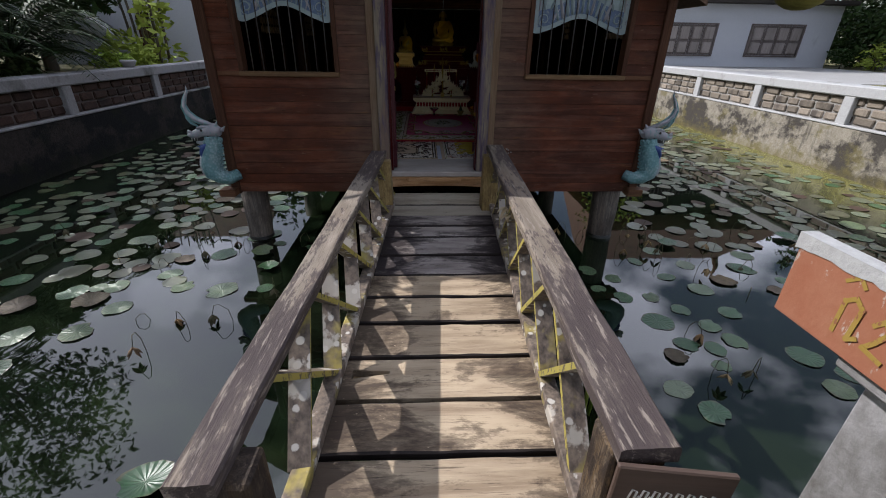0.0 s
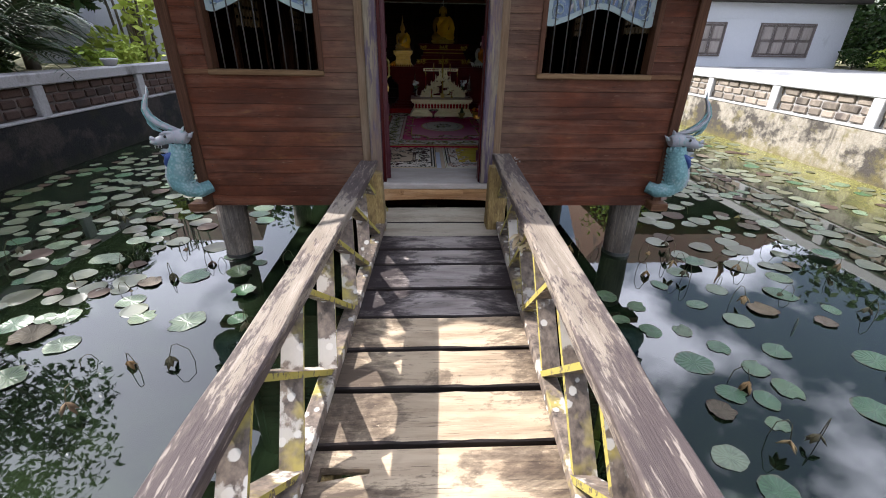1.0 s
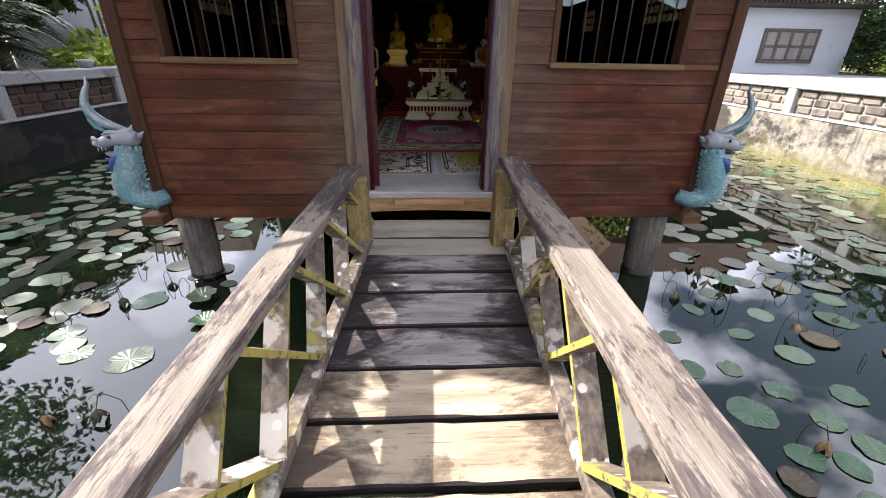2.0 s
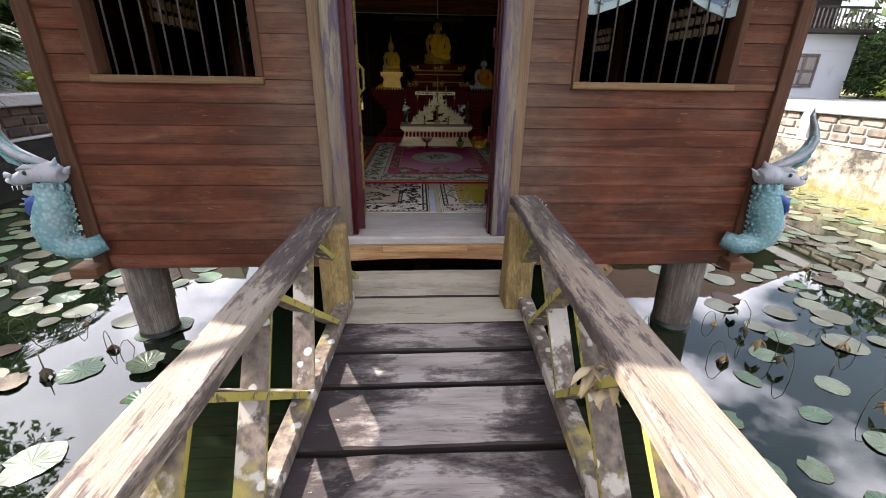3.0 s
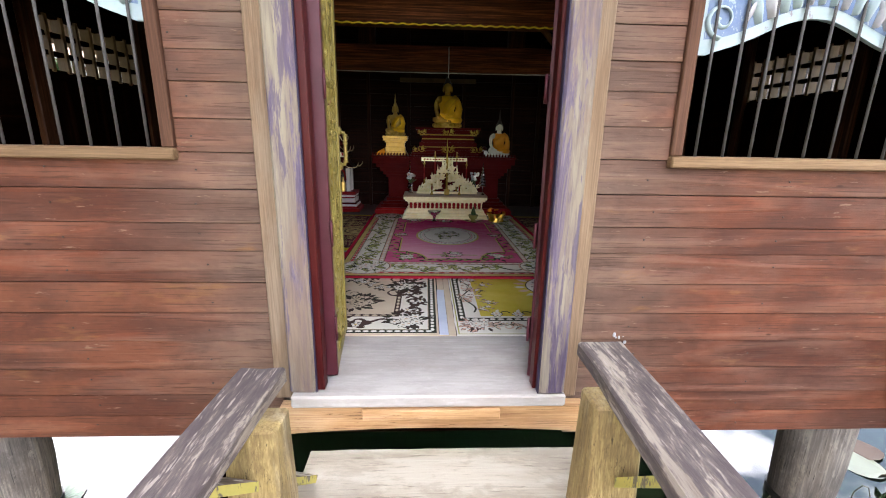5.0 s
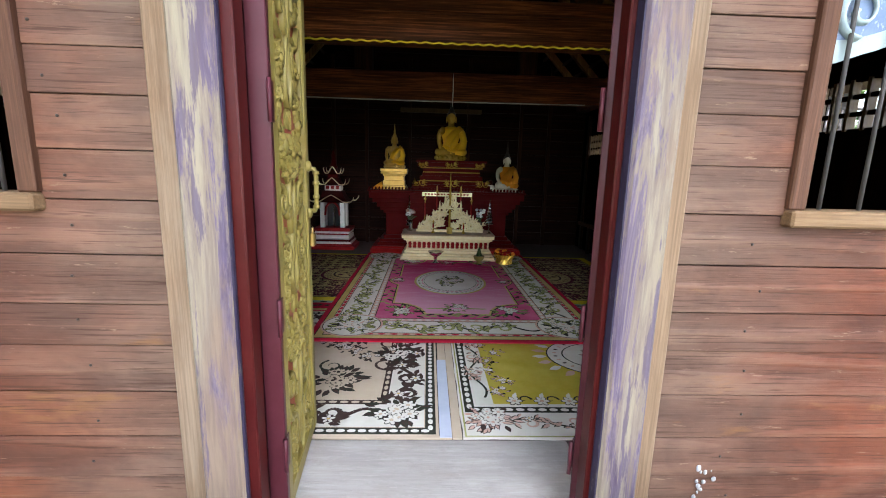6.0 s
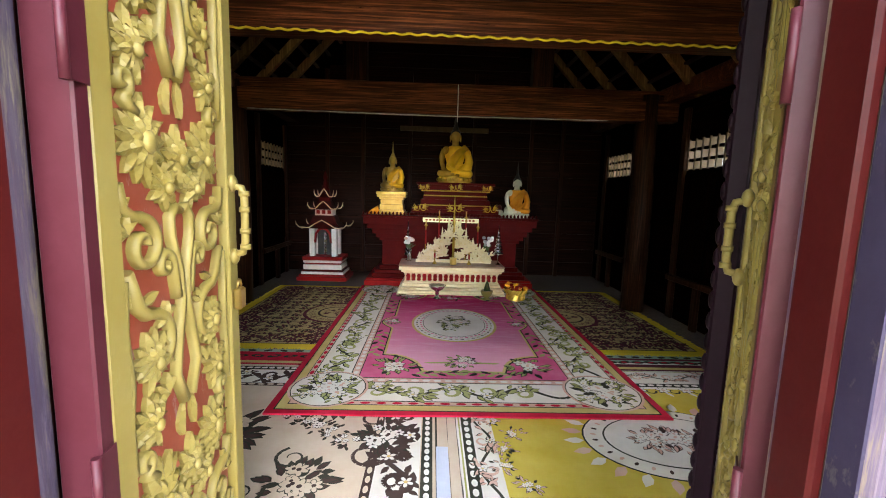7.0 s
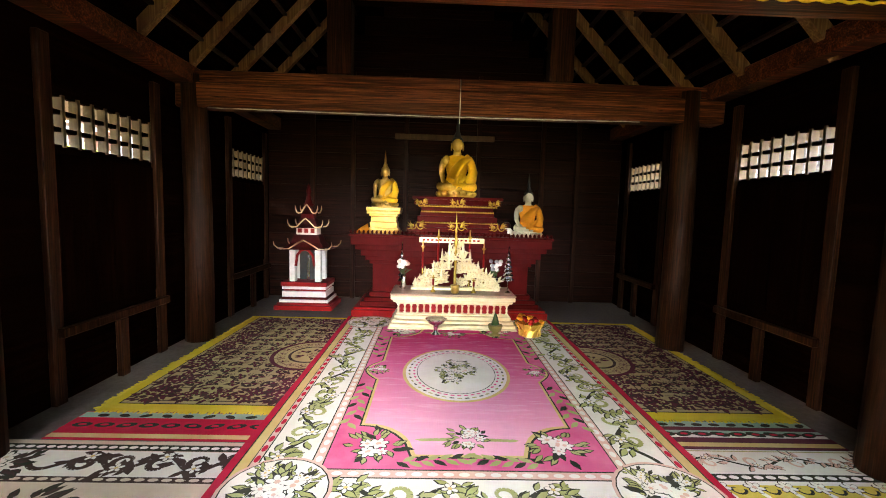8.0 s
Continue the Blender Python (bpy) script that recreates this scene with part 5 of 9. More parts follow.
def door_leaf(label, mirror, hinge, turn):
    s = -1 if mirror else 1
    leaf = thing("door", label, "door", hinge)
    W, H0, H1, T = 0.515, 0.02, 2.085, 0.036
    pl = lambda u, v, w: (s * u, -w, v)

    def bx(b, u0, u1, v0, v1, w0, w1, bev=0.003):
        x0, x1 = sorted((s * u0, s * u1))
        box(b, x0, x1, -w1, -w0, v0, v1, 0, bev)

    b = bmesh.new()
    bx(b, 0.038, W, H0, H1, -T, -0.009)
    part("panel", b, M_ORANGE, leaf, "orange painted ground behind the carving")
    b = bmesh.new()
    bx(b, 0.010, 0.038, H0, H1, -T - 0.002, 0.014)
    part("hinge_stile", b, M_MAROON_L, leaf, "faded maroon hinge edge")
    for u0, u1 in ((0.039, 0.085), (W - 0.05, W)):
        b = bmesh.new()
        bx(b, u0, u1, H0, H1, -T - 0.001, 0.013)
        part("stile", b, M_GOLD, leaf)
    for v0, v1 in ((H0, H0 + 0.06), (H1 - 0.06, H1)):
        b = bmesh.new()
        bx(b, 0.086, W - 0.051, v0, v1, -T - 0.001, 0.012)
        part("end_rail", b, M_GOLD, leaf)
    b = bmesh.new()
    rr = random.Random(4)
    c0 = 0.275
    def cluster(x, y, ang, size, n=9, flip=1):
        """A carved leaf spray: outer fan, inner fan and a hanging tip."""
        for j in range(n):
            k = (j - (n - 1) / 2) / ((n - 1) / 2)
            carved_leaf(b, (x, y), ang + k * 1.75, size * (1.0 - 0.28 * abs(k)) * rr.uniform(0.9, 1.1), size * 0.20, pl, 0.004 + 0.003 * (j % 2), bend=0.25 * k)
        for j in range(5):
            carved_leaf(b, (x, y), ang + (j - 2) * 0.55, size * 0.58, size * 0.15, pl, 0.011, 0.0, 0.1 * (j - 2))
        for j in range(3):
            carved_leaf(b, (x, y), ang + math.pi + (j - 1) * 0.6, size * (0.8 if j == 1 else 0.55), size * 0.17, pl, 0.006, bend=0.2 * flip)
        ball(b, pl(x, y, 0.010), (0.011, 0.007, 0.011), 0, 8)

    def bloom(x, y, r):
        """A carved open flower of two rings of petals."""
        for j in range(13):
            carved_leaf(b, (x, y), j * math.tau / 13 + 0.1, r * rr.uniform(0.92, 1.06), r * 0.20, pl, 0.005)
        for j in range(9):
            carved_leaf(b, (x, y), j * math.tau / 9, r * 0.62, r * 0.17, pl, 0.012, 0.0)
        ball(b, pl(x, y, 0.010), (r * 0.26, 0.008, r * 0.26), 0, 10)

    def stem(pts, w0=0.0095, w1=0.007, top=0.007):
        carved_stem(b, pts, w0, w1, pl, top)

    v = H0 + 0.03
    k = 0
    while v < H1 - 0.1:
        for sg in (-1, 1):
            X = lambda q: c0 + sg * q
            # lyre: two stems that part, meet again and curl over at the top
            stem([(X(0.012), v + 0.02), (X(0.040), v + 0.08), (X(0.022), v + 0.16), (X(0.008), v + 0.21), (X(0.014), v + 0.27), (X(0.034), v + 0.33), (X(0.036), v + 0.365), (X(0.018), v + 0.385), (X(0.002), v + 0.375)])
            # big S beside it: upper volute and lower hook round a spray
            stem(volute((X(0.118), v + 0.325), 0.045, 1.25, math.pi / 2, sg, [(X(0.176), v + 0.42), (X(0.168), v + 0.385), (X(0.145), v + 0.372)]), 0.0095, 0.006)
            stem(volute((X(0.060), v + 0.285), 0.026, 1.1, 0 if sg < 0 else math.pi, -sg, [(X(0.022), v + 0.22), (X(0.030), v + 0.26)], 16), 0.009, 0.006)
            stem(volute((X(0.098), v + 0.150), 0.062, 0.72, math.pi / 2, sg, [(X(0.165), v + 0.290), (X(0.140), v + 0.232), (X(0.118), v + 0.214)], 18), 0.0105, 0.0075)
            stem([(X(0.180), v - 0.02), (X(0.183), v + 0.06), (X(0.174), v + 0.12), (X(0.182), v + 0.20), (X(0.176), v + 0.28)], 0.007, 0.006)
            if (k + (sg > 0)) % 2:
                cluster(X(0.108), v + 0.130, math.pi / 2 + sg * 0.2, 0.066, 9, sg)
                bloom(X(0.105), v + 0.485, 0.070)
            else:
                bloom(X(0.112), v + 0.138, 0.052)
                cluster(X(0.104), v + 0.470, math.pi / 2 - sg * 0.3, 0.082, 10, sg)
            cluster(X(0.120), v + 0.030, math.pi / 2 - sg * 0.5, 0.060, 8, sg)
            cluster(X(0.052), v + 0.415, math.pi / 2 + sg * 0.9, 0.052, 7, sg)
            stem(volute((X(0.150), v + 0.565), 0.022, 1.1, -math.pi / 2, -sg, [(X(0.120), v + 0.525)], 14), 0.008, 0.006)
            for q, w2, a, ln in ((0.160, 0.235, 0.4, 0.050), (0.045, 0.110, 1.0, 0.050), (0.022, 0.540, 0.2, 0.060), (0.168, 0.07, 2.4, 0.05), (0.085, 0.245, 2.2, 0.042), (0.148, 0.40, 2.6, 0.045)):
                carved_leaf(b, (X(q), v + w2), math.pi / 2 - sg * a, ln, ln * 0.24, pl, 0.003, bend=0.3 * sg)
            for q, w2, sz in ((0.158, 0.345, 0.032), (0.070, 0.060, 0.034), (0.060, 0.190, 0.030)):
                for j in range(4):
                    carved_leaf(b, (X(q), v + w2), math.pi / 2 - sg * 0.4 + (j - 1.5) * 0.7, sz * rr.uniform(0.85, 1.15), sz * 0.26, pl, 0.004 + 0.002 * (j % 2), bend=0.2 * (j - 1.5))
        cluster(c0, v + 0.465, math.pi / 2, 0.062, 7)
        v += 0.585
        k += 1
    for vert in [q for q in b.verts if not H0 + 0.05 < q.co.z < H1 - 0.05]:
        b.verts.remove(vert)
    part("carving", b, M_GOLD, leaf, "gold painted carved vines and flowers")
    if mirror:
        # moulded cover strip along the meeting edge
        b = bmesh.new()
        bx(b, W - 0.004, W + 0.026, H0, H1, 0.0135, 0.058, 0.006)
        for k2 in range(40):
            ball(b, pl(W + 0.011, H0 + 0.04 + 0.051 * k2, 0.058), (0.013, 0.008, 0.022), 0, 8)
        part("cover_strip", b, M_AUBERGINE, leaf, "dark purple moulded meeting strip")
    # pull handle near the free edge
    b = bmesh.new()
    uh = W - (0.055 if mirror else 0.028)
    sweep(b, [pl(uh, 0.90, 0.012), pl(uh, 0.905, 0.036), pl(uh, 0.93, 0.042), pl(uh, 1.03, 0.042), pl(uh, 1.055, 0.036), pl(uh, 1.06, 0.012)], 0.009, 8)
    for vv in (0.895, 1.065):
        ball(b, pl(uh, vv, 0.016), (0.018, 0.012, 0.02), 0, 10)
    for vv in (0.918, 0.955, 1.005, 1.042):
        sweep(b, [pl(uh, vv - 0.006, 0.042), pl(uh, vv + 0.006, 0.042)], 0.012, 8)
    part("pull_handle", b, M_GOLD, leaf, "cream-gold painted pull handle")
    if not mirror:
        b = bmesh.new()
        bx(b, uh - 0.018, uh + 0.018, 0.77, 0.82, 0.016, 0.034, 0.004)
        sweep(b, [pl(uh + 0.011 * math.cos(a), 0.82 + 0.02 * math.sin(a), 0.025) for a in (0, 0.5, 1.0, 1.57, 2.1, 2.6, 3.14)], 0.003, 6)
        part("padlock", b, M_BRASS, leaf, "small brass padlock")
    for vv in (0.25, 0.66, 1.22, 1.85):
        b = bmesh.new()
        bx(b, -0.002, 0.034, vv - 0.05, vv + 0.05, 0.0165, 0.019, 0.001)
        sweep(b, [(s * -0.006, -0.018, vv - 0.052), (s * -0.006, -0.018, vv + 0.052)], 0.006, 8)
        part("hinge", b, M_MAROON_L, leaf, "painted-over butt hinge")
    leaf.matrix_basis = pose(*hinge, 0, 0, turn)
    return leaf


M_BRASS = metal("brass", (0.62, 0.42, 0.12), (0.72, 0.54, 0.2))
M_GILT = metal("gilded_lacquer", (0.78, 0.47, 0.06), (0.90, 0.62, 0.14), 0.24, 0.6)
M_SILVER = metal("silver_metal", (0.62, 0.62, 0.64), (0.75, 0.75, 0.76), 0.25)
door_leaf("open carved gold and orange door leaf with maroon edge", False, (-0.419, 4.872, 0), 95.4)
door_leaf("carved gold door leaf swung wide open into the hall", True, (0.435, 4.856, 0), -124)


# ---- carpets ----
def pile(name, base, other, rough=0.95):
    m = Mat(name, rough, spec=0.0, jitter=3.0)
    n = m.noise(6, (1, 1, 1), 5, 0.6)
    c = m.ramp(n, (0.3, base), (0.72, other))
    m.color(c).bump(m.noise(420, (1, 1, 1), 2), 0.5, 0.003)
    return m.m


C_RED = pile("carpet_red", (0.42, 0.012, 0.035), (0.50, 0.03, 0.06))


def pink_pile():
    """Pink wool with brushed streaks; the pile's sheen is painted in, paler towards the door."""
    m = Mat("carpet_pink", 0.95, spec=0.0, jitter=3.0)
    pile_sheen = m.mix(0.22, m.along("Y", 8.35, 6.75), m.noise(2.6, (0.5, 2.2, 1), 6, 0.65))
    c = m.ramp(pile_sheen, (0.12, (0.50, 0.032, 0.125)), (0.45, (0.60, 0.12, 0.24)), (0.85, (0.70, 0.33, 0.42)))
    c = m.mix(m.ramp(m.noise(14, (0.35, 3.0, 1), 6, 0.7), (0.52, 0.0), (0.66, 0.35)), c, (0.76, 0.46, 0.53))
    m.color(c).bump(m.noise(420, (1, 1, 1), 2), 0.5, 0.003)
    return m.m


C_PINK = pink_pile()
C_ROSE = pile("carpet_rose", (0.56, 0.07, 0.18), (0.64, 0.16, 0.27))
C_WHITE = pile("carpet_white", (0.62, 0.57, 0.48), (0.72, 0.68, 0.60))
C_GREEN = pile("carpet_green", (0.27, 0.28, 0.085), (0.40, 0.40, 0.17))
C_DARK = pile("carpet_dark", (0.028, 0.03, 0.022), (0.06, 0.055, 0.04))
C_GOLD = pile("carpet_gold", (0.50, 0.36, 0.12), (0.60, 0.46, 0.2))
C_BEIGE = pile("carpet_beige", (0.50, 0.39, 0.27), (0.58, 0.47, 0.35))
C_BROWN = pile("carpet_brown", (0.045, 0.028, 0.023), (0.085, 0.055, 0.046))
C_MUSTARD = pile("carpet_mustard", (0.50, 0.38, 0.045), (0.58, 0.46, 0.09))
C_TAN = pile("carpet_tan", (0.36, 0.275, 0.12), (0.46, 0.36, 0.175))
C_PLUM = pile("carpet_plum", (0.085, 0.022, 0.032), (0.14, 0.040, 0.052))
C_YELLOW = pile("carpet_yellow_fringe", (0.62, 0.46, 0.02), (0.70, 0.56, 0.06))
C_TEAL = pile("mat_pale_green", (0.22, 0.34, 0.26), (0.32, 0.42, 0.34))
C_SALMON = pile("carpet_salmon", (0.55, 0.32, 0.24), (0.64, 0.45, 0.36))
PAL = [C_RED, C_PINK, C_ROSE, C_WHITE, C_GREEN, C_DARK, C_GOLD, C_BEIGE, C_BROWN, C_MUSTARD, C_TAN, C_PLUM, C_YELLOW, C_TEAL, C_SALMON]
RED, PINK, ROSE, WHITE, GREEN, DARK, GOLD, BEIGE, BROWN, MUSTARD, TAN, PLUM, YELLOW, TEAL, SALMON = range(15)
LAYER = 0.0009


class Weave:
    """Flat woven shapes laid one over the other into one mesh."""

    def __init__(self, z, clip=None):
        self.bm, self.z, self.clip = bmesh.new(), z, clip

    def poly(self, pts, mi, lay):
        if self.clip:
            a, b, c, d = self.clip
            if any(not (a <= x <= b and c <= y <= d) for x, y in pts):
                return
        f = self.bm.faces.new([self.bm.verts.new((x, y, self.z + lay * LAYER)) for x, y in pts])
        f.material_index = mi

    def rect(self, x0, x1, y0, y1, mi, lay):
        self.poly([(x0, y0), (x1, y0), (x1, y1), (x0, y1)], mi, lay)

    def ring(self, x0, x1, y0, y1, w, mi, lay):
        for q in ((x0, x1, y0, y0 + w), (x0, x1, y1 - w, y1), (x0, x0 + w, y0 + w, y1 - w), (x1 - w, x1, y0 + w, y1 - w)):
            self.rect(*q, mi, lay)

    def beads(self, x0, x1, y0, y1, inset, size, gap, mi, lay, slim=0.45):
        a, b, c, d = x0 + inset, x1 - inset, y0 + inset, y1 - inset
        n = int((b - a) / gap)
        for i in range(n):
            x = a + (i + 0.5) * (b - a) / n
            self.oval(x, c, size, size * slim, mi, lay)
            self.oval(x, d, size, size * slim, mi, lay)
        n = int((d - c) / gap)
        for i in range(n):
            y = c + (i + 0.5) * (d - c) / n
            self.oval(a, y, size * slim, size, mi, lay)
            self.oval(b, y, size * slim, size, mi, lay)

    def oval(self, cx, cy, rx, ry, mi, lay, n=10, turn=0.0):
        ct, st = math.cos(turn), math.sin(turn)
        self.poly([(cx + rx * math.cos(k * math.tau / n) * ct - ry * math.sin(k * math.tau / n) * st, cy + rx * math.cos(k * math.tau / n) * st + ry * math.sin(k * math.tau / n) * ct) for k in range(n)], mi, lay)

    def leaf(self, x, y, ang, ln, wd, mi, lay):
        ca, sa = math.cos(ang), math.sin(ang)
        pts = []
        for u, w in ((0, 0), (0.3, 0.8), (0.6, 0.9), (1, 0), (0.6, -0.7), (0.3, -0.8)):
            pts.append((x + ca * ln * u - sa * wd * w, y + sa * ln * u + ca * wd * w))
        self.poly(pts, mi, lay)

    def flower(self, x, y, r, mi, core, lay, n=6, rim=None, turn=0.0):
        for k in range(n):
            a = k * math.tau / n + turn
            if rim is not None:
                self.oval(x + 0.62 * r * math.cos(a), y + 0.62 * r * math.sin(a), 0.52 * r, 0.36 * r, rim, lay, 8, a)
            self.oval(x + 0.6 * r * math.cos(a), y + 0.6 * r * math.sin(a), 0.42 * r, 0.27 * r, mi, lay + 1 + 0.1 * k, 8, a)
        self.oval(x, y, 0.26 * r, 0.26 * r, core, lay + 2, 8)

    def line(self, pts, w, mi, lay, taper=False):
        n = len(pts)
        for i in range(n - 1):
            (x0, y0), (x1, y1) = pts[i], pts[i + 1]
            dx, dy = x1 - x0, y1 - y0
            d = math.hypot(dx, dy) or 1e-6
            ex, ey = -dy / d, dx / d
            w0, w1 = (w * (1 - 0.75 * i / n), w * (1 - 0.75 * (i + 1) / n)) if taper else (w, w)
            self.poly([(x0 + ex * w0, y0 + ey * w0), (x0 - ex * w0, y0 - ey * w0), (x1 - ex * w1, y1 - ey * w1), (x1 + ex * w1, y1 + ey * w1)], mi, lay)

    def curl(self, x, y, r, start, way, turns, w, mi, lay):
        self.line([(x + r * (1 - 0.75 * i / 15) * math.cos(start + way * turns * math.tau * i / 15), y + r * (1 - 0.75 * i / 15) * math.sin(start + way * turns * math.tau * i / 15)) for i in range(16)], w, mi, lay, True)

    def vine(self, x0, y0, x1, y1, swing, seed, mi, dark, lay, step=0.21, wd=0.011):
        """A scrolling vine between two points with leaves on both sides."""
        rr = random.Random(seed)
        L = math.hypot(x1 - x0, y1 - y0)
        tx, ty = (x1 - x0) / L, (y1 - y0) / L
        nx, ny = -ty, tx
        P = lambda s, o: (x0 + tx * s + nx * o, y0 + ty * s + ny * o)
        n = max(8, int(L / 0.03))
        base = math.atan2(ty, tx)
        f = lambda s: swing * 0.55 * math.sin(s / step * math.pi)
        self.line([P(L * i / n, f(L * i / n)) for i in range(n + 1)], wd * 0.75, dark, lay)
        k = int(L / step)
        for i in range(k):
            s = (i + 0.5) * step
            sg = 1 if i % 2 == 0 else -1
            cx, cy = P(s, -sg * swing * 0.12)
            self.curl(cx, cy, swing * 0.62, base + sg * 1.5, -sg, 0.9, wd * 1.1, mi, lay + 1)
            self.curl(cx, cy, swing * 0.75, base + sg * 1.5, -sg, 0.7, wd * 0.45, dark, lay + 0.9)
            for j in range(16):
                ss = s + rr.uniform(-0.45, 0.45) * step
                px, py = P(ss, f(ss) + rr.uniform(-0.35, 0.35) * swing)
                a = base + rr.uniform(-1.3, 1.3) + (math.pi if rr.random() < 0.3 else 0)
                ln = rr.uniform(0.4, 0.85) * swing
                self.leaf(px, py, a, ln * 1.1, ln * 0.30, dark, lay + 2 + j * 0.06)
                self.leaf(px + 0.003, py, a, ln, ln * 0.21, mi, lay + 2.03 + j * 0.06)
            px, py = P(s, sg * swing * 0.45)
            self.flower(px, py, swing * 0.34, WHITE, GOLD, lay + 3.2, 5, dark, rr.random())

    def bouquet(self, x, y, r, seed, mi, dark, bloom, core, lay, n=14, rim=None):
        rr = random.Random(seed)
        for j in range(n * 2):
            a = rr.uniform(0, math.tau)
            d = r * rr.uniform(0.25, 0.7)
            lx, ly, la, ll = x + d * math.cos(a), y + d * math.sin(a), a + rr.uniform(-0.6, 0.6), r * rr.uniform(0.28, 0.45)
            self.leaf(lx, ly, la, ll * 1.12, r * 0.115, dark, lay + j * 0.02)
            if j % 4:
                self.leaf(lx, ly, la, ll, r * 0.075, mi, lay + 0.01 + j * 0.02)
        for j in range(n // 2):
            a, d = rr.uniform(0, math.tau), r * rr.uniform(0.0, 0.55)
            self.flower(x + d * math.cos(a), y + d * math.sin(a), r * rr.uniform(0.17, 0.27), bloom, core, lay + 1 + j * 0.12, 6, dark if rim is None else rim, rr.random())

    def done(self, name, parent, label):
        return part(name, self.bm, PAL, parent, label, recalc=False)


def carpet_base(name, label, x0, x1, y0, y1, z, thick, mi, group=""):
    """The carpet's slab, with a slightly wavy edge and rippled top."""
    c = tagged(new(name), label, "carpet", group)
    b = bmesh.new()
    nx, ny = 16, 24
    top = [[b.verts.new((x0 + (x1 - x0) * i / nx + (0.006 * noise.noise((j * 0.5, i, z * 50)) if i in (0, nx) else 0), y0 + (y1 - y0) * j / ny + (0.006 * noise.noise((i * 0.5, j, z * 70)) if j in (0, ny) else 0), z + thick)) for j in range(ny + 1)] for i in range(nx + 1)]
    for i in range(nx):
        for j in range(ny):
            b.faces.new((top[i][j], top[i + 1][j], top[i + 1][j + 1], top[i][j + 1]))
    edge = [e for e in b.edges if len(e.link_faces) == 1]
    ext = bmesh.ops.extrude_edge_only(b, edges=edge)
    for v in ext["geom"]:
        if isinstance(v, bmesh.types.BMVert):
            v.co.z = z
    for f in b.faces:
        f.material_index = mi
    part("carpet_body", b, PAL, c, "")
    return c


# central pink carpet
PX0, PX1, PY0, PY1 = -0.745, 1.185, 6.215, 9.0
PCX, PCY = (PX0 + PX1) / 2, 7.62
pc = carpet_base("carpet", "long pink floral carpet with red edge and white border", PX0, PX1, PY0, PY1, 0.022, 0.008, RED)
w = Weave(0.0302)
w.rect(PX0 + 0.035, PX1 - 0.035, PY0 + 0.035, PY1 - 0.035, DARK, 1)
w.rect(PX0 + 0.042, PX1 - 0.042, PY0 + 0.042, PY1 - 0.042, GOLD, 2)
w.rect(PX0 + 0.085, PX1 - 0.085, PY0 + 0.085, PY1 - 0.085, DARK, 3)
w.rect(PX0 + 0.09, PX1 - 0.09, PY0 + 0.09, PY1 - 0.09, SALMON, 4)
w.beads(PX0, PX1, PY0, PY1, 0.104, 0.026, 0.075, RED, 5)
w.rect(PX0 + 0.118, PX1 - 0.118, PY0 + 0.118, PY1 - 0.118, DARK, 6)
w.rect(PX0 + 0.124, PX1 - 0.124, PY0 + 0.124, PY1 - 0.124, WHITE, 7)
w.rect(PX0 + 0.325, PX1 - 0.325, PY0 + 0.325, PY1 - 0.325, DARK, 8)
w.rect(PX0 + 0.331, PX1 - 0.331, PY0 + 0.331, PY1 - 0.331, SALMON, 9)
w.beads(PX0, PX1, PY0, PY1, 0.352, 0.022, 0.06, WHITE, 10, 0.6)
w.rect(PX0 + 0.373, PX1 - 0.373, PY0 + 0.373, PY1 - 0.373, DARK, 11)
w.rect(PX0 + 0.379, PX1 - 0.379, PY0 + 0.379, PY1 - 0.379, ROSE, 12)
for x0, y0, x1, y1, sd in ((PX0 + 0.225, PY0 + 0.36, PX0 + 0.225, PY1 - 0.36, 1), (PX1 - 0.225, PY1 - 0.36, PX1 - 0.225, PY0 + 0.36, 2), (PX0 + 0.40, PY0 + 0.225, PX1 - 0.40, PY0 + 0.225, 3), (PX1 - 0.40, PY1 - 0.225, PX0 + 0.40, PY1 - 0.225, 4)):
    w.vine(x0, y0, x1, y1, 0.092, sd, GREEN, DARK, 8.2, 0.19, 0.014)
for sx in (PX0 + 0.245, PX1 - 0.245):
    for sy in (PY0 + 0.245, PY1 - 0.245):
        w.oval(sx, sy, 0.205, 0.205, SALMON, 12.4, 24)
        w.oval(sx, sy, 0.192, 0.192, DARK, 12.5, 24)
        w.oval(sx, sy, 0.187, 0.187, WHITE, 12.6, 24)
        ox, oy = (PX0 + 0.13 if sx < PCX else PX1 - 0.32), (PY0 + 0.13 if sy < PCY else PY1 - 0.32)
        w.rect(ox, ox + 0.19, oy, oy + 0.19, WHITE, 12.7)
        w.bouquet(sx, sy, 0.17, int(sx * 100 + sy * 10), GREEN, DARK, WHITE, SALMON, 13, 18)
        for q in range(4):
            w.bouquet(sx + 0.11 * math.cos(q * 1.57 + 0.6), sy + 0.11 * math.sin(q * 1.57 + 0.6), 0.085, q + 7, GREEN, DARK, WHITE, GOLD, 12.8, 9)


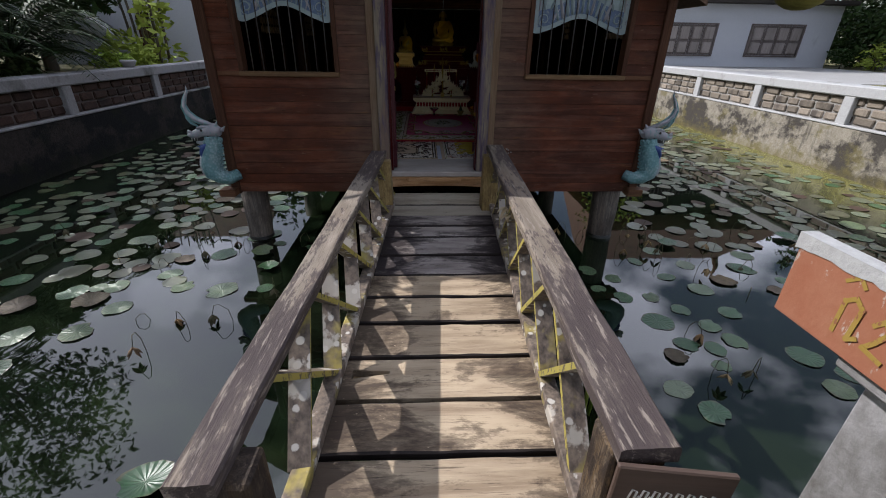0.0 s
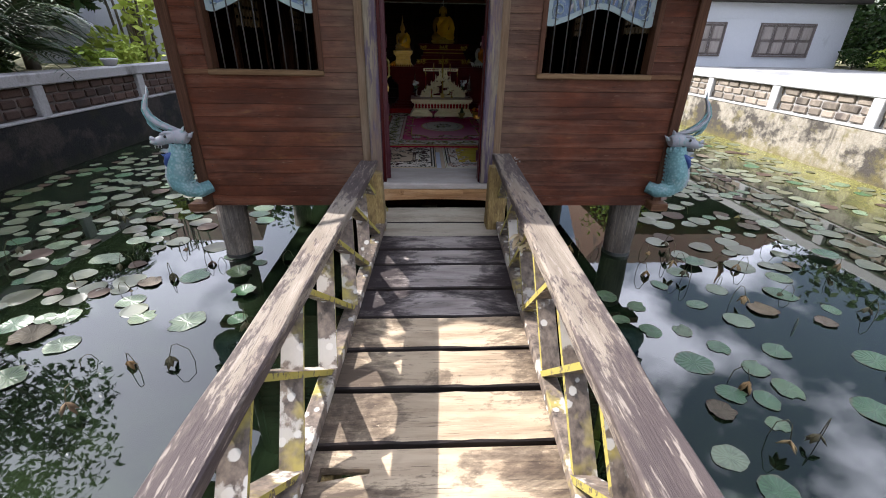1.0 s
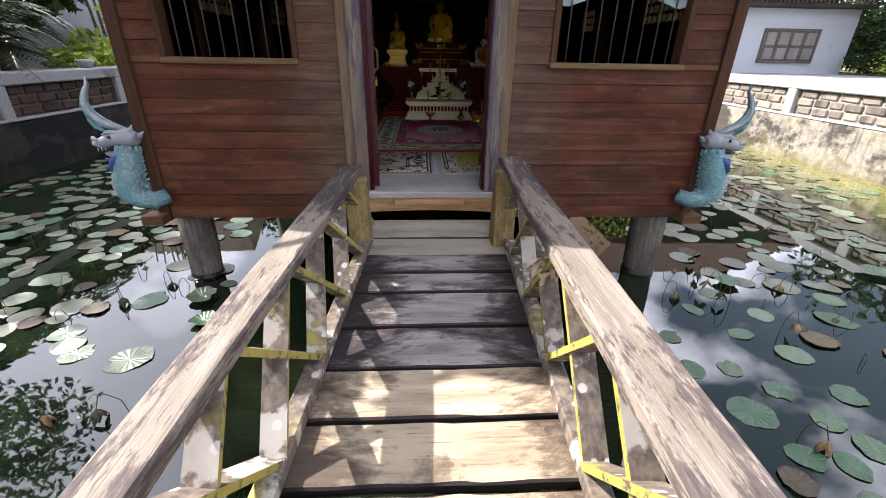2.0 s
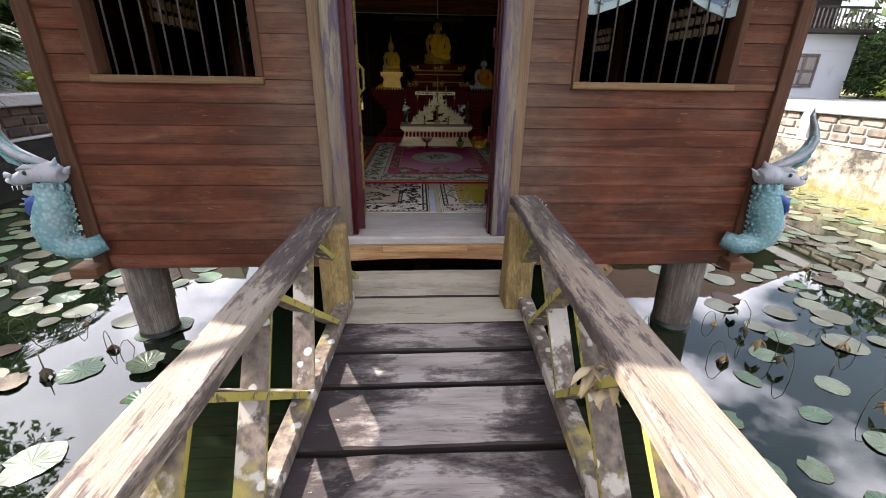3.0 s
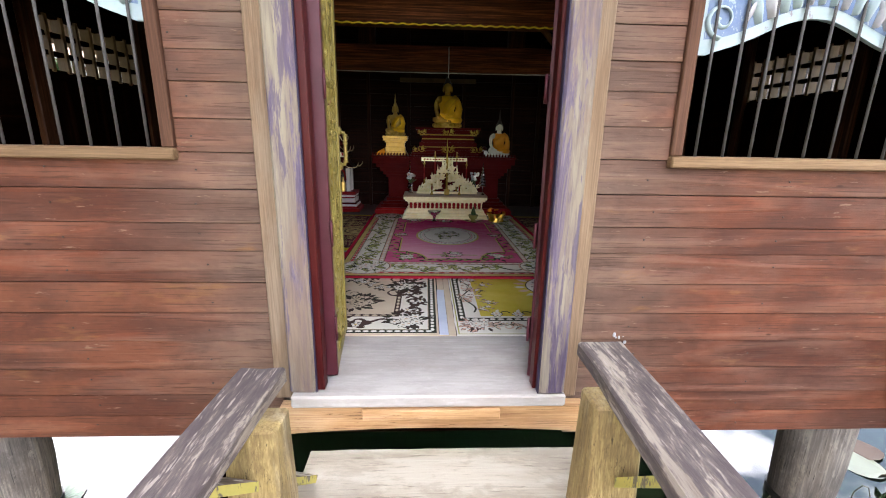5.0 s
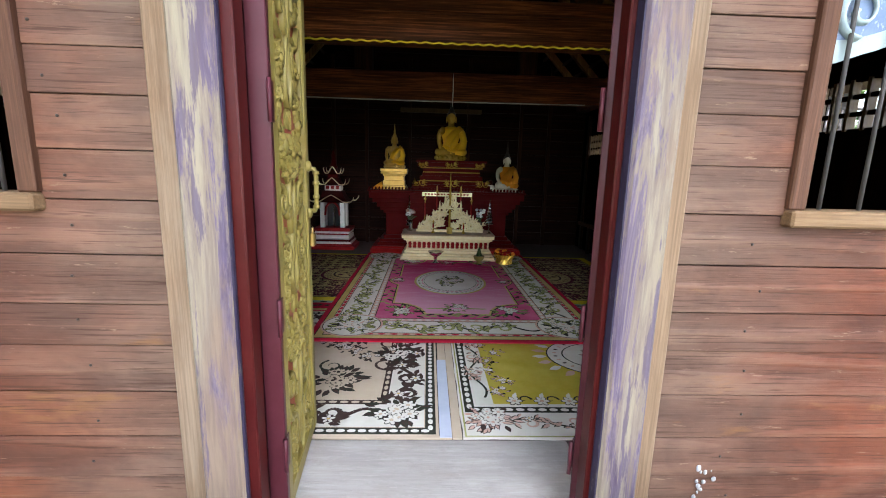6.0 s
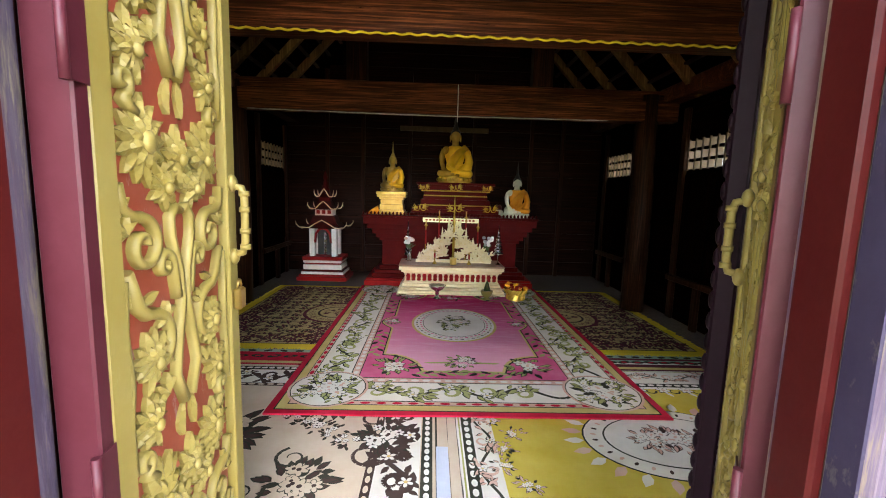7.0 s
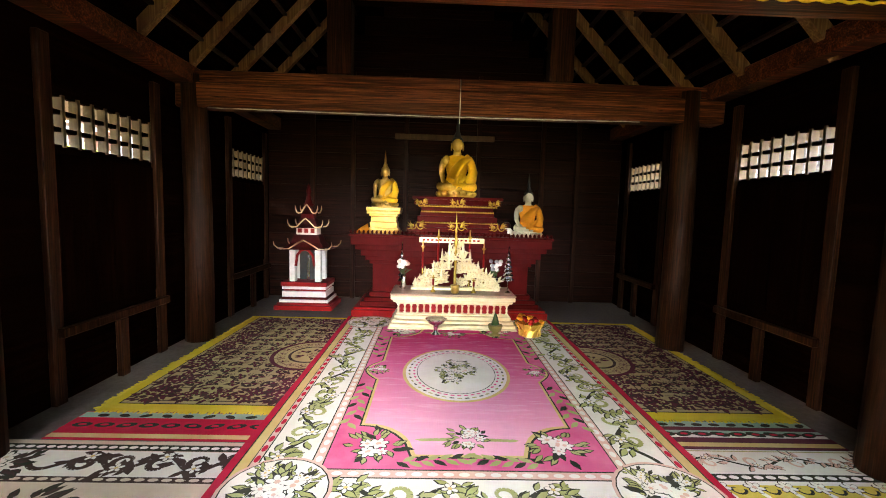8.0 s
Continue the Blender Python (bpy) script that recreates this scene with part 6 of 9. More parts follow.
def field(grow):
    """Outline of the pink middle: scooped corners and a bulge at each side."""
    hx, hy, r = 0.475 + grow, 0.93 + grow, 0.25
    q = [(hx, 0.30), (hx, hy - r)]
    for k in range(1, 8):
        a = k * math.pi / 2 / 8
        q.append((hx - r * 0.96 * math.sin(a), hy - r + r * (1 - math.cos(a))))
    q += [(hx - r, hy)]
    side = [(hx + 0.085 * math.sin(math.pi * (0.5 + 0.5 * k / 6)), 0.16 * k / 6) for k in range(0, 7)] + [(hx, 0.2)]
    quarter = side + q
    pts = []
    for sx, sy, rev in ((1, 1, False), (-1, 1, True), (-1, -1, False), (1, -1, True)):
        seq = quarter[::-1] if rev else quarter
        pts += [(PCX + sx * x, PCY + sy * y) for x, y in seq]
    return pts


w.poly(field(0.022), DARK, 14)
w.poly(field(0.014), GOLD, 15)
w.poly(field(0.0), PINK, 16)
w.oval(PCX - 0.01, PCY - 0.02, 0.335, 0.43, GOLD, 17, 40)
w.oval(PCX - 0.01, PCY - 0.02, 0.315, 0.41, WHITE, 18, 40)
for k in range(44):
    a = k * math.tau / 44
    w.oval(PCX - 0.01 + 0.292 * math.cos(a), PCY - 0.02 + 0.383 * math.sin(a), 0.016, 0.007, GREEN if k % 2 else DARK, 19, 6, a + 1.57)
    w.oval(PCX - 0.01 + 0.262 * math.cos(a), PCY - 0.02 + 0.35 * math.sin(a), 0.014, 0.008, ROSE, 19, 6, a + 1.57)
w.oval(PCX - 0.01, PCY - 0.02, 0.246, 0.332, DARK, 20, 40)
w.oval(PCX - 0.01, PCY - 0.02, 0.242, 0.328, WHITE, 21, 40)
for dx, dy, r, sd in ((0, 0, 0.13, 5), (0.02, 0.13, 0.09, 6), (-0.03, -0.12, 0.09, 7), (0.07, 0.02, 0.08, 8), (-0.07, 0.03, 0.08, 9)):
    w.bouquet(PCX - 0.01 + dx, PCY - 0.02 + dy, r, sd, GREEN, DARK, WHITE, SALMON, 22)
for sx in (-1, 1):
    for sy in (-1, 1):
        w.bouquet(PCX + sx * 0.39, PCY + sy * 0.86, 0.155, sx * 3 + sy + 20, GREEN, DARK, WHITE, SALMON, 17)
        for j in range(12):
            t2 = j / 11
            w.leaf(PCX + sx * (0.545 - 0.01 * math.sin(j)), PCY + sy * (0.22 + 0.46 * t2), math.pi / 2 * sy + (0.7 if j % 2 else -0.7), 0.075, 0.017, GREEN if j % 3 else DARK, 17 + j * 0.05)
            w.leaf(PCX + sx * (0.30 - 0.27 * t2), PCY + sy * (0.985 - 0.03 * t2), (math.pi if sx > 0 else 0) + (0.6 if j % 2 else -0.6), 0.07, 0.016, GREEN if j % 3 else DARK, 17 + j * 0.05)
    w.bouquet(PCX + sx * 0.50, PCY, 0.085, sx + 40, GREEN, DARK, WHITE, SALMON, 17)
for sy in (-1, 1):
    w.bouquet(PCX, PCY + sy * 0.80, 0.115, sy + 50, GREEN, DARK, WHITE, SALMON, 17)
    for sg in (-1, 1):
        for j in range(5):
            w.leaf(PCX + sg * (0.06 + 0.025 * j), PCY + sy * (0.80 + 0.005 * j), (0 if sg > 0 else math.pi) + sg * sy * (0.35 - 0.1 * j), 0.075, 0.014, GREEN, 17 + j * 0.1)
w.done("woven_pattern", pc, "white border with green vines and an oval flower medallion")

# beige carpet and mustard carpet by the door
lc = carpet_base("carpet", "beige carpet with dark brown floral scrolls", -1.84, 0.105, 5.30, 6.82, 0.0, 0.009, BEIGE, "hall carpets")
w = Weave(0.0092, (-1.83, 0.10, 5.305, 6.815))
X0, X1, Y0, Y1 = -1.84, 0.105, 5.30, 6.82
w.ring(X0 + 0.008, X1 - 0.045, Y0 + 0.005, Y1 - 0.008, 0.008, DARK, 1)
w.ring(X0 + 0.03, X1 - 0.065, Y0 + 0.02, Y1 - 0.03, 0.045, DARK, 1)
w.beads(X0 + 0.03, X1 - 0.065, Y0 + 0.02, Y1 - 0.03, 0.0225, 0.018, 0.042, WHITE, 2, 0.6)
w.ring(X0 + 0.08, X1 - 0.115, Y0 + 0.07, Y1 - 0.08, 0.17, WHITE, 1)
w.ring(X0 + 0.25, X1 - 0.285, Y0 + 0.24, Y1 - 0.25, 0.035, BROWN, 2)
w.beads(X0 + 0.25, X1 - 0.285, Y0 + 0.24, Y1 - 0.25, 0.0175, 0.02, 0.05, BEIGE, 3, 0.5)
for x0, y0, x1, y1, sd in ((X0 + 0.3, Y0 + 0.155, X1 - 0.3, Y0 + 0.155, 11), (X1 - 0.3, Y1 - 0.165, X0 + 0.3, Y1 - 0.165, 12), (X0 + 0.165, Y1 - 0.25, X0 + 0.165, Y0 + 0.25, 13), (X1 - 0.20, Y0 + 0.25, X1 - 0.20, Y1 - 0.25, 14)):
    w.vine(x0, y0, x1, y1, 0.085, sd, BROWN, BROWN, 4, 0.15, 0.015)
for sx, sy in ((X0 + 0.2, Y0 + 0.19), (X1 - 0.235, Y0 + 0.19), (X0 + 0.2, Y1 - 0.2), (X1 - 0.235, Y1 - 0.2)):
    w.bouquet(sx, sy, 0.15, int(sx * 50 + sy * 70), BROWN, DARK, WHITE, BEIGE, 6, 16)
for sx in (-1, 1):
    for sy in (-1, 1):
        cx2, cy2 = -0.90 + sx * 0.44, 6.06 + sy * 0.30
        w.bouquet(cx2, cy2, 0.16, sx * 5 + sy + 60, BROWN, DARK, BEIGE, BROWN, 5, 18)
        w.curl(cx2 - sx * 0.16, cy2 + 0.05 * sy, 0.075, 0.4, sx * sy, 1.2, 0.008, DARK, 8)
        w.curl(cx2 - sx * 0.05, cy2 - sy * 0.15, 0.07, 2.0, -sx * sy, 1.2, 0.008, DARK, 8)
w.bouquet(-0.17, 6.07, 0.14, 71, BROWN, DARK, WHITE, BROWN, 6, 18)
w.curl(-0.22, 6.20, 0.09, 0.0, 1, 1.0, 0.011, BROWN, 8)
w.curl(-0.22, 5.94, 0.09, 0.0, -1, 1.0, 0.011, BROWN, 8)
w.bouquet(-0.90, 6.06, 0.24, 72, BROWN, DARK, BEIGE, BROWN, 5, 24)
for k in range(5):
    w.bouquet(-0.60 + 0.07 * k, 6.24 - 0.05 * k, 0.075, 80 + k, DARK, BROWN, WHITE, BROWN, 6, 8)
w.done("woven_pattern", lc, "dark brown floral scrollwork")

rc = carpet_base("carpet", "mustard yellow carpet with white floral medallion and black borders", 0.15, 2.12, 5.30, 6.82, 0.0, 0.009, WHITE, "hall carpets")
X0, X1, Y0, Y1 = 0.15, 2.12, 5.30, 6.82
w = Weave(0.0092, (X0 + 0.004, X1 - 0.004, Y0 + 0.004, Y1 - 0.004))
w.ring(X0 + 0.008, X1 - 0.008, Y0 + 0.006, Y1 - 0.01, 0.007, GREEN, 1)
w.ring(X0 + 0.022, X1 - 0.022, Y0 + 0.18, Y1 - 0.18, 0.045, DARK, 1)
w.beads(X0 + 0.022, X1 - 0.022, Y0 + 0.18, Y1 - 0.18, 0.0225, 0.02, 0.05, WHITE, 2, 0.6)
w.rect(X0 + 0.16, X1 - 0.16, Y0 + 0.25, Y1 - 0.25, MUSTARD, 1)
w.oval(X0 + 0.16, (Y0 + Y1) / 2, 0.17, 0.26, WHITE, 3, 24)
for x0, y0, x1, y1, sd in ((X0 + 0.2, Y0 + 0.10, X1 - 0.2, Y0 + 0.10, 15), (X1 - 0.2, Y1 - 0.10, X0 + 0.2, Y1 - 0.10, 16), (X0 + 0.11, Y1 - 0.3, X0 + 0.11, Y0 + 0.3, 17), (X1 - 0.11, Y0 + 0.3, X1 - 0.11, Y1 - 0.3, 18)):
    w.vine(x0, y0, x1, y1, 0.06, sd, SALMON, DARK, 4, 0.19, 0.008)
for sx in (X0 + 0.12, X1 - 0.12):
    for sy in (Y0 + 0.13, Y1 - 0.13):
        w.bouquet(sx, sy, 0.12, int(sx * 60 + sy * 40), SALMON, BROWN, WHITE, SALMON, 6, 16)
for k in range(12):
    xx = X0 + 0.26 + 0.13 * k
    for yy, sg in ((Y0 + 0.27, 1), (Y1 - 0.27, -1)):
        w.flower(xx, yy, 0.036, WHITE, SALMON, 5, 6, BROWN, k)
        w.curl(xx + 0.05, yy + sg * 0.012, 0.035, 0.0, sg, 0.8, 0.006, DARK, 6)
        w.leaf(xx, yy + sg * 0.02, sg * 1.2, 0.06, 0.013, WHITE, 5)
for k in range(8):
    yy = Y0 + 0.36 + 0.11 * k
    w.bouquet(X0 + 0.20 + 0.05 * math.sin(k * 2), yy, 0.062, 90 + k, SALMON, DARK, WHITE, SALMON, 6, 8)
MX, MY = 1.10, 6.06
for k in range(26):
    a = k * math.tau / 26
    w.leaf(MX + 0.40 * math.cos(a), MY + 0.27 * math.sin(a), a, 0.09, 0.025, WHITE if k % 2 else SALMON, 4 + k * 0.02)
w.oval(MX, MY, 0.40, 0.275, DARK, 5, 40)
w.oval(MX, MY, 0.392, 0.268, WHITE, 6, 40)
for k in range(32):
    a = k * math.tau / 32
    w.oval(MX + 0.35 * math.cos(a), MY + 0.232 * math.sin(a), 0.014, 0.008, SALMON if k % 2 else BROWN, 7, 6, a)
w.oval(MX, MY, 0.31, 0.20, DARK, 8, 40)
w.oval(MX, MY, 0.302, 0.193, WHITE, 9, 40)
for dx, r, sd in ((0, 0.13, 96), (0.11, 0.10, 97), (-0.11, 0.10, 98)):
    w.bouquet(MX + dx, MY, r, sd, SALMON, BROWN, WHITE, SALMON, 10, 16)
w.done("woven_pattern", rc, "white flowers, bead border and oval medallion")
b = bmesh.new()
box(b, 0.108, 0.146, 5.30, 6.82, 0.0, 0.006)
box(b, 0.055, 0.104, 5.30, 6.0, 0.0095, 0.0125, 1)
solid("carpet_strip", b, [C_BEIGE, paint("worn_blue_tape", (0.42, 0.46, 0.56), (0.54, 0.57, 0.64), None, 0.7)], "narrow beige runner strip with worn pale blue tape between two carpets", "carpet")

# fringed brown carpets and striped mats beside the pink one
for x0, x1, nm, sd in ((-1.62, -0.60, "brown patterned carpet with yellow fringe, tucked under the pink carpet", 1), (1.05, 1.96, "brown patterned carpet with yellow fringe beside the pink carpet", 2)):
    Y0, Y1 = 7.12, 9.0
    bc = carpet_base("carpet", nm, x0, x1, Y0, Y1, 0.0, 0.009, YELLOW, "fringed side carpets")
    w = Weave(0.0092)
    w.rect(x0 + 0.05, x1 - 0.05, Y0 + 0.05, Y1 - 0.05, DARK, 1)
    w.rect(x0 + 0.058, x1 - 0.058, Y0 + 0.058, Y1 - 0.058, TAN, 2)
    w.ring(x0 + 0.085, x1 - 0.085, Y0 + 0.085, Y1 - 0.085, 0.009, BROWN, 3)
    w.ring(x0 + 0.25, x1 - 0.25, Y0 + 0.25, Y1 - 0.25, 0.007, BROWN, 3)
    rr = random.Random(sd)
    for k in range(12):
        for xx in (x0 + 0.17, x1 - 0.17):
            w.bouquet(xx + rr.uniform(-0.015, 0.015), Y0 + 0.17 + (Y1 - Y0 - 0.34) * k / 11, 0.12, sd * 100 + k, BROWN, PLUM, PLUM, TAN, 4, 14, DARK)
    for k in range(5):
        for yy in (Y0 + 0.17, Y1 - 0.17):
            w.bouquet(x0 + 0.17 + (x1 - x0 - 0.34) * k / 4, yy, 0.12, sd * 200 + k, BROWN, PLUM, PLUM, TAN, 4, 14, DARK)
    for i in range(5):
        for j in range(13):
            xx, yy = x0 + 0.29 + (x1 - x0 - 0.58) * i / 4, Y0 + 0.32 + (Y1 - Y0 - 0.64) * j / 12
            w.curl(xx, yy, 0.05, i + j, 1 if (i + j) % 2 else -1, 0.9, 0.011, BROWN, 4)
            for q in range(4):
                w.leaf(xx, yy, q * 1.57 + i, 0.05, 0.014, BROWN if q % 2 else PLUM, 4.3)
            w.flower(xx + 0.04, yy + 0.03, 0.025, TAN, PLUM, 4, 5, BROWN, i * j)
    mx = -0.80 if sd == 1 else 1.22
    w.oval(mx, 7.95, 0.27, 0.30, PLUM, 6.5, 28)
    w.oval(mx, 7.95, 0.24, 0.27, TAN, 7, 28)
    w.oval(mx, 7.95, 0.15, 0.17, BROWN, 7.5, 24)
    w.oval(mx, 7.95, 0.13, 0.15, TAN, 8, 24)
    for k in range(16):
        a = k * math.tau / 16
        w.flower(mx + 0.2 * math.cos(a), 7.95 + 0.22 * math.sin(a), 0.035, TAN, PLUM, 8.5, 5, PLUM, a)
    w.bouquet(mx, 7.95, 0.11, sd + 300, BROWN, PLUM, TAN, PLUM, 9, 10)
    w.done("woven_pattern", bc, "brown and plum floral lattice")
    fr = bmesh.new()
    rr = random.Random(sd + 5)
    for k in range(150):
        xx = x0 + (x1 - x0) * k / 149
        beam(fr, (xx, Y0 + 0.004, 0.007), (xx + rr.uniform(-0.008, 0.008), Y0 - rr.uniform(0.02, 0.05), 0.006), 0.006, 0.004)
    for k in range(280):
        yy = Y0 + (Y1 - Y0) * k / 279
        for xe, sg in ((x0, -1), (x1, 1)):
            if (sd == 1) == (sg < 0):
                beam(fr, (xe, yy, 0.007), (xe + sg * rr.uniform(0.015, 0.045), yy + rr.uniform(-0.008, 0.008), 0.004), 0.006, 0.004)
    part("fringe", fr, C_YELLOW, bc, "yellow thread fringe")
for x0, x1, sd in ((-1.66, -0.68, 1), (1.12, 1.99, 2)):
    Y0, Y1 = 6.84, 7.09
    mt = carpet_base("mat", "striped red and pale green woven mat between carpets", x0, x1, Y0, Y1, 0.0, 0.005, RED if sd == 1 else PLUM, "striped mats")
    w = Weave(0.0052)
    w.rect(x0 + 0.005, x1 - 0.005, 7.03, 7.085, TEAL, 1)
    w.rect(x0 + 0.005, x1 - 0.005, 6.85, 6.885, GOLD, 1)
    if sd == 2:
        w.rect(x0 + 0.005, x1 - 0.005, 6.93, 6.955, WHITE, 1)
        w.rect(x0 + 0.005, x1 - 0.005, 6.97, 6.995, TEAL, 1)
    rr = random.Random(sd + 9)
    for k in range(9):
        xx = x0 + 0.08 + (x1 - x0 - 0.16) * k / 8
        w.oval(xx, 6.96, 0.045, 0.022, DARK, 2, 10, rr.uniform(-0.4, 0.4))
        w.oval(xx, 6.96, 0.02, 0.010, RED, 3, 8)
        w.oval(xx + 0.03, 7.05, 0.03, 0.016, DARK, 2, 8, rr.uniform(-0.5, 0.5))
    w.done("woven_pattern", mt, "dark woven motifs")

# ---- altar ----
M_ALTAR = paint("altar_red_lacquer", (0.060, 0.0020, 0.0020), (0.090, 0.0042, 0.0036), None, 0.45, 4, 0.62, 0.15, 0.04)
M_ROOFRED = paint("dark_shrine_red", (0.030, 0.0030, 0.0028), (0.050, 0.0055, 0.0045), (0.12, 0.09, 0.07), 0.5, 9, 0.66, 0.2, 0.05)
M_BRIGHTRED = paint("bright_red_lacquer", (0.22, 0.008, 0.008), (0.27, 0.016, 0.014), None, 0.5, 4, 0.62, 0.15, 0.05)
M_CREAMGOLD = metal("cream_gold_leaf", (0.74, 0.61, 0.33), (0.84, 0.76, 0.53), 0.34, 0.40)
M_ROBE = paint("orange_robe_cloth", (0.72, 0.25, 0.010), (0.80, 0.35, 0.025), None, 0.8, 5)
M_STATUE = metal("dull_gold_statue", (0.46, 0.27, 0.045), (0.60, 0.39, 0.10), 0.36, 0.6)
M_ROBE_GOLD = paint("golden_robe_cloth", (0.68, 0.36, 0.008), (0.76, 0.45, 0.018), None, 0.75, 5)
M_PALESTATUE = paint("cream_statue", (0.60, 0.56, 0.46), (0.70, 0.66, 0.56), None, 0.45, 8)
M_HAIR = paint("black_hair_lacquer", (0.015, 0.013, 0.012), (0.035, 0.03, 0.025), None, 0.5, 10)
M_PORCELAIN = paint("white_paint", (0.66, 0.64, 0.60), (0.76, 0.75, 0.72), (0.30, 0.22, 0.18), 0.45, 9, 0.68)
AX = 0.225
altar = thing("altar", "tall stepped dark red lacquered altar", "altar", (AX, 9.4, 0))


b = bmesh.new()
tiers(b, [(0.96, 0.36, 0.0, 0.075), (0.94, 0.345, 0.076, 0.10)], AX, 9.42)
wpart("base_step", b, M_BRIGHTRED, altar)
for step in ([(0.88, 0.31, 0.101, 0.15), (0.85, 0.30, 0.151, 0.19), (0.80, 0.27, 0.191, 0.24), (0.77, 0.255, 0.241, 0.52), (0.80, 0.27, 0.521, 0.555), (0.84, 0.29, 0.556, 0.60), (0.88, 0.31, 0.601, 0.66), (0.93, 0.33, 0.661, 0.71)]):
    b = bmesh.new()
    tiers(b, [step], AX, 9.42)
    wpart("tier", b, M_ALTAR, altar)
b = bmesh.new()
tiers(b, [(0.97, 0.37, 0.711, 0.79), (0.985, 0.38, 0.791, 0.815)], AX, 9.42)
wpart("top_slab", b, M_ALTAR, altar)
b = bmesh.new()
for k in range(48):
    x = AX - 0.96 + 1.92 * k / 47
    petal(b, (x, 0.812), math.pi / 2, 0.045, 0.018, lambda u, v, q: (u, 9.045 - q * 0.3, v), 0, 0)
wpart("fretwork", b, M_ALTAR, altar, "scalloped dark red edge ornament")
b = bmesh.new()
box(b, AX - 0.31, AX + 0.31, 9.028, 9.038, 0.752, 0.80, 0, 0.002)
pl2 = wpart("plaque", b, M_CREAMGOLD, altar, "narrow cream plaque")
b = bmesh.new()
for k in range(14):
    box(b, AX - 0.28 + 0.04 * k, AX - 0.255 + 0.04 * k, 9.0255, 9.0275, 0.768, 0.786)
wpart("inscription", b, M_BRIGHTRED, altar, "unreadable dark lettering")

ped = thing("pedestal", "tiered maroon pedestal with gold scrolls under the seated figure", "pedestal", (AX, 9.45, 0.816))
PYF = 9.16
PX = AX + 0.055
for step in ([(0.52, 0.24, 0.8155, 0.845), (0.50, 0.235, 0.8455, 0.89), (0.44, 0.21, 0.8905, 0.93), (0.40, 0.19, 0.9305, 1.0), (0.37, 0.175, 1.0005, 1.04), (0.36, 0.17, 1.0405, 1.09), (0.39, 0.185, 1.0905, 1.115), (0.43, 0.205, 1.1155, 1.165), (0.45, 0.215, 1.1655, 1.195)]):
    b = bmesh.new()
    tiers(b, [step], PX, 9.42)
    wpart("tier", b, M_ALTAR, ped)
for nm, z, hx, yf in (("gold_band", 0.935, 0.405, 9.225), ("gold_band", 1.045, 0.365, 9.245), ("gold_band", 1.10, 0.395, 9.23)):
    b = bmesh.new()
    sweep(b, [(PX - hx + 2 * hx * k / 89, yf, z) for k in range(90)], [(0.004, 0.010, 0.010)[k % 3] for k in range(90)], 6)
    wpart(nm, b, M_GILT, ped)
for cx, cz, s2 in ((PX - 0.40, 0.90, 1), (PX, 0.90, 1.1), (PX + 0.40, 0.90, 1), (PX - 0.36, 1.135, 0.7), (PX, 1.135, 0.9), (PX + 0.36, 1.135, 0.7)):
    yy = 9.165 if cz < 1 else 9.205
    pln = lambda u, v, q: (u, yy - q, v)
    b = bmesh.new()
    petal(b, (cx, cz - 0.01), math.pi / 2, 0.05 * s2, 0.012, pln, 0)
    scroll = wpart("gold_scroll", b, M_GILT, ped)
    for sg in (-1, 1):
        b = bmesh.new()
        spiral(b, (cx + sg * 0.04 * s2, cz), 0.035 * s2, 1.2, math.pi if sg > 0 else 0, sg, pln, 0.008, 0, 18)
        part("curl", b, M_GILT, scroll)
        for a in (0.2, 0.6, 1.0, -0.4):
            b = bmesh.new()
            petal(b, (cx + sg * 0.03 * s2, cz), (a if sg > 0 else math.pi - a), 0.07 * s2, 0.010, pln, 0)
            part("gold_leaf", b, M_GILT, scroll)


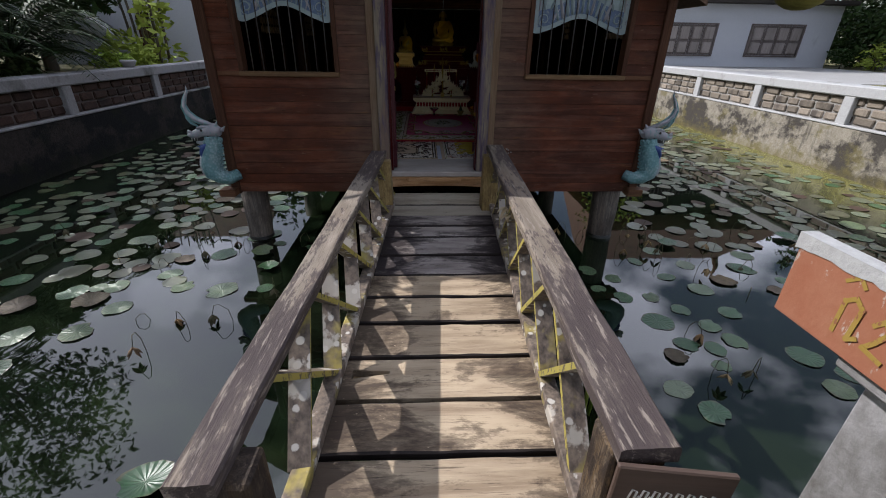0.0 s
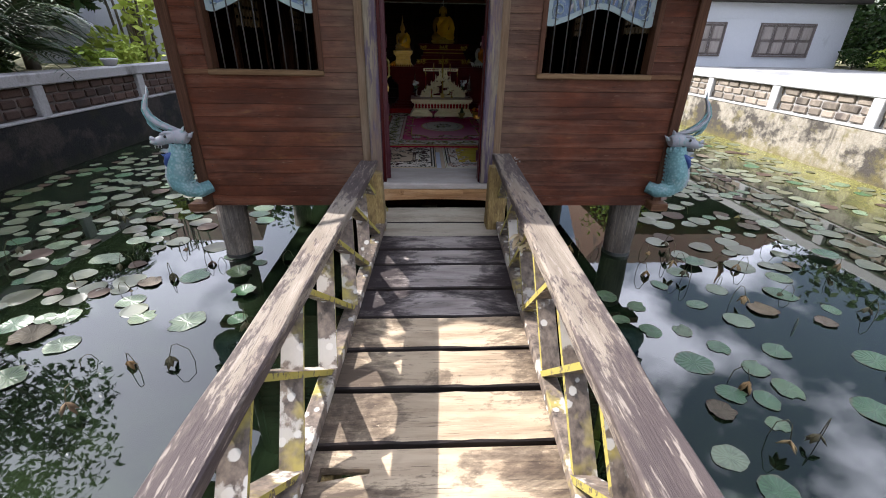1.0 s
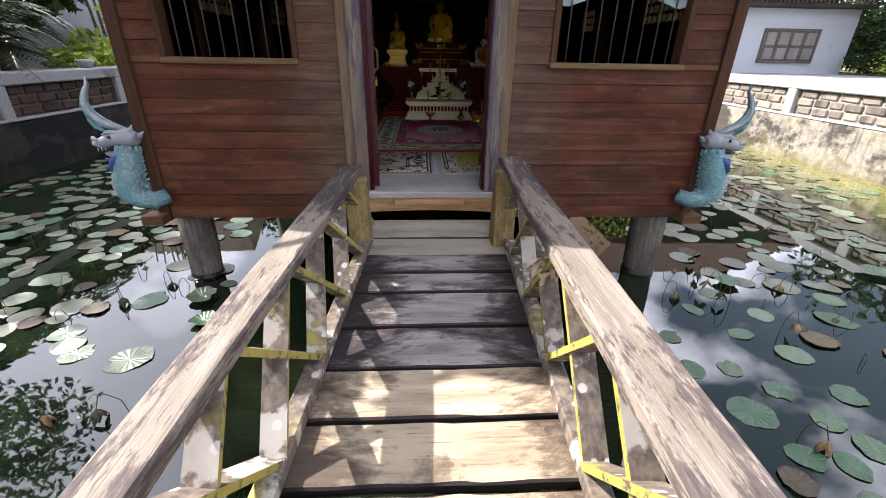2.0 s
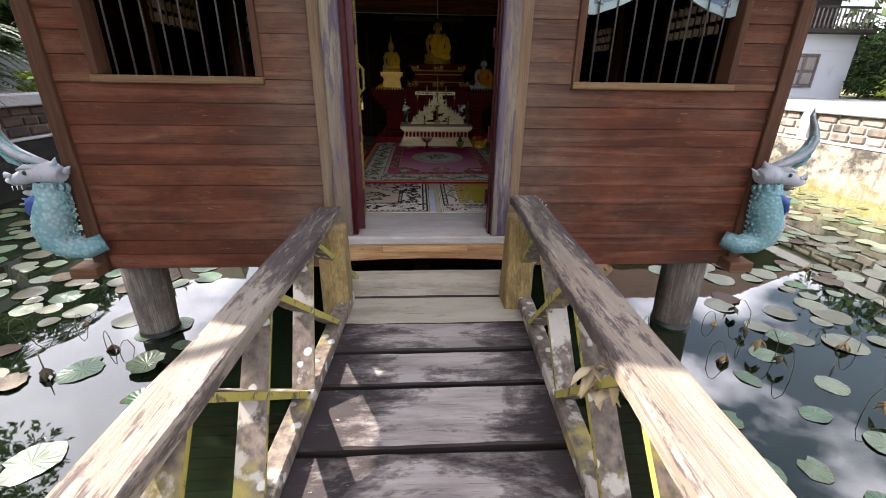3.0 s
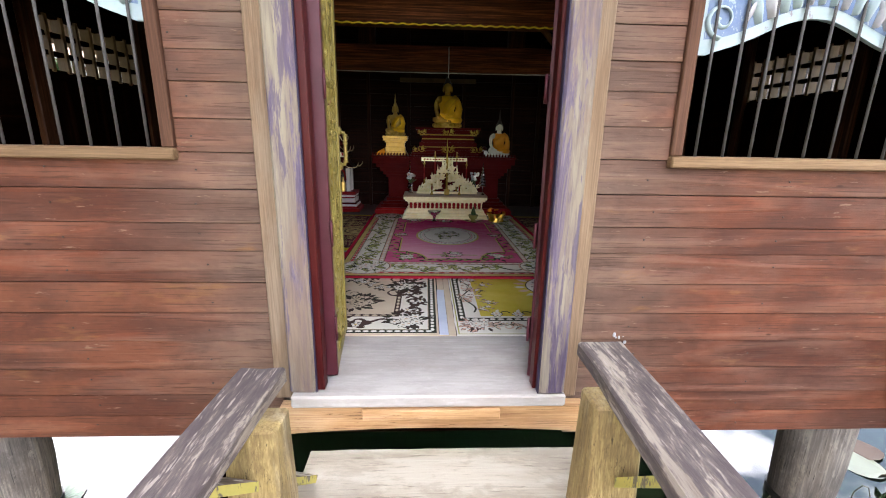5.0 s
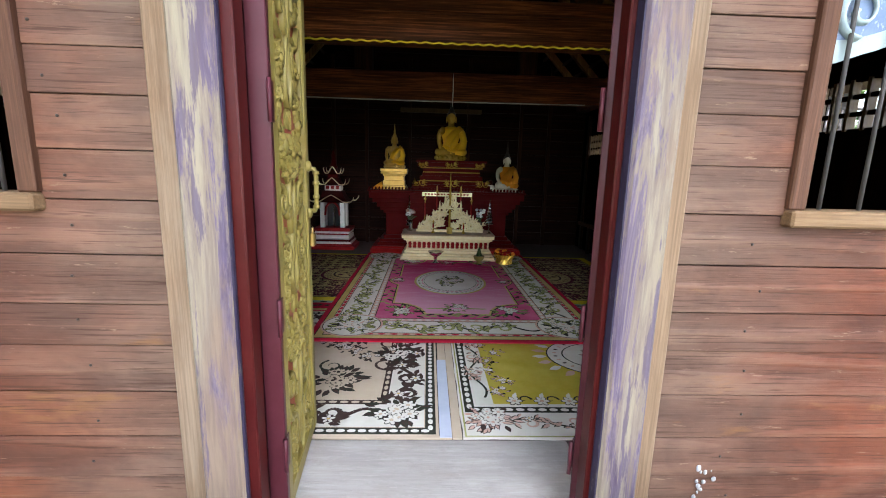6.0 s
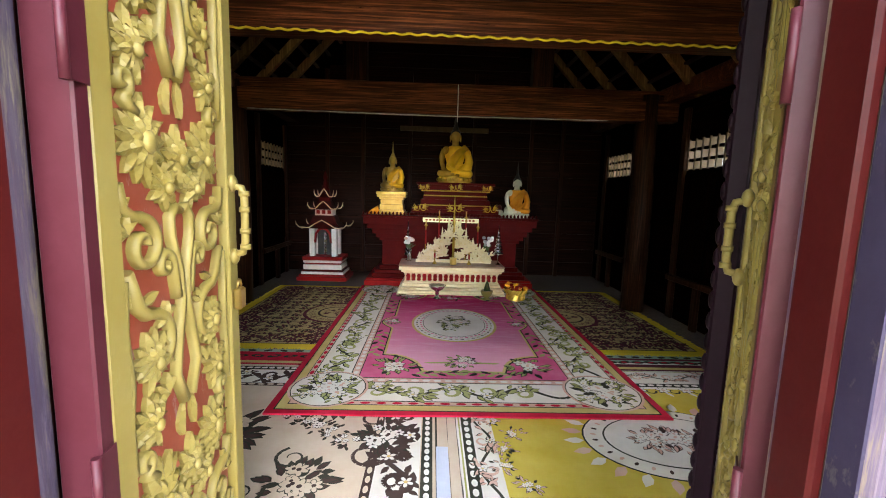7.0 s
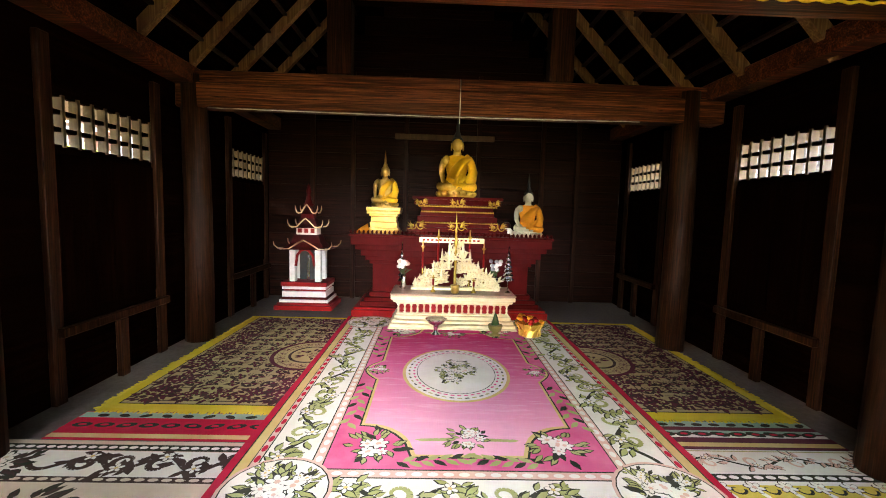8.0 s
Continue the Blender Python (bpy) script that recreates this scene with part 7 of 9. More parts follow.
def seated_figure(label, x, y, z0, h, mats, base_mat, dark_head):
    """A cross-legged statue as one mesh: lotus seat, folded legs, torso, robe, arms and pointed head-dress."""
    b = bmesh.new()
    s2 = h
    lathe(b, [(0.225 * s2, 0.0), (0.235 * s2, 0.02 * s2), (0.205 * s2, 0.05 * s2), (0.232 * s2, 0.075 * s2), (0.215 * s2, 0.085 * s2)], (0, 0, 0), 20, 2, 0.8)
    for k in range(16):
        a = k * math.tau / 16
        ball(b, (0.212 * s2 * math.cos(a), 0.17 * s2 * math.sin(a), 0.045 * s2), (0.040 * s2, 0.035 * s2, 0.033 * s2), 2, 8)
    for sg in (-1, 1):
        sweep(b, [(sg * 0.09 * s2, 0.02 * s2, 0.14 * s2), (sg * 0.170 * s2, -0.04 * s2, 0.13 * s2), (sg * 0.188 * s2, -0.08 * s2, 0.125 * s2), (sg * 0.14 * s2, -0.14 * s2, 0.12 * s2), (-sg * 0.06 * s2, -0.15 * s2, 0.115 * s2 + (0.02 * s2 if sg > 0 else 0))], [0.07 * s2, 0.068 * s2, 0.055 * s2, 0.048 * s2, 0.03 * s2], 12, 1 if sg > 0 else 0)
    lathe(b, [(0.12 * s2, 0.10 * s2), (0.135 * s2, 0.17 * s2), (0.112 * s2, 0.27 * s2), (0.135 * s2, 0.36 * s2), (0.155 * s2, 0.43 * s2), (0.12 * s2, 0.485 * s2), (0.052 * s2, 0.505 * s2), (0.046 * s2, 0.55 * s2)], (0, 0.01 * s2, 0), 18, 1 if dark_head else 0, 0.62)
    ball(b, (-0.125 * s2, -0.01 * s2, 0.44 * s2), (0.055 * s2, 0.07 * s2, 0.06 * s2), 0, 10)
    lathe(b, [(0.075 * s2, 0.485 * s2), (0.050 * s2, 0.515 * s2), (0.047 * s2, 0.56 * s2)], (0, 0.005 * s2, 0), 12, 0, 0.75)
    # cloth over one shoulder and the chest
    sweep(b, [(0.14 * s2, 0.0, 0.46 * s2), (0.06 * s2, -0.075 * s2, 0.42 * s2), (-0.02 * s2, -0.088 * s2, 0.32 * s2), (-0.06 * s2, -0.085 * s2, 0.22 * s2)], [0.06 * s2, 0.10 * s2, 0.115 * s2, 0.10 * s2], 14, 1, 0.45)
    sweep(b, [(0.12 * s2, 0.03 * s2, 0.50 * s2), (0.165 * s2, -0.02 * s2, 0.42 * s2), (0.19 * s2, -0.04 * s2, 0.30 * s2), (0.17 * s2, -0.09 * s2, 0.20 * s2), (0.10 * s2, -0.14 * s2, 0.15 * s2)], [0.035 * s2, 0.06 * s2, 0.075 * s2, 0.075 * s2, 0.05 * s2], 12, 1, 0.7)
    sweep(b, [(0.13 * s2, 0.0, 0.49 * s2), (0.05 * s2, -0.10 * s2, 0.40 * s2), (0.0, -0.12 * s2, 0.28 * s2), (-0.01 * s2, -0.15 * s2, 0.17 * s2), (-0.01 * s2, -0.175 * s2, 0.10 * s2)], [0.025 * s2, 0.03 * s2, 0.03 * s2, 0.028 * s2, 0.02 * s2], 10, 1, 0.35)
    for sg in (-1, 1):
        elbow = (sg * 0.178 * s2, 0.0, 0.27 * s2)
        hand = (-0.145 * s2, -0.15 * s2, 0.13 * s2) if sg < 0 else (0.02 * s2, -0.13 * s2, 0.16 * s2)
        sweep(b, [(sg * 0.15 * s2, 0.01 * s2, 0.445 * s2), (sg * 0.18 * s2, 0.01 * s2, 0.36 * s2), elbow, tuple((e + q) / 2 for e, q in zip(elbow, hand)), hand], [0.045 * s2, 0.039 * s2, 0.034 * s2, 0.029 * s2, 0.021 * s2], 10, 1 if sg > 0 else 0)
    ball(b, (0, -0.005 * s2, 0.625 * s2), (0.068 * s2, 0.075 * s2, 0.088 * s2), 0, 16)
    for sg in (-1, 1):
        ball(b, (sg * 0.07 * s2, 0.0, 0.60 * s2), (0.012 * s2, 0.02 * s2, 0.05 * s2), 0, 8)
    hm = 3 if dark_head else 0
    ball(b, (0, 0.012 * s2, 0.662 * s2), (0.073 * s2, 0.075 * s2, 0.068 * s2), hm, 14)
    lathe(b, [(0.045 * s2, 0.71 * s2), (0.042 * s2, 0.735 * s2), (0.026 * s2, 0.77 * s2), (0.018 * s2, 0.80 * s2), (0.022 * s2, 0.83 * s2), (0.012 * s2, 0.90 * s2), (0.003 * s2, 1.0 * s2)], (0, 0.01 * s2, 0), 12, 0 if not dark_head else 3)
    ob = solid("statue", b, [*mats, base_mat, M_HAIR], label, "statue", "seated statues on the altar")
    ob.matrix_basis = pose(x, y, z0)
    return ob


seated_figure("large gilded seated statue draped in an orange cloth", AX + 0.045, 9.42, 1.196, 0.86, (M_GILT, M_ROBE_GOLD), M_GILT, True)
sb = thing("plinth", "tiered cream and gold plinth under a statue", "pedestal", (-0.45, 9.3, 0.816))
for hx, z0, z1 in ((0.165, 0.816, 0.845), (0.15, 0.8455, 0.87), (0.135, 0.8705, 0.93), (0.125, 0.9305, 0.985), (0.14, 0.9855, 1.01), (0.165, 1.0105, 1.04), (0.17, 1.0405, 1.075)):
    b = bmesh.new()
    box(b, -0.45 - hx, -0.45 + hx, 9.3 - hx * 0.7, 9.3 + hx * 0.7, z0, z1, 0, 0.005)
    wpart("tier", b, M_STATUE, sb)
seated_figure("pale gold seated statue with a pointed crown", -0.45, 9.3, 1.076, 0.56, (M_STATUE, M_ROBE_GOLD), M_STATUE, False)
seated_figure("small cream seated statue wrapped in orange cloth", 1.0, 9.3, 0.816, 0.64, (M_PALESTATUE, M_ROBE), M_PALESTATUE, True)
b = bmesh.new()
for k in range(7):
    petal(b, (-0.70 + 0.02 * k, 0.816), 0.5 + 0.2 * k, 0.10, 0.025, lambda u, v, q: (u, 9.14 - q * 2, v), 0)
solid("folded_cloth", b, M_ROBE, "crumpled orange cloth lying beside the pale statue", "cloth")
b = bmesh.new()
ball(b, (0.80, 9.32, 0.86), (0.06, 0.05, 0.045), 0, 10)
ball(b, (0.80, 9.32, 0.92), (0.035, 0.03, 0.04), 1, 10)
solid("offering_vase", b, [M_PORCELAIN, M_MAROON], "small white vase with a dark red flower on the altar", "vase")

# ---- gilded offering table ----
TX0, TX1, TY0, TY1 = -0.305, 0.765, 8.56, 8.98
tab = thing("offering_table", "low cream and gold carved offering table with turned balusters", "table", ((TX0 + TX1) / 2, 8.77, 0.03))
tcx, tcy = (TX0 + TX1) / 2, (TY0 + TY1) / 2
thx, thy = (TX1 - TX0) / 2, (TY1 - TY0) / 2
for nm, g, z0, z1 in (("base_moulding", 0.02, 0.031, 0.055), ("base_moulding", 0.008, 0.0555, 0.085), ("base_moulding", -0.01, 0.0855, 0.115), ("base_moulding", -0.03, 0.1155, 0.15), ("lower_rail", -0.045, 0.1505, 0.17), ("upper_rail", -0.045, 0.248, 0.265), ("cornice", -0.02, 0.2655, 0.29), ("cornice", 0.0, 0.2905, 0.325)):
    b = bmesh.new()
    tiers(b, [(thx + g, thy + g, z0, z1)], tcx, tcy, 0, 0.006)
    wpart(nm, b, M_CREAMGOLD, tab)
b = bmesh.new()
box(b, TX0 - 0.004, TX1 + 0.004, TY0 - 0.004, TY1 + 0.004, 0.3255, 0.345, 0, 0.006)
wpart("tabletop", b, wood("tabletop_wood", (0.2, 0.11, 0.06), (0.32, 0.2, 0.12), (0.42, 0.3, 0.2), "x", 0.45, 16), tab)
b = bmesh.new()
box(b, TX0 + 0.06, TX1 - 0.06, TY0 + 0.07, TY1 - 0.07, 0.1702, 0.2478)
wpart("inner_box", b, M_BRIGHTRED, tab, "red panel behind the balusters")
bal = bmesh.new()
lathe(bal, [(0.012, 0.0), (0.012, 0.008), (0.006, 0.014), (0.011, 0.03), (0.006, 0.05), (0.006, 0.056), (0.012, 0.066), (0.012, 0.0775)], (0, 0, 0), 8)
bal_mesh = mesh_of("baluster", bal, M_CREAMGOLD)
for k in range(18):
    ob = new("baluster", bal_mesh)
    ob.parent = tab
    ob.matrix_parent_inverse = tab.matrix_basis.inverted()
    ob.matrix_basis = pose(TX0 + 0.065 + (TX1 - TX0 - 0.13) * k / 17, TY0 + 0.058, 0.1702)

# gilded openwork screen on the table
scr = thing("altar_ornament", "pyramid-shaped gilded openwork flower ornament on the table", "ornament", (AX + 0.03, 8.78, 0.346))
rr = random.Random(21)
pln = lambda u, v, q: (u, 8.78 - q, v)
SX = AX + 0.03
b = bmesh.new()
box(b, SX - 0.40, SX + 0.40, 8.75, 8.81, 0.346, 0.372, 0, 0.005)
wpart("foot", b, M_CREAMGOLD, scr)
EDGE = ((0.0, 0.46), (0.05, 0.40), (0.11, 0.31), (0.17, 0.215), (0.24, 0.145), (0.31, 0.085), (0.385, 0.045))


def edge_at(u):
    for (a, h0), (c, h1) in zip(EDGE, EDGE[1:]):
        if u <= c:
            return h0 + (h1 - h0) * (u - a) / (c - a)
    return EDGE[-1][1]


for k in range(72):
    u = rr.uniform(-0.37, 0.37)
    z = 0.372 + edge_at(abs(u)) * rr.uniform(0.06, 0.93)
    q0 = rr.uniform(-0.035, 0.035)
    r0 = rr.uniform(0.026, 0.046)
    b = bmesh.new()
    if k % 3 == 0:
        for j in range(9):
            carved_leaf(b, (SX + u, z), j * math.tau / 9 + rr.random() * 0.3, r0, r0 * 0.24, pln, 0.010 + q0, q0 - 0.004)
        ball(b, pln(SX + u, z, q0 + 0.010), (r0 * 0.3,) * 3, 0, 7)
    elif k % 3 == 1:
        carved_stem(b, volute((SX + u, z), r0, 1.25, rr.uniform(0, 6), rr.choice((-1, 1)), (), 16), 0.0065, 0.004, pln, q0 + 0.008, q0 - 0.006)
        for j in range(4):
            carved_leaf(b, (SX + u, z), rr.uniform(0.2, 2.9), r0 * 1.7, r0 * 0.26, pln, q0 + 0.008, q0 - 0.004, rr.uniform(-0.3, 0.3))
    else:
        for j in range(5):
            carved_leaf(b, (SX + u, z - r0 * 0.6), math.pi / 2 + (j - 2) * 0.55, r0 * (1.9 - 0.25 * abs(j - 2)), r0 * 0.30, pln, q0 + 0.009, q0 - 0.004, 0.15 * (j - 2))
    wpart("flower_scroll", b, M_CREAMGOLD, scr)
# upright flame finials in pairs
for u, zf, hf in ((0.36, 0.372, 0.085), (0.275, 0.385, 0.17), (0.20, 0.40, 0.215), (0.125, 0.45, 0.27), (0.06, 0.53, 0.29)):
    for sg in (-1, 1):
        b = bmesh.new()
        x = SX + sg * u
        lathe(b, [(0.016, zf), (0.020, zf + hf * 0.12), (0.009, zf + hf * 0.25), (0.017, zf + hf * 0.42), (0.020, zf + hf * 0.52), (0.010, zf + hf * 0.66), (0.012, zf + hf * 0.74), (0.002, zf + hf)], (x, 8.775, 0), 9)
        for j in range(4):
            carved_leaf(b, (x, zf + hf * 0.3), math.pi / 2 + (j - 1.5) * 0.8, hf * 0.32, 0.011, pln, 0.026, 0.008, 0.2 * (j - 1.5))
        wpart("flame_finial", b, M_CREAMGOLD, scr)
b = bmesh.new()
lathe(b, [(0.014, 0.372), (0.012, 0.74), (0.018, 0.78), (0.010, 0.80), (0.014, 0.815), (0.007, 0.86), (0.011, 0.875), (0.005, 0.93), (0.007, 0.945), (0.002, 1.04)], (SX - 0.005, 8.775, 0), 12)
wpart("spire", b, M_GILT, scr, "slender gold central spire")


def candle(x, y, z0, h, label):
    c = thing("candlestick", label, "candlestick", (x, y, z0), "candlesticks")
    b = bmesh.new()
    lathe(b, [(0.024, 0.0), (0.02, 0.012), (0.007, 0.03), (0.007, h * 0.25), (0.013, h * 0.28), (0.006, h * 0.32), (0.006, h * 0.9), (0.02, h * 0.93), (0.02, h * 0.95)], (0, 0, 0), 10)
    part("stand", b, M_GILT, c)
    b = bmesh.new()
    lathe(b, [(0.009, h * 0.45), (0.009, h * 0.82)], (0, 0, 0), 8)
    part("sleeve", b, M_BRIGHTRED, c, "red painted sleeve")
    b = bmesh.new()
    lathe(b, [(0.006, h * 0.95), (0.006, h * 1.06)], (0, 0, 0), 8)
    part("candle", b, M_STATUE, c)


for x, h in ((-0.045, 0.41), (0.095, 0.51), (0.38, 0.51), (0.51, 0.40)):
    candle(x, 8.83, 0.346, h, "tall thin gold and red candlestick")
for x, h in ((0.055, 0.14), (0.41, 0.12)):
    candle(x, 8.66, 0.346, h, "short brass candlestick standing on the table")
for x, col in ((-0.215, (M_PORCELAIN, "pale pink")), (0.62, (M_PORCELAIN, "white and blue"))):
    v = thing("flower_vase", f"glass vase with {col[1]} artificial flowers", "vase", (x, 8.80, 0.346), "flower vases")
    b = bmesh.new()
    lathe(b, [(0.022, 0.0), (0.025, 0.02), (0.020, 0.08), (0.03, 0.13)], (0, 0, 0), 12)
    part("vase", b, M_SILVER, v)
    b = bmesh.new()
    rr = random.Random(int(x * 100))
    for k in range(12):
        ball(b, (rr.uniform(-0.045, 0.045), rr.uniform(-0.03, 0.03), 0.22 + rr.uniform(-0.03, 0.05)), (0.02, 0.02, 0.018), rr.choice((0, 0, 1)), 7)
    part("blossom", b, [M_PORCELAIN, C_SALMON if x < 0 else M_LILAC], v)
    b = bmesh.new()
    for k in range(10):
        a = rr.uniform(0, math.tau)
        petal(b, (0.01 * math.cos(a), 0.13), rr.uniform(0.6, 2.5), 0.08, 0.012, lambda u, vv, q: (u, q, vv), 0)
    part("leaf", b, M_PALM, v)
for x, z0, h, r0, lab in ((-0.235, 0.346, 0.42, 0.035, "slim white tiered cone ornament"), (0.715, 0.40, 0.36, 0.05, "silver tiered umbrella ornament on a thin stem")):
    u = thing("tiered_ornament", lab, "ornament", (x, 8.86 if x < 0 else 8.70, 0.346))
    n = 7
    for k in range(n):
        b = bmesh.new()
        rk = r0 * (1 - k / n) + 0.004
        zk = (z0 - 0.346) + 0.06 + (h - 0.1) * k / n
        lathe(b, [(rk, zk), (rk * 1.02, zk + 0.006), (rk * 0.35, zk + (h - 0.1) / n * 0.95)], (0, 0, 0), 12)
        part("tier", b, M_SILVER, u)
    b = bmesh.new()
    lathe(b, [(0.025, 0.0), (0.02, 0.01), (0.005, 0.02), (0.004, z0 - 0.346 + h)], (0, 0, 0), 8)
    part("stem", b, M_SILVER, u)
b = bmesh.new()
lathe(b, [(0.03, 0.0), (0.036, 0.015), (0.033, 0.05), (0.04, 0.07), (0.034, 0.07), (0.03, 0.03)], (0.245, 8.63, 0.346), 14)
solid("incense_pot", b, M_BRASS, "small brass incense pot on the table", "pot")
b = bmesh.new()
lathe(b, [(0.045, 0.0), (0.045, 0.01), (0.016, 0.03), (0.02, 0.08), (0.06, 0.105), (0.09, 0.14), (0.086, 0.142), (0.05, 0.115)], (0.085, 8.42, 0.032), 18)
solid("footed_bowl", b, M_SILVER, "embossed silver footed bowl on the carpet", "bowl")
lant = thing("offering_cup", "yellow glass offering cup with a green leaf cone", "cup", (0.575, 8.42, 0.032))
b = bmesh.new()
lathe(b, [(0.05, 0.0), (0.05, 0.012), (0.02, 0.03), (0.05, 0.055), (0.062, 0.09), (0.058, 0.10)], (0, 0, 0), 14)
part("cup", b, M_GOLD, lant)
b = bmesh.new()
lathe(b, [(0.035, 0.095), (0.03, 0.12), (0.012, 0.18), (0.002, 0.20)], (0, 0, 0), 12)
part("leaf_cone", b, M_PALM, lant, "folded green leaf cone")
bk = thing("basket", "gold woven basket heaped with orange marigold offerings", "basket", (0.87, 8.46, 0.032))
b = bmesh.new()
lathe(b, [(0.085, 0.0), (0.09, 0.01), (0.082, 0.06), (0.12, 0.115), (0.125, 0.12), (0.115, 0.118)], (0, 0, 0), 12, 0, 1.0, False)
for k in range(12):
    a = k * math.tau / 12
    sweep(b, [(0.092 * math.cos(a), 0.092 * math.sin(a), 0.01), (0.088 * math.cos(a + 0.25), 0.088 * math.sin(a + 0.25), 0.06), (0.122 * math.cos(a + 0.4), 0.122 * math.sin(a + 0.4), 0.115)], 0.006, 5)
part("basket", b, M_GILT, bk)
b = bmesh.new()
rr = random.Random(2)
for k in range(26):
    a, d = rr.uniform(0, math.tau), rr.uniform(0, 0.1)
    ball(b, (d * math.cos(a), d * math.sin(a), 0.125 + rr.uniform(0, 0.03)), (0.024, 0.024, 0.017), rr.choice((0, 0, 1)), 7)
part("offering", b, [M_ROBE, M_BRIGHTRED], bk, "orange and red flowers")

# ---- spirit-house shrine ----
shr = thing("shrine", "small red and white tiered wooden shrine with curled roof tips", "shrine", (-1.27, 9.5, 0))
HX, HY = -1.27, 9.5
b = bmesh.new()
tiers(b, [(0.295, 0.22, 0.0, 0.05), (0.27, 0.20, 0.0505, 0.075)], HX, HY)
wpart("base", b, M_BRIGHTRED, shr)
for nm, hx, z0, z1, m2 in (("tier", 0.25, 0.0755, 0.105, M_PORCELAIN), ("tier", 0.24, 0.1055, 0.13, M_ALTAR), ("tier", 0.225, 0.1305, 0.19, M_PORCELAIN), ("tier", 0.21, 0.1905, 0.21, M_BRIGHTRED), ("tier", 0.225, 0.2105, 0.24, M_PORCELAIN), ("tier", 0.235, 0.2405, 0.285, M_BRIGHTRED)):
    b = bmesh.new()
    tiers(b, [(hx, hx * 0.75, z0, z1)], HX, HY, 0, 0.004)
    wpart(nm, b, m2, shr)
for sx in (-1, 1):
    for sy in (-1, 1):
        b = bmesh.new()
        vs = box(b, HX + sx * 0.130 - 0.030, HX + sx * 0.130 + 0.030, HY + sy * 0.10 - 0.035, HY + sy * 0.10 + 0.035, 0.2855, 0.62, 0, 0.004)
        wpart("pillar", b, M_PORCELAIN, shr, "white pillar with faded ornament")
b = bmesh.new()
box(b, HX - 0.10, HX + 0.10, HY + 0.02, HY + 0.05, 0.2855, 0.62)
wpart("back_panel", b, M_HAIR, shr)
b = bmesh.new()
box(b, HX - 0.014, HX + 0.014, HY - 0.02, HY + 0.018, 0.2855, 0.56)
wpart("tablet", b, M_SILVER, shr, "narrow silvery tablet")
for sx in (-1, 1):
    b = bmesh.new()
    sweep(b, [(HX + sx * 0.095, HY - 0.13, 0.45), (HX + sx * 0.08, HY - 0.135, 0.56), (HX + sx * 0.04, HY - 0.137, 0.61), (HX, HY - 0.137, 0.625)], 0.014, 8)
    wpart("arch", b, M_BRIGHTRED, shr)


def shrine_roof(z, hx, h, mat_r):
    b = bmesh.new()
    prof = [(hx, z), (hx * 0.8, z + h * 0.16), (hx * 0.62, z + h * 0.45), (hx * 0.5, z + h)]
    rings = []
    for r, zz in prof:
        rings.append([b.verts.new((HX + sx * r, HY + sy * r * 0.75, zz)) for sx, sy in ((-1, -1), (1, -1), (1, 1), (-1, 1))])
    for u, v in zip(rings, rings[1:]):
        for k in range(4):
            b.faces.new((u[k], u[(k + 1) % 4], v[(k + 1) % 4], v[k]))
    b.faces.new(rings[0][::-1])
    b.faces.new(rings[-1])
    wpart("roof_tier", b, mat_r, shr)
    for sx in (-1, 1):
        for sy in (-1, 1):
            b = bmesh.new()
            sweep(b, [(HX + sx * hx * 0.85, HY + sy * hx * 0.62, z + 0.01), (HX + sx * hx * 1.05, HY + sy * hx * 0.78, z + 0.015), (HX + sx * hx * 1.18, HY + sy * hx * 0.85, z + 0.05), (HX + sx * hx * 1.2, HY + sy * hx * 0.86, z + 0.085)], [0.008, 0.008, 0.006, 0.002], 6)
            wpart("roof_tip", b, M_CREAMGOLD, shr, "pale curled roof tip")
    b = bmesh.new()
    for sx in (-1, 1):
        sweep(b, [(HX + sx * hx * 0.98, HY - hx * 0.76, z + 0.005), (HX + sx * hx * 0.6, HY - hx * 0.75, z + 0.012), (HX + sx * hx * 0.3, HY - hx * 0.77, z + 0.06), (HX, HY - hx * 0.78, z + 0.10)], [0.006, 0.007, 0.008, 0.006], 6)
    wpart("gable_trim", b, M_CREAMGOLD, shr)


shrine_roof(0.62, 0.245, 0.15, M_ROOFRED)
b = bmesh.new()
tiers(b, [(0.105, 0.08, 0.7705, 0.84)], HX, HY)
for k in range(3):
    box(b, HX - 0.085 + 0.065 * k, HX - 0.045 + 0.065 * k, HY - 0.093, HY - 0.0905, 0.79, 0.835, 1)
wpart("upper_storey", b, [M_PORCELAIN, M_BRIGHTRED], shr)
shrine_roof(0.8405, 0.15, 0.10, M_ROOFRED)
b = bmesh.new()
tiers(b, [(0.065, 0.05, 0.9405, 0.985)], HX, HY)
wpart("upper_storey", b, M_ALTAR, shr)
shrine_roof(0.9855, 0.095, 0.08, M_ROOFRED)
b = bmesh.new()
lathe(b, [(0.05, 1.066), (0.055, 1.085), (0.035, 1.10), (0.04, 1.12), (0.026, 1.135), (0.03, 1.16), (0.018, 1.18), (0.028, 1.22), (0.016, 1.27), (0.003, 1.30)], (HX, HY, 0), 12)
wpart("finial", b, M_ALTAR, shr, "dark red tiered finial")

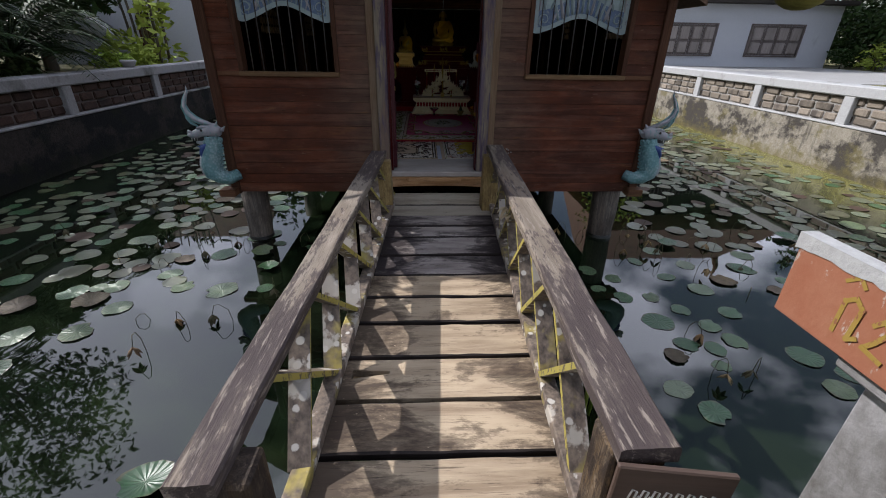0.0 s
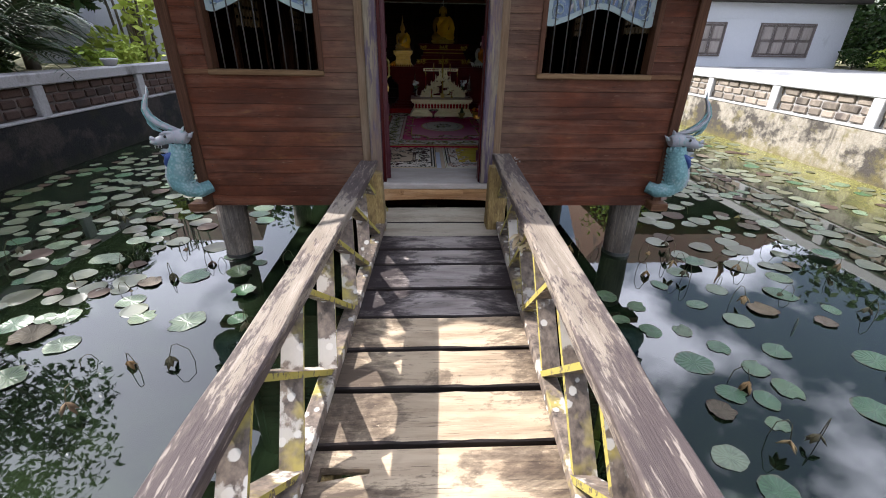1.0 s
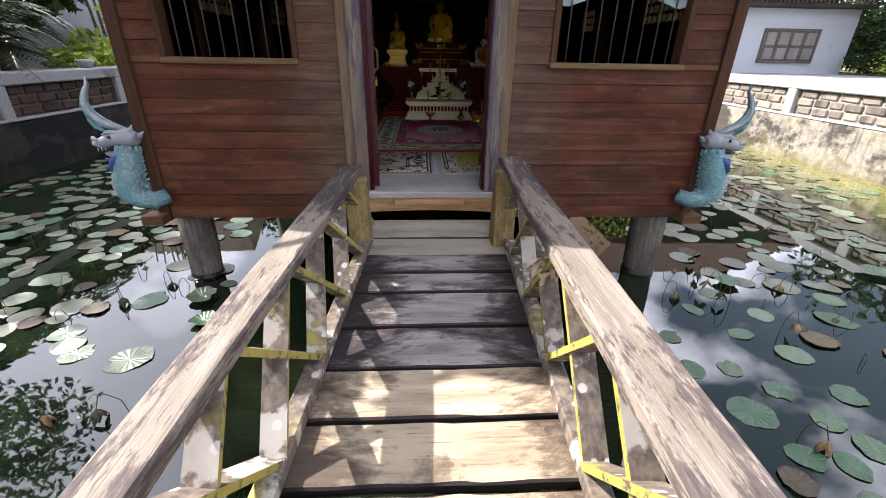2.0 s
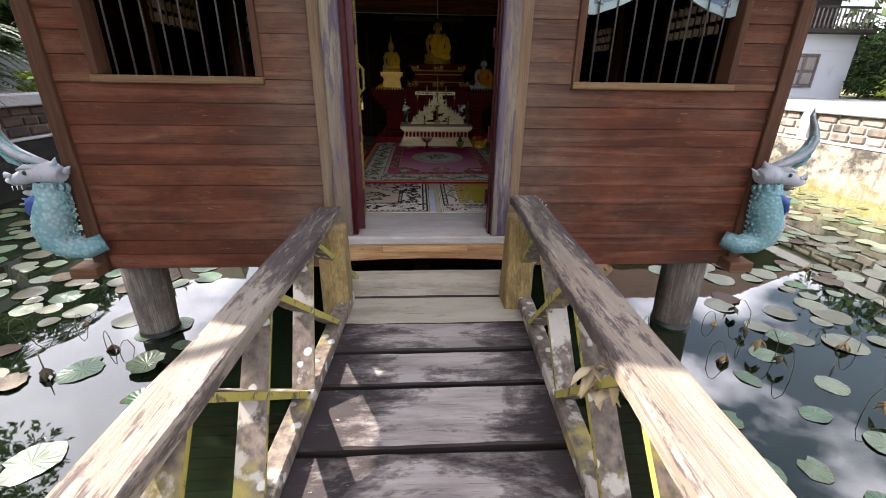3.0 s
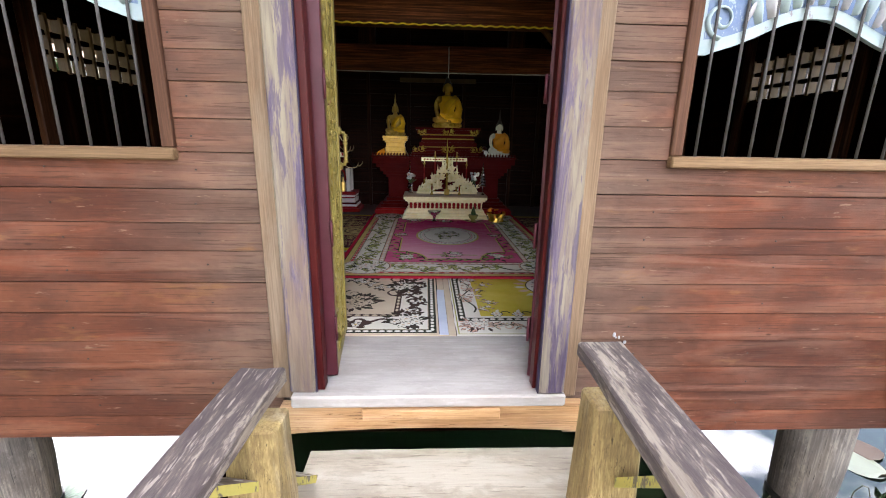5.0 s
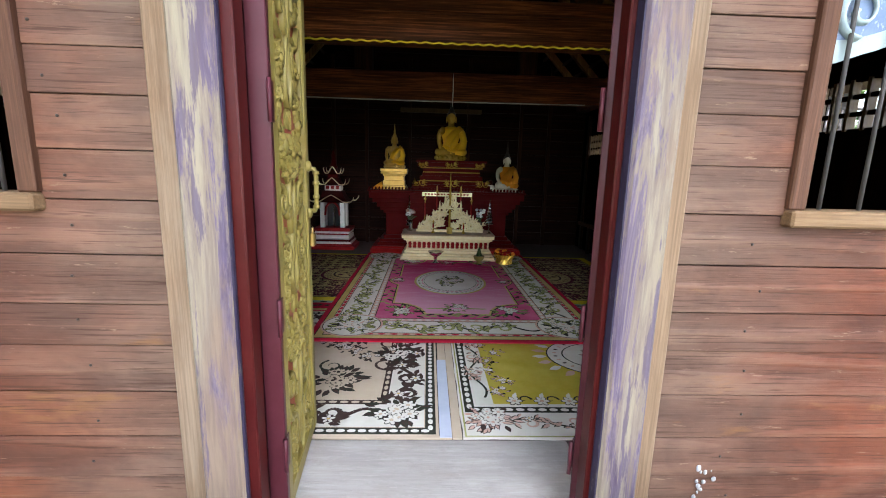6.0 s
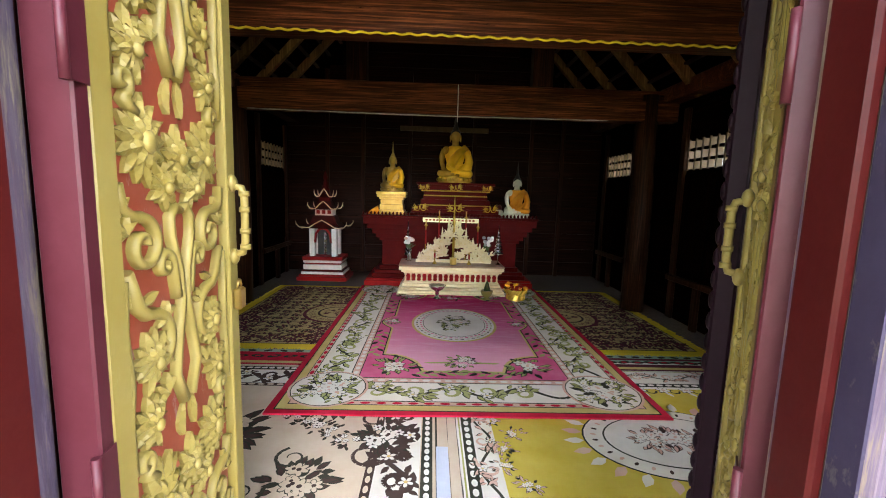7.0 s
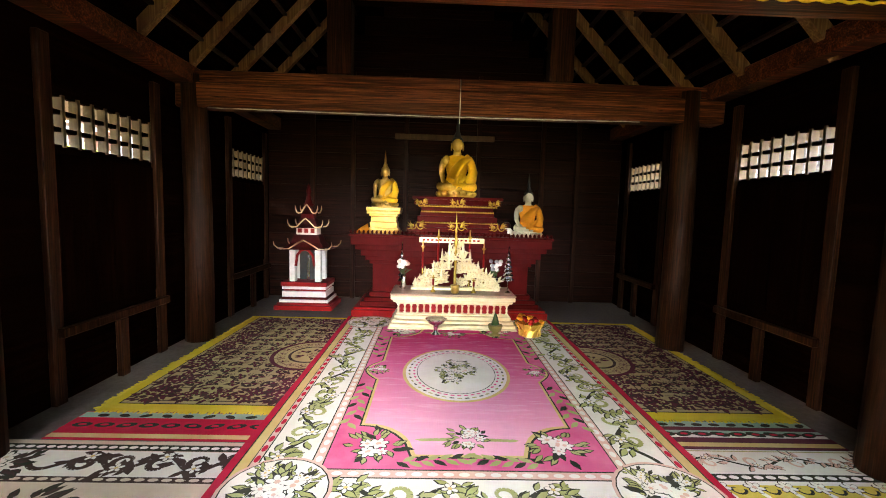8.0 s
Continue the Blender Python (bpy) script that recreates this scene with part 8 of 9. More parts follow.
# gold-edged lambrequin under the first beam
lam = tagged(new("trim"), "yellow wavy cord trim along the beam", "trim", kind="structure")
b = bmesh.new()
n = 220
sweep(b, [(WL + 0.3 + 3.5 * i / n, 6.582, 1.840 + 0.004 * math.sin(i * 1.25)) for i in range(n + 1)], 0.006, 6)
part("cord", b, C_YELLOW, lam)
b = bmesh.new()
n = 60
sweep(b, [(-1.63 + 3.2 * i / n, 8.22, 1.758 + 0.004 * noise.noise((i * 0.6, 0, 0)) - 0.01 * math.sin(math.pi * i / n)) for i in range(n + 1)], 0.004, 6)
solid("cable", b, M_PORCELAIN, "thin white cable strung along the beam", "cable")

b = bmesh.new()
sweep(b, [(0.218, 8.222, 1.70), (0.22, 8.224, 1.85), (0.218, 8.22, 2.02)], 0.0035, 6)
solid("cord", b, M_PORCELAIN, "short white cord hanging on the beam", "cord")

# ---- naga figures at the wall's corners ----
def naga(x0, s):
    """A serpent's neck, gaping head and tall nose crest at a corner; s is the way it leans out."""
    b = bmesh.new()
    P = lambda u, z, y=0.0: (x0 + s * u, 4.74 + y, z)
    neck = [(-0.09, -0.035, 0.068), (-0.02, -0.058, 0.076), (0.07, -0.045, 0.090), (0.135, 0.0, 0.110), (0.140, 0.08, 0.118), (0.120, 0.17, 0.112), (0.100, 0.25, 0.102), (0.090, 0.32, 0.090), (0.09, 0.38, 0.075)]
    sweep(b, [P(u, z, 0.06 if k == 0 else 0.0) for k, (u, z, r) in enumerate(neck)], [r for u, z, r in neck], 20, 0, 0.85)
    # ribbed pale belly down the front of the neck
    for k in range(20):
        t = 2.4 + 5.2 * k / 19
        i = min(7, int(t))
        w = t - i
        u, z, r = (neck[i][q] * (1 - w) + neck[i + 1][q] * w for q in range(3))
        sweep(b, [P(u + r * 0.80 * math.cos(a) + 0.022, z + 0.006 * math.cos(3 * a), -r * 0.62 * math.sin(a)) for a in (-1.25, -0.6, 0.0, 0.6, 1.25)], [0.006, 0.013, 0.015, 0.013, 0.006], 6, 1)
    # skull, muzzle, open jaws
    sweep(b, [P(-0.01, 0.42), P(0.05, 0.435), P(0.12, 0.432), P(0.20, 0.405), P(0.27, 0.385), P(0.315, 0.385)], [0.055, 0.086, 0.080, 0.060, 0.042, 0.018], 14, 1, 0.80)
    sweep(b, [P(0.05, 0.352), P(0.12, 0.325), P(0.19, 0.305), P(0.245, 0.312)], [0.055, 0.045, 0.034, 0.012], 10, 1, 0.85)
    sweep(b, [P(0.09, 0.372, -0.03), P(0.17, 0.352, -0.03), P(0.24, 0.345, -0.02)], [0.028, 0.026, 0.010], 8, 4, 0.8)
    for k in range(6):
        sweep(b, [P(0.13 + 0.027 * k, 0.372 - 0.002 * k, -0.040), P(0.13 + 0.027 * k, 0.345 - 0.002 * k, -0.042)], [0.0035, 0.0012], 5, 3)
    ball(b, P(0.13, 0.447, -0.066), (0.030, 0.016, 0.022), 1, 10)
    ball(b, P(0.135, 0.447, -0.078), (0.014, 0.010, 0.014), 4, 10)
    sweep(b, [P(0.07, 0.475, -0.05), P(0.13, 0.482, -0.068), P(0.19, 0.462, -0.06)], [0.010, 0.016, 0.006], 7, 1)
    sweep(b, [P(0.25, 0.415, -0.035), P(0.285, 0.43, -0.03), P(0.30, 0.41, -0.025)], [0.012, 0.016, 0.008], 7, 1)
    # collar of scales and a blue beard
    for k in range(11):
        a = k * math.tau / 11
        ball(b, P(0.075 + 0.075 * math.cos(a), 0.345 + 0.02 * math.sin(a), -0.075 * math.sin(a)), (0.013, 0.013, 0.026), 0, 8)
    sweep(b, [P(0.10, 0.315, -0.05), P(0.165, 0.262, -0.06), P(0.195, 0.21, -0.055), P(0.19, 0.15, -0.045)], [0.035, 0.045, 0.030, 0.005], 8, 2, 0.6)
    sweep(b, [P(0.15, 0.30, -0.04), P(0.20, 0.275, -0.045), P(0.235, 0.285, -0.04)], [0.02, 0.022, 0.004], 8, 2, 0.6)
    # nose crest that sweeps out, then up
    crest = [P(0.05, 0.485), P(0.13, 0.512), P(0.205, 0.55), P(0.262, 0.605), P(0.282, 0.675), P(0.258, 0.745), P(0.228, 0.80), P(0.225, 0.855)]
    sweep(b, crest, [0.040, 0.058, 0.062, 0.058, 0.047, 0.036, 0.028, 0.006], 12, 1, 0.42)
    sweep(b, [P(0.20, 0.475), P(0.25, 0.505), P(0.285, 0.555), P(0.295, 0.61)], [0.020, 0.036, 0.030, 0.006], 8, 0, 0.45)
    for off, mi in ((-0.020, 0), (0.018, 0)):
        sweep(b, [(p[0] + s * off, p[1] - 0.020, p[2] - off) for p in crest[1:7]], [0.006, 0.010, 0.011, 0.010, 0.008, 0.003], 6, mi)
    for u, z, ln, lean in ((0.02, 0.475, 0.05, -0.02), (-0.03, 0.43, 0.045, -0.04)):
        sweep(b, [P(u, z), P(u + lean * 0.4, z + ln * 0.6), P(u + lean, z + ln)], [0.026, 0.018, 0.003], 6, 1, 0.6)
    # overlapping scales on the neck's sides
    for row in range(13):
        t = 2.0 + 5.3 * row / 12
        i = min(7, int(t))
        w = t - i
        u, z, r = (neck[i][q] * (1 - w) + neck[i + 1][q] * w for q in range(3))
        for col in range(8):
            a = -2.2 + 0.36 * col + 0.18 * (row % 2)
            ball(b, P(u + r * 0.965 * math.sin(a), z, -r * 0.82 * math.cos(a)), (0.010, 0.0018, 0.009), 0, 6)
    ob = solid("naga_statue", b, [M_TURQ, M_LILAC, M_NAVY, M_PORCELAIN, M_HAIR], "weathered turquoise serpent figurehead at the hall's corner", "statue", "serpent figures at the corners")
    b = bmesh.new()
    box(b, *sorted((x0 - s * 0.05, x0 + s * 0.12)), 4.70, 4.86, -0.262, -0.185, 0, 0.008)
    solid("beam_end", b, M_TRIM, "short brown beam end under the serpent figure", "bracket", "beam ends")


naga(2.215, 1)
naga(-2.185, -1)

# ---- sign boards ----
def stroke(b, pts, width, lift=(0, 0, 0)):
    """A flat brush stroke through points on a board, a hair thicker than paint."""
    for k2, (p, q) in enumerate(zip(pts, pts[1:])):
        p, q = Vector(p) - Vector((0.0006 * k2, 0, 0)), Vector(q) - Vector((0.0006 * k2, 0, 0))
        beam(b, p - (q - p).normalized() * width * 0.45, q + (q - p).normalized() * width * 0.45, 0.0016, width, 0, up=(0.0, (q - p).z, -(q - p).y) if abs((q - p).x) < abs((q - p).y) + abs((q - p).z) else (0, 0, 1))


SX = 1.035
sg = thing("sign_board", "orange painted board with yellow handwriting and white top edge", "sign", (SX + 0.02, 1.2, -0.25))
b = bmesh.new()
box(b, SX, SX + 0.025, 0.45, 1.415, 0.495, 0.735, 0, 0.004)
wpart("board", b, paint("orange_board_paint", (0.24, 0.085, 0.044), (0.29, 0.125, 0.072), (0.36, 0.31, 0.27), 0.75, 9, 0.60, 0.5), sg)
b = bmesh.new()
rr = random.Random(4)
rows6 = []
for i in range(41):
    y = 0.45 + 0.975 * i / 40
    zb = 0.722 + 0.018 * noise.noise((y * 22, 3.3, 0))
    rows6.append([b.verts.new(p) for p in ((SX - 0.004, y, zb), (SX - 0.004, y, 0.766), (SX + 0.05, y, 0.766), (SX + 0.05, y, 0.7355))])
for u, v in zip(rows6, rows6[1:]):
    for q in range(4):
        b.faces.new((u[q], u[(q + 1) % 4], v[(q + 1) % 4], v[q]))
b.faces.new(rows6[0])
b.faces.new(rows6[-1][::-1])
wpart("top_edge", b, M_WHITE, sg, "chipped white painted top edge")
M_BRUSH = paint("yellow_brush_paint", (0.2475, 0.1575, 0.02625), (0.2775, 0.195, 0.045), (0.2025, 0.0825, 0.04125), 0.75, 22, 0.55)
for k in range(8):
    y = 1.22 - 0.09 * k
    b = bmesh.new()
    up = rr.uniform(-0.012, 0.012)
    if k % 3 == 0:
        pts = [(0, 0.56), (0.0, 0.655), (-0.025, 0.675), (-0.05, 0.655), (-0.045, 0.56), (-0.065, 0.575)]
    elif k % 3 == 1:
        pts = [(0, 0.64), (-0.02, 0.665), (-0.04, 0.64), (-0.02, 0.60), (0.0, 0.57), (-0.05, 0.56)]
    else:
        pts = [(0.0, 0.665), (-0.015, 0.57), (-0.035, 0.62), (-0.05, 0.57), (-0.065, 0.665)]
    stroke(b, [(SX - 0.001, y + p, z + up) for p, z in pts], 0.013)
    wpart("writing", b, M_BRUSH, sg, "yellow brushed stroke")
for k, (y, z) in enumerate(((1.24, 0.70), (1.05, 0.705))):
    b = bmesh.new()
    stroke(b, [(SX - 0.001, y, z), (SX - 0.001, y - 0.03, z + 0.025), (SX - 0.001, y - 0.05, z + 0.005)], 0.011)
    wpart("writing", b, M_BRUSH, sg, "yellow brushed stroke")
b = bmesh.new()
box(b, 1.235, 1.45, 0.35, 1.22, -3.5, 0.44, 0, 0.01)
wpart("support", b, M_WHITE_L, sg, "grey-white painted support")
b = bmesh.new()
box(b, SX + 0.03, 1.42, 0.5, 1.2, 0.4405, 0.55, 0, 0.01)
wpart("shelf", b, M_WHITE_L, sg)

sg.matrix_basis = Matrix.Translation(Vector((-0.118, 0.3, 1.267)) * 0.43) @ Matrix.Scale(0.57, 4) @ sg.matrix_basis

ns = thing("notice_board", "small dark wooden notice with white handwriting at the rail's end", "sign", (0.5, 0.97, 0.1))
b = bmesh.new()
beam(b, (0.345, 0.962, 0.235), (0.625, 0.925, 0.23), 0.018, 0.25, 0, bevel=0.004)
wpart("board", b, wood("notice_wood", (0.035, 0.022, 0.018), (0.07, 0.045, 0.035), (0.12, 0.08, 0.06), "x", 0.6, 18), ns)
for k in range(8):
    b = bmesh.new()
    x = 0.385 + 0.027 * k
    y = 0.946 - 0.132 * (x - 0.385)
    sweep(b, [(x, y, 0.25), (x + 0.006, y - 0.0005, 0.285), (x + 0.018, y - 0.002, 0.28), (x + 0.014, y - 0.0015, 0.25), (x + 0.026, y - 0.003, 0.262)], 0.003, 5, 0, 0.5)
    wpart("writing", b, M_PORCELAIN, ns, "white brushed stroke")

# dried flowers on the handrail brace
df = thing("dried_flowers", "withered cream flowers tied to the handrail brace", "flowers", (0.52, 3.08, 0.2))
rr = random.Random(14)
for k in range(15):
    b = bmesh.new()
    a = rr.uniform(0, math.tau)
    c = Vector((0.505 + rr.uniform(-0.05, 0.04), 3.08 + rr.uniform(-0.05, 0.05), 0.20 + rr.uniform(-0.04, 0.06)))
    d = Vector((math.cos(a) * 0.7 - 0.2, math.sin(a) * 0.7 - 0.3, rr.uniform(-0.7, 0.4))).normalized()
    ln = rr.uniform(0.055, 0.10)
    sweep(b, [c, c + d * ln * 0.4, c + d * ln * 0.8 + Vector((0, 0, -0.012)), c + d * ln + Vector((0, 0, -0.03))], [0.005, 0.017, 0.012, 0.002], 8, 0, 0.3)
    wpart("petal", b, paint("withered_petal", (0.36, 0.26, 0.14), (0.48, 0.40, 0.28), None, 0.8) if k == 0 else bpy.data.materials["withered_petal"], df)

# ---- lotus leaves ----
def pad_mesh(name, seed, mat, cup=0.0, ragged=0.05):
    rr2 = random.Random(seed)
    b = bmesh.new()
    n = 22
    c = b.verts.new((0, 0, 0.0))
    r1, r2 = [], []
    for k in range(n):
        a = math.tau * (k + 0.5) / n
        notch = 0.72 if k in (0, n - 1) and seed % 2 else 1.0
        r = notch * (1 + rr2.uniform(-ragged, ragged) + 0.05 * math.sin(2 * a + seed) + 0.03 * math.sin(5 * a + seed))
        r1.append(b.verts.new((0.55 * r * math.cos(a), 0.55 * r * math.sin(a), 0.012 + cup * 0.25 + 0.008 * math.sin(4 * a))))
        r2.append(b.verts.new((r * math.cos(a), r * math.sin(a), 0.012 + cup + 0.03 * math.sin(3 * a + seed) * (1 + 5 * cup) * 0.6 + 0.012)))
    for k in range(n):
        j = (k + 1) % n
        for f in (b.faces.new((c, r1[k], r1[j])), b.faces.new((r1[k], r2[k], r2[j], r1[j]))):
            f.smooth = True
    return mesh_of(name, b, mat, recalc=False)


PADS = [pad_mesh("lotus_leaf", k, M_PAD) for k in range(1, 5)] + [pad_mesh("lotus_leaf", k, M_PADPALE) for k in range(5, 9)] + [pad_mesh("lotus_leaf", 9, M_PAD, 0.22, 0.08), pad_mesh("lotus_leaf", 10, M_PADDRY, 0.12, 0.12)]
GREEN_L, PALE_L, CUP_L, DRY_L = (0, 1, 2, 3), (4, 5, 6, 7), (8,), (9,)
LABELS = {0: "round green lotus leaf floating on the pond", 1: "pale sunlit lotus leaf floating on the pond", 2: "green lotus leaf with curled rim", 3: "withered brown lotus leaf on the water"}
placed = []


def lay_pad(x, y, r, kind, rr2):
    if any((x - a) ** 2 + (y - c) ** 2 < (0.68 * (r + q)) ** 2 for a, c, q in placed):
        return False
    placed.append((x, y, r))
    mesh = PADS[rr2.choice((GREEN_L, PALE_L, CUP_L, DRY_L)[kind])]
    ob = new("lotus_leaf", mesh)
    lift = 0.004 + (0.02 if kind == 2 else 0.0)
    ob.matrix_basis = pose(x, y, WATER + lift, rr2.uniform(-2, 2), rr2.uniform(-2, 2), rr2.uniform(0, 360)) @ Matrix.Diagonal((r * rr2.uniform(0.85, 1.1), r * rr2.uniform(0.85, 1.1), r * 0.5 + 0.03, 1))
    tagged(ob, LABELS[kind], "lotus leaf", "lotus leaves on the pond")
    return True


rr = random.Random(77)
for x, y, r, kd in ((1.79, 2.23, 0.17, 0), (1.66, 2.44, 0.15, 1), (1.92, 3.23, 0.20, 0), (2.05, 3.62, 0.13, 0), (1.78, 3.62, 0.14, 0), (2.22, 3.4, 0.14, 0), (2.34, 3.16, 0.14, 0), (2.0, 2.92, 0.14, 0), (1.83, 2.78, 0.13, 3), (2.2, 2.86, 0.13, 0), (2.42, 2.95, 0.15, 0), (2.12, 2.66, 0.11, 0),
                    (2.65, 3.35, 0.16, 0), (2.62, 3.75, 0.17, 1), (2.95, 3.9, 0.17, 3), (2.4, 4.0, 0.13, 0), (2.85, 2.75, 0.2, 0), (3.05, 2.55, 0.17, 0), (1.62, 4.15, 0.15, 0), (1.83, 3.98, 0.14, 0), (1.60, 3.78, 0.11, 0), (2.55, 4.6, 0.15, 0), (2.75, 4.25, 0.16, 1),
                    (-1.93, 4.62, 0.17, 2), (-1.75, 4.26, 0.16, 2), (-2.06, 3.83, 0.22, 1), (-2.35, 4.6, 0.2, 0), (-1.62, 1.84, 0.21, 2), (-2.45, 3.9, 0.16, 0), (-1.66, 3.86, 0.12, 0), (-2.85, 3.55, 0.18, 1), (-2.95, 3.2, 0.19, 0), (-3.25, 2.75, 0.2, 0), (-3.4, 3.15, 0.19, 1), (-3.7, 2.9, 0.2, 1), (-2.7, 4.15, 0.17, 1)):
    lay_pad(x, y, r * 0.66, kd, rr)
tries = 0
while len(placed) < 300 and tries < 16000:
    tries += 1
    left = rr.random() < 0.52
    if left:
        x, y = rr.uniform(-6.1, -1.4), rr.uniform(2.6, 12.0)
        d = 0.95 if y > 4.3 else (0.8 if x < -2.9 - 0.35 * (4.3 - y) * 0 and y > 3.3 else (0.55 if x < -3.6 else 0.04))
        if y > 8 and x < -4.8:
            d = 0.4
    else:
        x, y = rr.uniform(1.3, 7.2), rr.uniform(2.2, 12.5)
        d = 0.9 if (y > 4.6 and x > 2.5) else (0.6 if x > 3.2 and y > 3.0 else 0.12)
    if -2.0 < x < 2.2 and y > 5.2:
        d = 0.05
    if rr.random() > d:
        continue
    # water in the sun gets more of the pale, sunlit-toned leaves
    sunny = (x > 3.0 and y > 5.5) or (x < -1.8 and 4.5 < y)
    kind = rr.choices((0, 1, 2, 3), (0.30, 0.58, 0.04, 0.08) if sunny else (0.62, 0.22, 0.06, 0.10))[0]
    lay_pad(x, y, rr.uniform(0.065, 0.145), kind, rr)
# the far rest of the leaves, too many to count
b = bmesh.new()
for k in range(1300):
    x, y = (rr.uniform(-6.2, -2.4), rr.uniform(4.0, 16.5)) if rr.random() < 0.45 else (rr.uniform(2.7, 7.5), rr.uniform(4.6, 16.5))
    r = rr.uniform(0.07, 0.15)
    if any((x - a) ** 2 + (y - c) ** 2 < (0.7 * (r + q)) ** 2 for a, c, q in placed):
        continue
    placed.append((x, y, r))
    a0 = rr.uniform(0, 6)
    vs = [b.verts.new((x + r * (1 + 0.06 * math.sin(3 * q)) * math.cos(q + a0), y + r * math.sin(q + a0), WATER + 0.008 + 0.006 * math.sin(2 * q))) for q in (i * math.tau / 14 for i in range(14))]
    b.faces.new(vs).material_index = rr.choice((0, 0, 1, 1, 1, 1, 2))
solid("far_lotus_leaves", b, [M_PAD, M_PADPALE, M_PADDRY], "many small lotus leaves crowding the far water", "lotus leaves", kind="stuff", recalc=False)

# withered stems standing in the water
rr = random.Random(31)
spots = [(-2.55, 3.3), (-2.05, 3.2), (-1.75, 3.35), (-2.25, 2.95), (-1.5, 3.7), (-2.4, 4.9), (-2.2, 4.75), (-1.6, 4.9), (-2.9, 4.3), (2.05, 3.05), (2.3, 2.55), (2.0, 2.6), (2.95, 2.2), (3.3, 3.1), (2.5, 4.3), (2.1, 4.6), (2.75, 5.0), (3.3, 4.6), (1.75, 4.95), (1.65, 5.0), (3.9, 5.2), (4.2, 6.0), (3.6, 6.4), (-3.2, 5.2), (-3.9, 5.9), (-3.5, 6.6), (-4.4, 4.9), (5.0, 6.5), (4.6, 7.4), (-1.3, 2.55), (2.45, 4.75), (2.6, 4.55), (2.9, 4.4), (2.35, 5.05), (3.1, 4.85), (2.7, 4.0), (3.4, 4.1), (3.0, 3.6), (-2.6, 4.6), (-2.75, 5.1), (-3.0, 4.75), (-3.35, 4.4), (-2.1, 5.0), (4.1, 4.5), (3.8, 3.7)]
for k, (x, y) in enumerate(spots):
    st = thing("withered_lotus", "withered lotus stem with a drooping brown leaf", "plant", (x, y, WATER), "withered lotus stems")
    h = rr.uniform(0.08, 0.26)
    a = rr.uniform(0, math.tau)
    bend = rr.uniform(0.03, 0.10)
    top = Vector((bend * math.cos(a), bend * math.sin(a), h))
    b = bmesh.new()
    tip = top + Vector((0.06 * math.cos(a), 0.06 * math.sin(a), -0.10))
    sweep(b, [(0, 0, -0.1), (top.x * 0.3, top.y * 0.3, h * 0.6), top * 0.95, (top + tip) / 2 + Vector((0, 0, 0.035)), tip], 0.0028, 6)
    part("stem", b, M_STEM, st)
    b = bmesh.new()
    for j in range(5):
        q = rr.uniform(0, math.tau)
        d = Vector((0.05 * math.cos(q), 0.05 * math.sin(q), -rr.uniform(0.05, 0.09)))
        sweep(b, [tip, tip + d * 0.5, tip + d], [0.004, 0.022, 0.004], 6, 0, 0.4)
    part("dead_leaf", b, M_DRY if k % 2 else M_STEM, st)

# ---- plants and trees ----
def frond(b, base, a, ln, lift, rr2, mi=0, leaflets=24, wd=0.2):
    pts = []
    d = Vector((math.cos(a), math.sin(a), 0))
    for i in range(9):
        u = i / 8
        pts.append(Vector(base) + d * ln * u + Vector((0, 0, lift * math.sin(u * 2.2) - 0.35 * ln * u * u)))
    sweep(b, pts, [0.014 * (1 - 0.8 * i / 8) + 0.002 for i in range(9)], 5, mi)
    side = Vector((-d.y, d.x, 0))
    for i in range(leaflets):
        u = 0.12 + 0.86 * i / leaflets
        p = pts[min(7, int(u * 8))].lerp(pts[min(8, int(u * 8) + 1)], u * 8 - int(u * 8))
        l2 = ln * 0.30 * math.sin(math.pi * (0.15 + 0.8 * u)) * rr2.uniform(0.85, 1.1)
        for sg2 in (-1, 1):
            q = p + side * sg2 * l2 + d * l2 * 0.55 + Vector((0, 0, -0.22 * l2))
            m2 = (p + q) / 2 + Vector((0, 0, 0.06 * l2))
            w2 = d * l2 * wd * 0.5
            f = b.faces.new([b.verts.new(v) for v in (p, m2 - w2 * 0.6, q, m2 + w2 * 0.6)])
            f.material_index = mi


def palm(x, y, z, r, n, seed, label, mat=M_PALM):
    rr2 = random.Random(seed)
    t = thing("palm", label, "palm", (x, y, z), "palms on the bank")
    b = bmesh.new()
    sweep(b, [(0, 0, -0.1), (0, 0, 0.25), (0.02, 0, 0.5)], [0.13, 0.12, 0.08], 10)
    part("trunk", b, M_BARK, t)
    for k in range(n):
        b = bmesh.new()
        frond(b, (0, 0, 0.45), rr2.uniform(0, math.tau), r * rr2.uniform(0.7, 1.1), rr2.uniform(0.3, 1.25) * r * 0.6, rr2)
        part("frond", b, mat, t, recalc=False)


palm(-8.0, 7.7, 0.42, 1.8, 40, 1, "dark green feathery palm leaning over the pond wall")
palm(-8.1, 9.6, 0.42, 1.9, 40, 2, "dark green feathery palm leaning over the pond wall")
palm(-9.6, 8.6, 0.7, 2.1, 36, 3, "tall dark green palm behind the pond wall")
palm(-9.3, 11.2, 0.42, 1.7, 30, 4, "dark green feathery palm behind the pond wall")
palm(-7.9, 5.8, 0.42, 1.8, 36, 5, "dark green feathery palm leaning over the pond wall")


